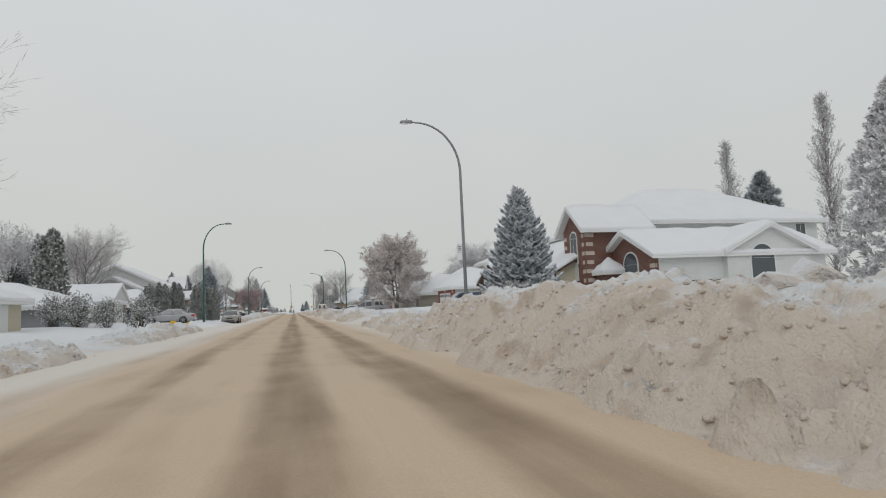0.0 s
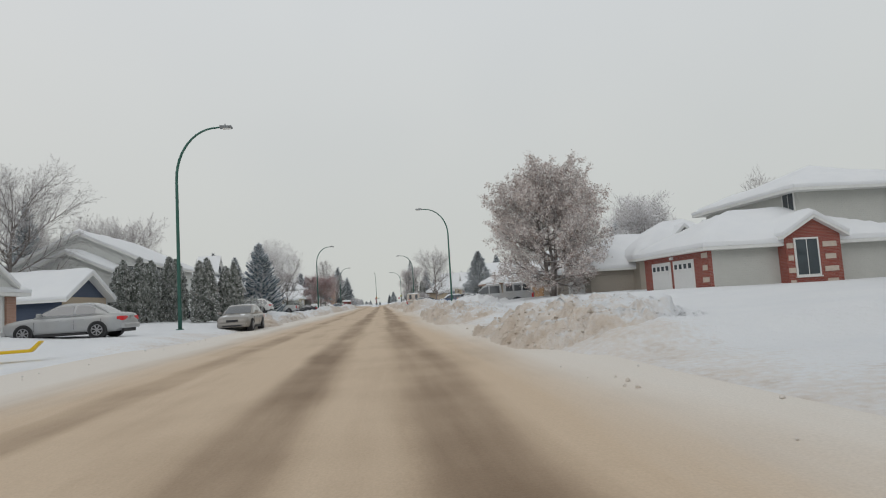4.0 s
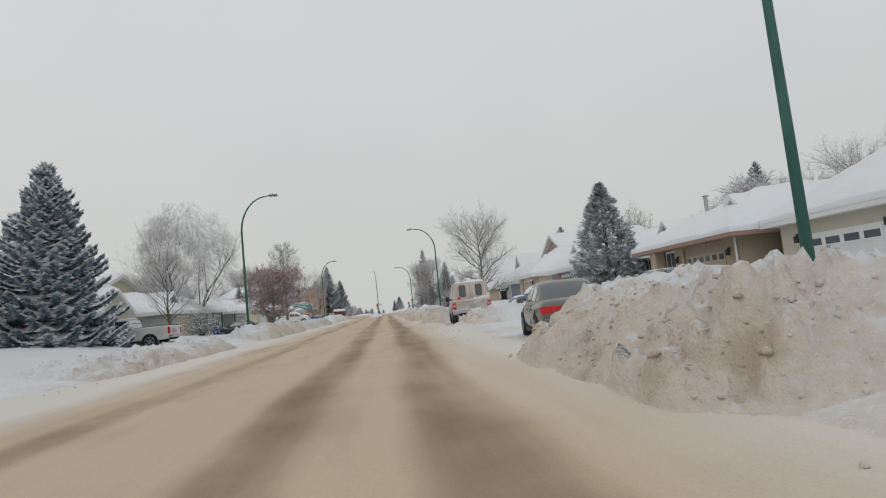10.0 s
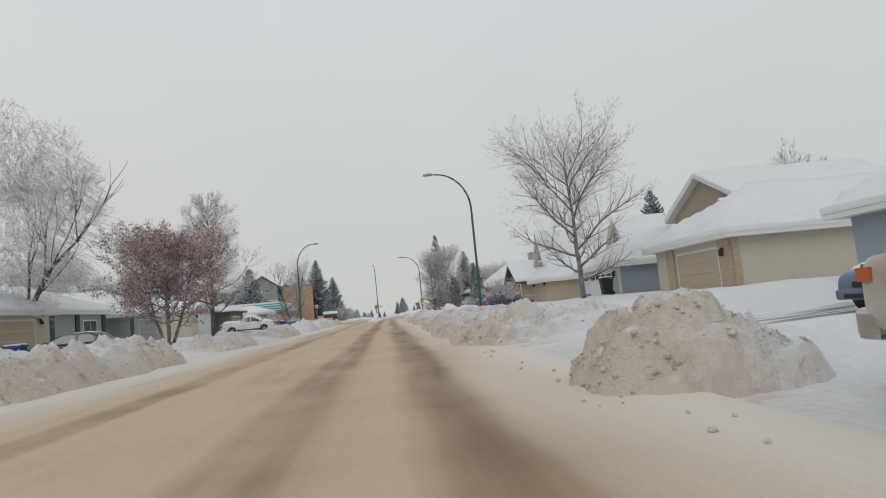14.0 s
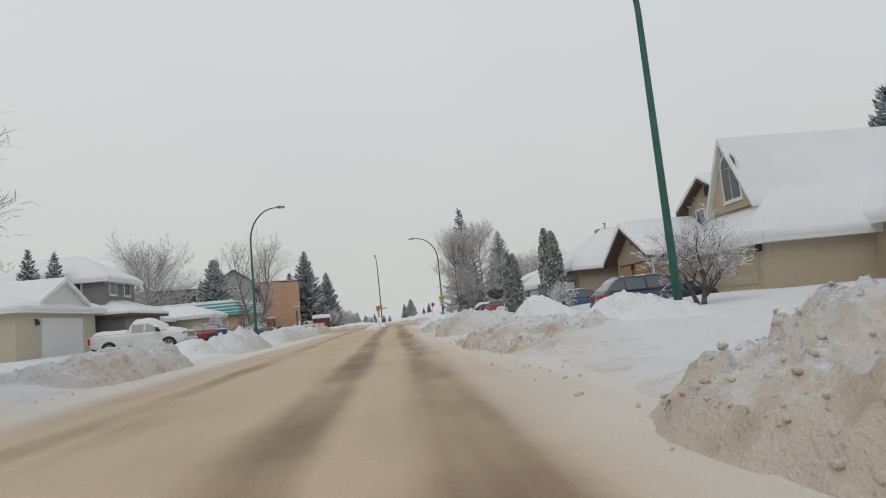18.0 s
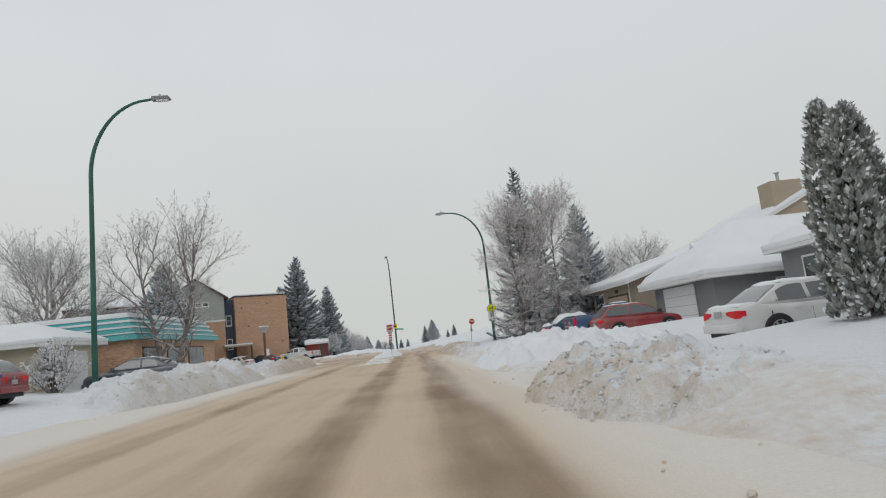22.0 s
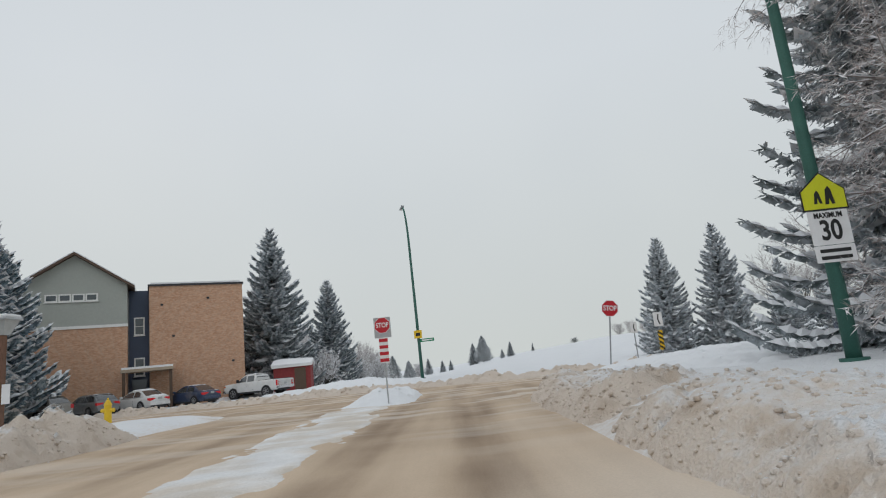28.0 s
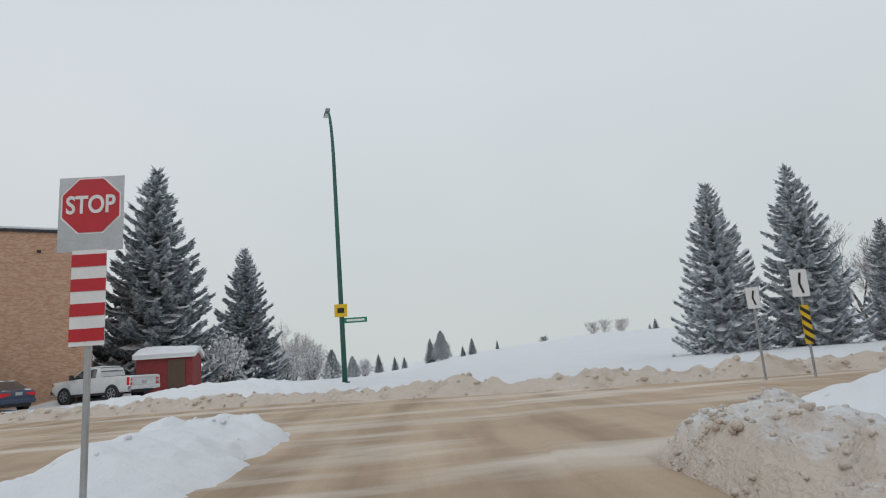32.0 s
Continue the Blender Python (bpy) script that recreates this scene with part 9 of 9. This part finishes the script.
def post_sign(x, y, w, z0, z1, label, material, chevron=False):
    g = ground_z(x, y) - 0.2
    t = thing("sign_post", x, y, g, label, "road sign", "signs at the corner")
    part("post", Shape().box(-0.022, 0.022, 0, 0.04, 0, z1 - g + 0.02), STEEL, t)
    part("face", Shape().box(-w / 2, w / 2, -0.012, 0, z0 - g, z1 - g), material, t)
    if chevron:
        c = part("hazard_panel", Shape().box(-0.11, 0.11, -0.012, 0, z0 - g - 1.1, z0 - g - 0.2), SIGN_YELLOW, t, "yellow and black hazard panel")
        for k in range(4):
            a = z0 - g - 1.06 + 0.22 * k
            part("stripe", Shape().prism([(-0.11, -0.016, a + 0.1), (0.11, -0.016, a - 0.06), (0.11, -0.016, a + 0.04), (-0.11, -0.016, a + 0.2)], (0, 0.004, 0)), SIGN_BLACK, c)
    # a bent arrow: a lower and an upper limb
    zl, zm, zu = z0 - g + 0.08, (z0 + z1) / 2 - g, z1 - g - 0.08
    part("figure_bar", Shape().prism([(w * 0.06, -0.017, zl), (w * 0.20, -0.017, zl), (w * 0.04, -0.017, zm), (-w * 0.10, -0.017, zm)], (0, 0.006, 0)), SIGN_BLACK, t)
    part("figure_bar", Shape().prism([(-w * 0.10, -0.017, zm), (w * 0.04, -0.017, zm), (w * 0.16, -0.017, zu), (w * 0.02, -0.017, zu)], (0, 0.006, 0)), SIGN_BLACK, t)
    return t


post_sign(12.0, 241.9, 0.32, 1.7, 2.2, "small white sign on a steel post", SIGN_WHITE)
post_sign(13.2, 241.9, 0.42, 1.9, 2.55, "white arrow sign with a striped hazard panel", SIGN_WHITE, True)


def rubbish_bin(x, y, material, label, rz=0.0):
    t = thing("rubbish_bin", x, y, ground_z(x, y) - 0.02, label, "bin", "wheeled bins", rz=rz)
    s = Shape().prism([(-0.24, -0.28, 0.06), (0.24, -0.28, 0.06), (0.24, 0.28, 0.06), (-0.24, 0.28, 0.06)], (0, 0, 0.94))
    s.v[4:] = [(-0.30, -0.34, 1.0), (0.30, -0.34, 1.0), (0.30, 0.38, 1.0), (-0.30, 0.38, 1.0)]
    part("bin_body", bevelled(s.mesh("bin_body", material), 0.03), None, t)
    s = Shape().prism([(-0.32, -0.38, 1.0), (0.32, -0.38, 1.0), (0.32, 0.40, 1.02), (-0.32, 0.40, 1.02)], (0, 0, 0.07))
    part("lid", bevelled(s.mesh("lid", material), 0.02), None, t)
    part("handle", Shape().tube((-0.26, 0.43, 0.97), (0.26, 0.43, 0.97), 0.018, 0.018, 6), material, t)
    for sx in (-0.28, 0.24):
        part("wheel", Shape().disc((sx, 0.28, 0.12), 0.12, 0.05, 14, 0), TYRE, t)
    part("lid_snow", bevelled(Shape().box(-0.28, 0.28, -0.33, 0.35, 1.07, 1.15).mesh("lid_snow", SNOW), 0.035), None, t)
    return t


rubbish_bin(-13.9, 149.3, BIN_BLUE, "blue wheeled recycling bin beside a car", 90)
rubbish_bin(-10.2, 197.4, BIN_BLUE, "blue wheeled recycling bin in the snow", 100)
rubbish_bin(15.3, 130.0, BIN_BLACK, "black wheeled rubbish bin by a garage", -90)
rubbish_bin(16.0, 156.0, BIN_BLACK, "black wheeled rubbish bin beside a driveway", -90)

# hydrant
h = thing("fire_hydrant", -9.0, 235.0, ground_z(-9, 235), "yellow fire hydrant standing in snow", "hydrant")
part("barrel", Shape().tube((0, 0, 0), (0, 0, 0.62), 0.13, 0.12, 14), SIGN_YELLOW, h)
part("bonnet", bevelled(Shape().tube((0, 0, 0.62), (0, 0, 0.80), 0.15, 0.06, 14).mesh("bonnet", SIGN_YELLOW), 0.02), None, h)
part("cap_nut", Shape().tube((0, 0, 0.80), (0, 0, 0.88), 0.035, 0.03, 6), SIGN_YELLOW, h)
for sx in (-1, 1):
    part("nozzle", Shape().tube((sx * 0.1, 0, 0.45), (sx * 0.23, 0, 0.45), 0.07, 0.07, 10), SIGN_YELLOW, h)

# posts at the apartment entrance
RUST_POST = mat("rust_brown_post", (0.16, 0.085, 0.055), 0.8, var=0.25)
post = thing("lamp_post", -9.5, 230.5, ground_z(-9.5, 230.5) - 0.1, "rust-brown square lamp post with a flared lantern", "lamp post")
part("post", bevelled(Shape().box(-0.09, 0.09, -0.09, 0.09, 0, 3.15).mesh("post", RUST_POST), 0.012), None, post)
lan = Shape().prism([(-0.13, -0.13, 3.15), (0.13, -0.13, 3.15), (0.13, 0.13, 3.15), (-0.13, 0.13, 3.15)], (0, 0, 0.42))
lan.v[4:] = [(-0.3, -0.3, 3.57), (0.3, -0.3, 3.57), (0.3, 0.3, 3.57), (-0.3, 0.3, 3.57)]
head = part("lantern", lan, PLATE, post, "pale flared lantern glass")
part("lantern_cap", bevelled(Shape().box(-0.36, 0.36, -0.36, 0.36, 3.57, 3.64).mesh("lantern_cap", STEEL), 0.02), None, head)
part("cap_snow", bevelled(Shape().box(-0.33, 0.33, -0.33, 0.33, 3.64, 3.74).mesh("cap_snow", SNOW), 0.045), None, head)
part("notice", Shape().box(0.12, 0.36, -0.1, -0.085, 1.2, 1.75), SIGN_WHITE, post, "small white notice")
for x, y, top in ((-14.5, 232.0, 3.0),):
    z0 = ground_z(x, y) - 0.1
    t = thing("entrance_post", x, y, z0, "slim dark post at the apartment lot", "post", "posts by the parking lot")
    part("post", Shape().tube((0, 0, 0), (0, 0, top - z0), 0.05, 0.04, 8), POLE_GREY, t)
    part("sign_plate", Shape().box(-0.2, 0.2, -0.06, -0.045, top - z0 - 0.65, top - z0 - 0.05), SIGN_WHITE, t, "small white plate")
    part("text_bar", Shape().box(-0.14, 0.14, -0.066, -0.06, top - z0 - 0.4, top - z0 - 0.3), SIGN_RED, t)


def board_fence(points, h, material, label):
    """An upright board fence along a line of points."""
    for (xa, ya), (xb, yb) in zip(points, points[1:]):
        ln = math.hypot(xb - xa, yb - ya)
        t = thing("fence", xa, ya, ground_z((xa + xb) / 2, (ya + yb) / 2), label, "fence", "garden fences", rz=math.degrees(math.atan2(yb - ya, xb - xa)))
        n = max(1, int(ln / 2.2))
        for k in range(n + 1):
            part("post", Shape().box(ln * k / n - 0.05, ln * k / n + 0.05, 0.03, 0.13, -0.4, h + 0.06), material, t)
        for z in (0.25, h - 0.2):
            part("rail", Shape().box(0, ln, 0.03, 0.08, z, z + 0.09), material, t)
        m = int(ln / 0.155)
        board = Shape().box(0, 0.145, 0.0, 0.025, -0.3, h).mesh("board", material)
        for k in range(m):
            o = part("board", board, None, t)
            o.location = (k * ln / m, 0, 0.03 * math.sin(k * 2.7))
        g = Shape().grid(steps(-0.02, ln, 0.3), [-0.02, 0.03, 0.09, 0.13], lambda x, y: h + 0.05 + (0.09 if 0 < y < 0.1 else 0.0) * (1 + 0.5 * fnoise(x, y, 1.3, xa)))
        part("snow_cap", g, SNOW, t, "line of snow along the top", smooth=True)


board_fence(((13.5, 238.6), (21.5, 237.5), (30.0, 236.3)), 0.42, FENCE_BLUE, "low blue-grey board fence in the snow")
board_fence(((19.6, 239.0), (25.0, 238.2)), 1.5, FENCE_BLUE, "blue-grey garden fence beside the corner")


def lump_field(x0, x1, y0, y1, n, seed):
    """Loose clods of ploughed snow along the road's edge."""
    rg, s = random.Random(seed), Shape()
    for _ in range(n):
        x, y = rg.triangular(x0, x1, x1 if x0 < 0 else x0), rg.uniform(y0, y1)
        r = rg.triangular(0.012, 0.042, 0.016)
        z = max(ground_z(x, y), road_z(x, y) if -6.2 < x < 5.4 else -1)
        i = len(s.v)
        turn = rg.uniform(0, 6.28)
        for ring, zz in ((0.55, -0.7), (1.0, -0.1), (0.85, 0.5), (0.4, 0.85)):
            for k in range(6):
                a = turn + math.pi * k / 3 + ring
                q = ring * rg.uniform(0.8, 1.2) * r
                s.v.append((x + q * math.cos(a), y + q * math.sin(a), z + r * (0.35 + zz * rg.uniform(0.85, 1.1))))
        for m in range(3):
            s.f += [(i + 6 * m + k, i + 6 * m + (k + 1) % 6, i + 6 * m + 6 + (k + 1) % 6, i + 6 * m + 6 + k) for k in range(6)]
        s.f.append(tuple(i + 18 + k for k in range(6)))
    lone("snow_clods", s, YARD, "loose clods of snow along the road edge", "snow clods", kind="stuff")


lump_field(4.3, 5.6, 2, 212, 320, 3)
lump_field(-6.2, -4.7, 2, 230, 260, 4)

sl = thing("sled", -8.5, 53.8, ground_z(-8.5, 53.8) + 0.25, "yellow plastic sled half buried in snow", "sled", rz=20)
part("sled_tray", bevelled(Shape().prism([(-0.75, -0.25, 0.0), (0.55, -0.25, 0.0), (0.8, -0.25, 0.28), (0.72, -0.25, 0.3), (0.5, -0.25, 0.08), (-0.75, -0.25, 0.08)], (0, 0.5, 0)).mesh("sled_tray", SIGN_YELLOW), 0.02), None, sl)
part("sled_side", Shape().box(-0.75, -0.3, -0.3, -0.25, 0, 0.42), SIGN_YELLOW, sl)
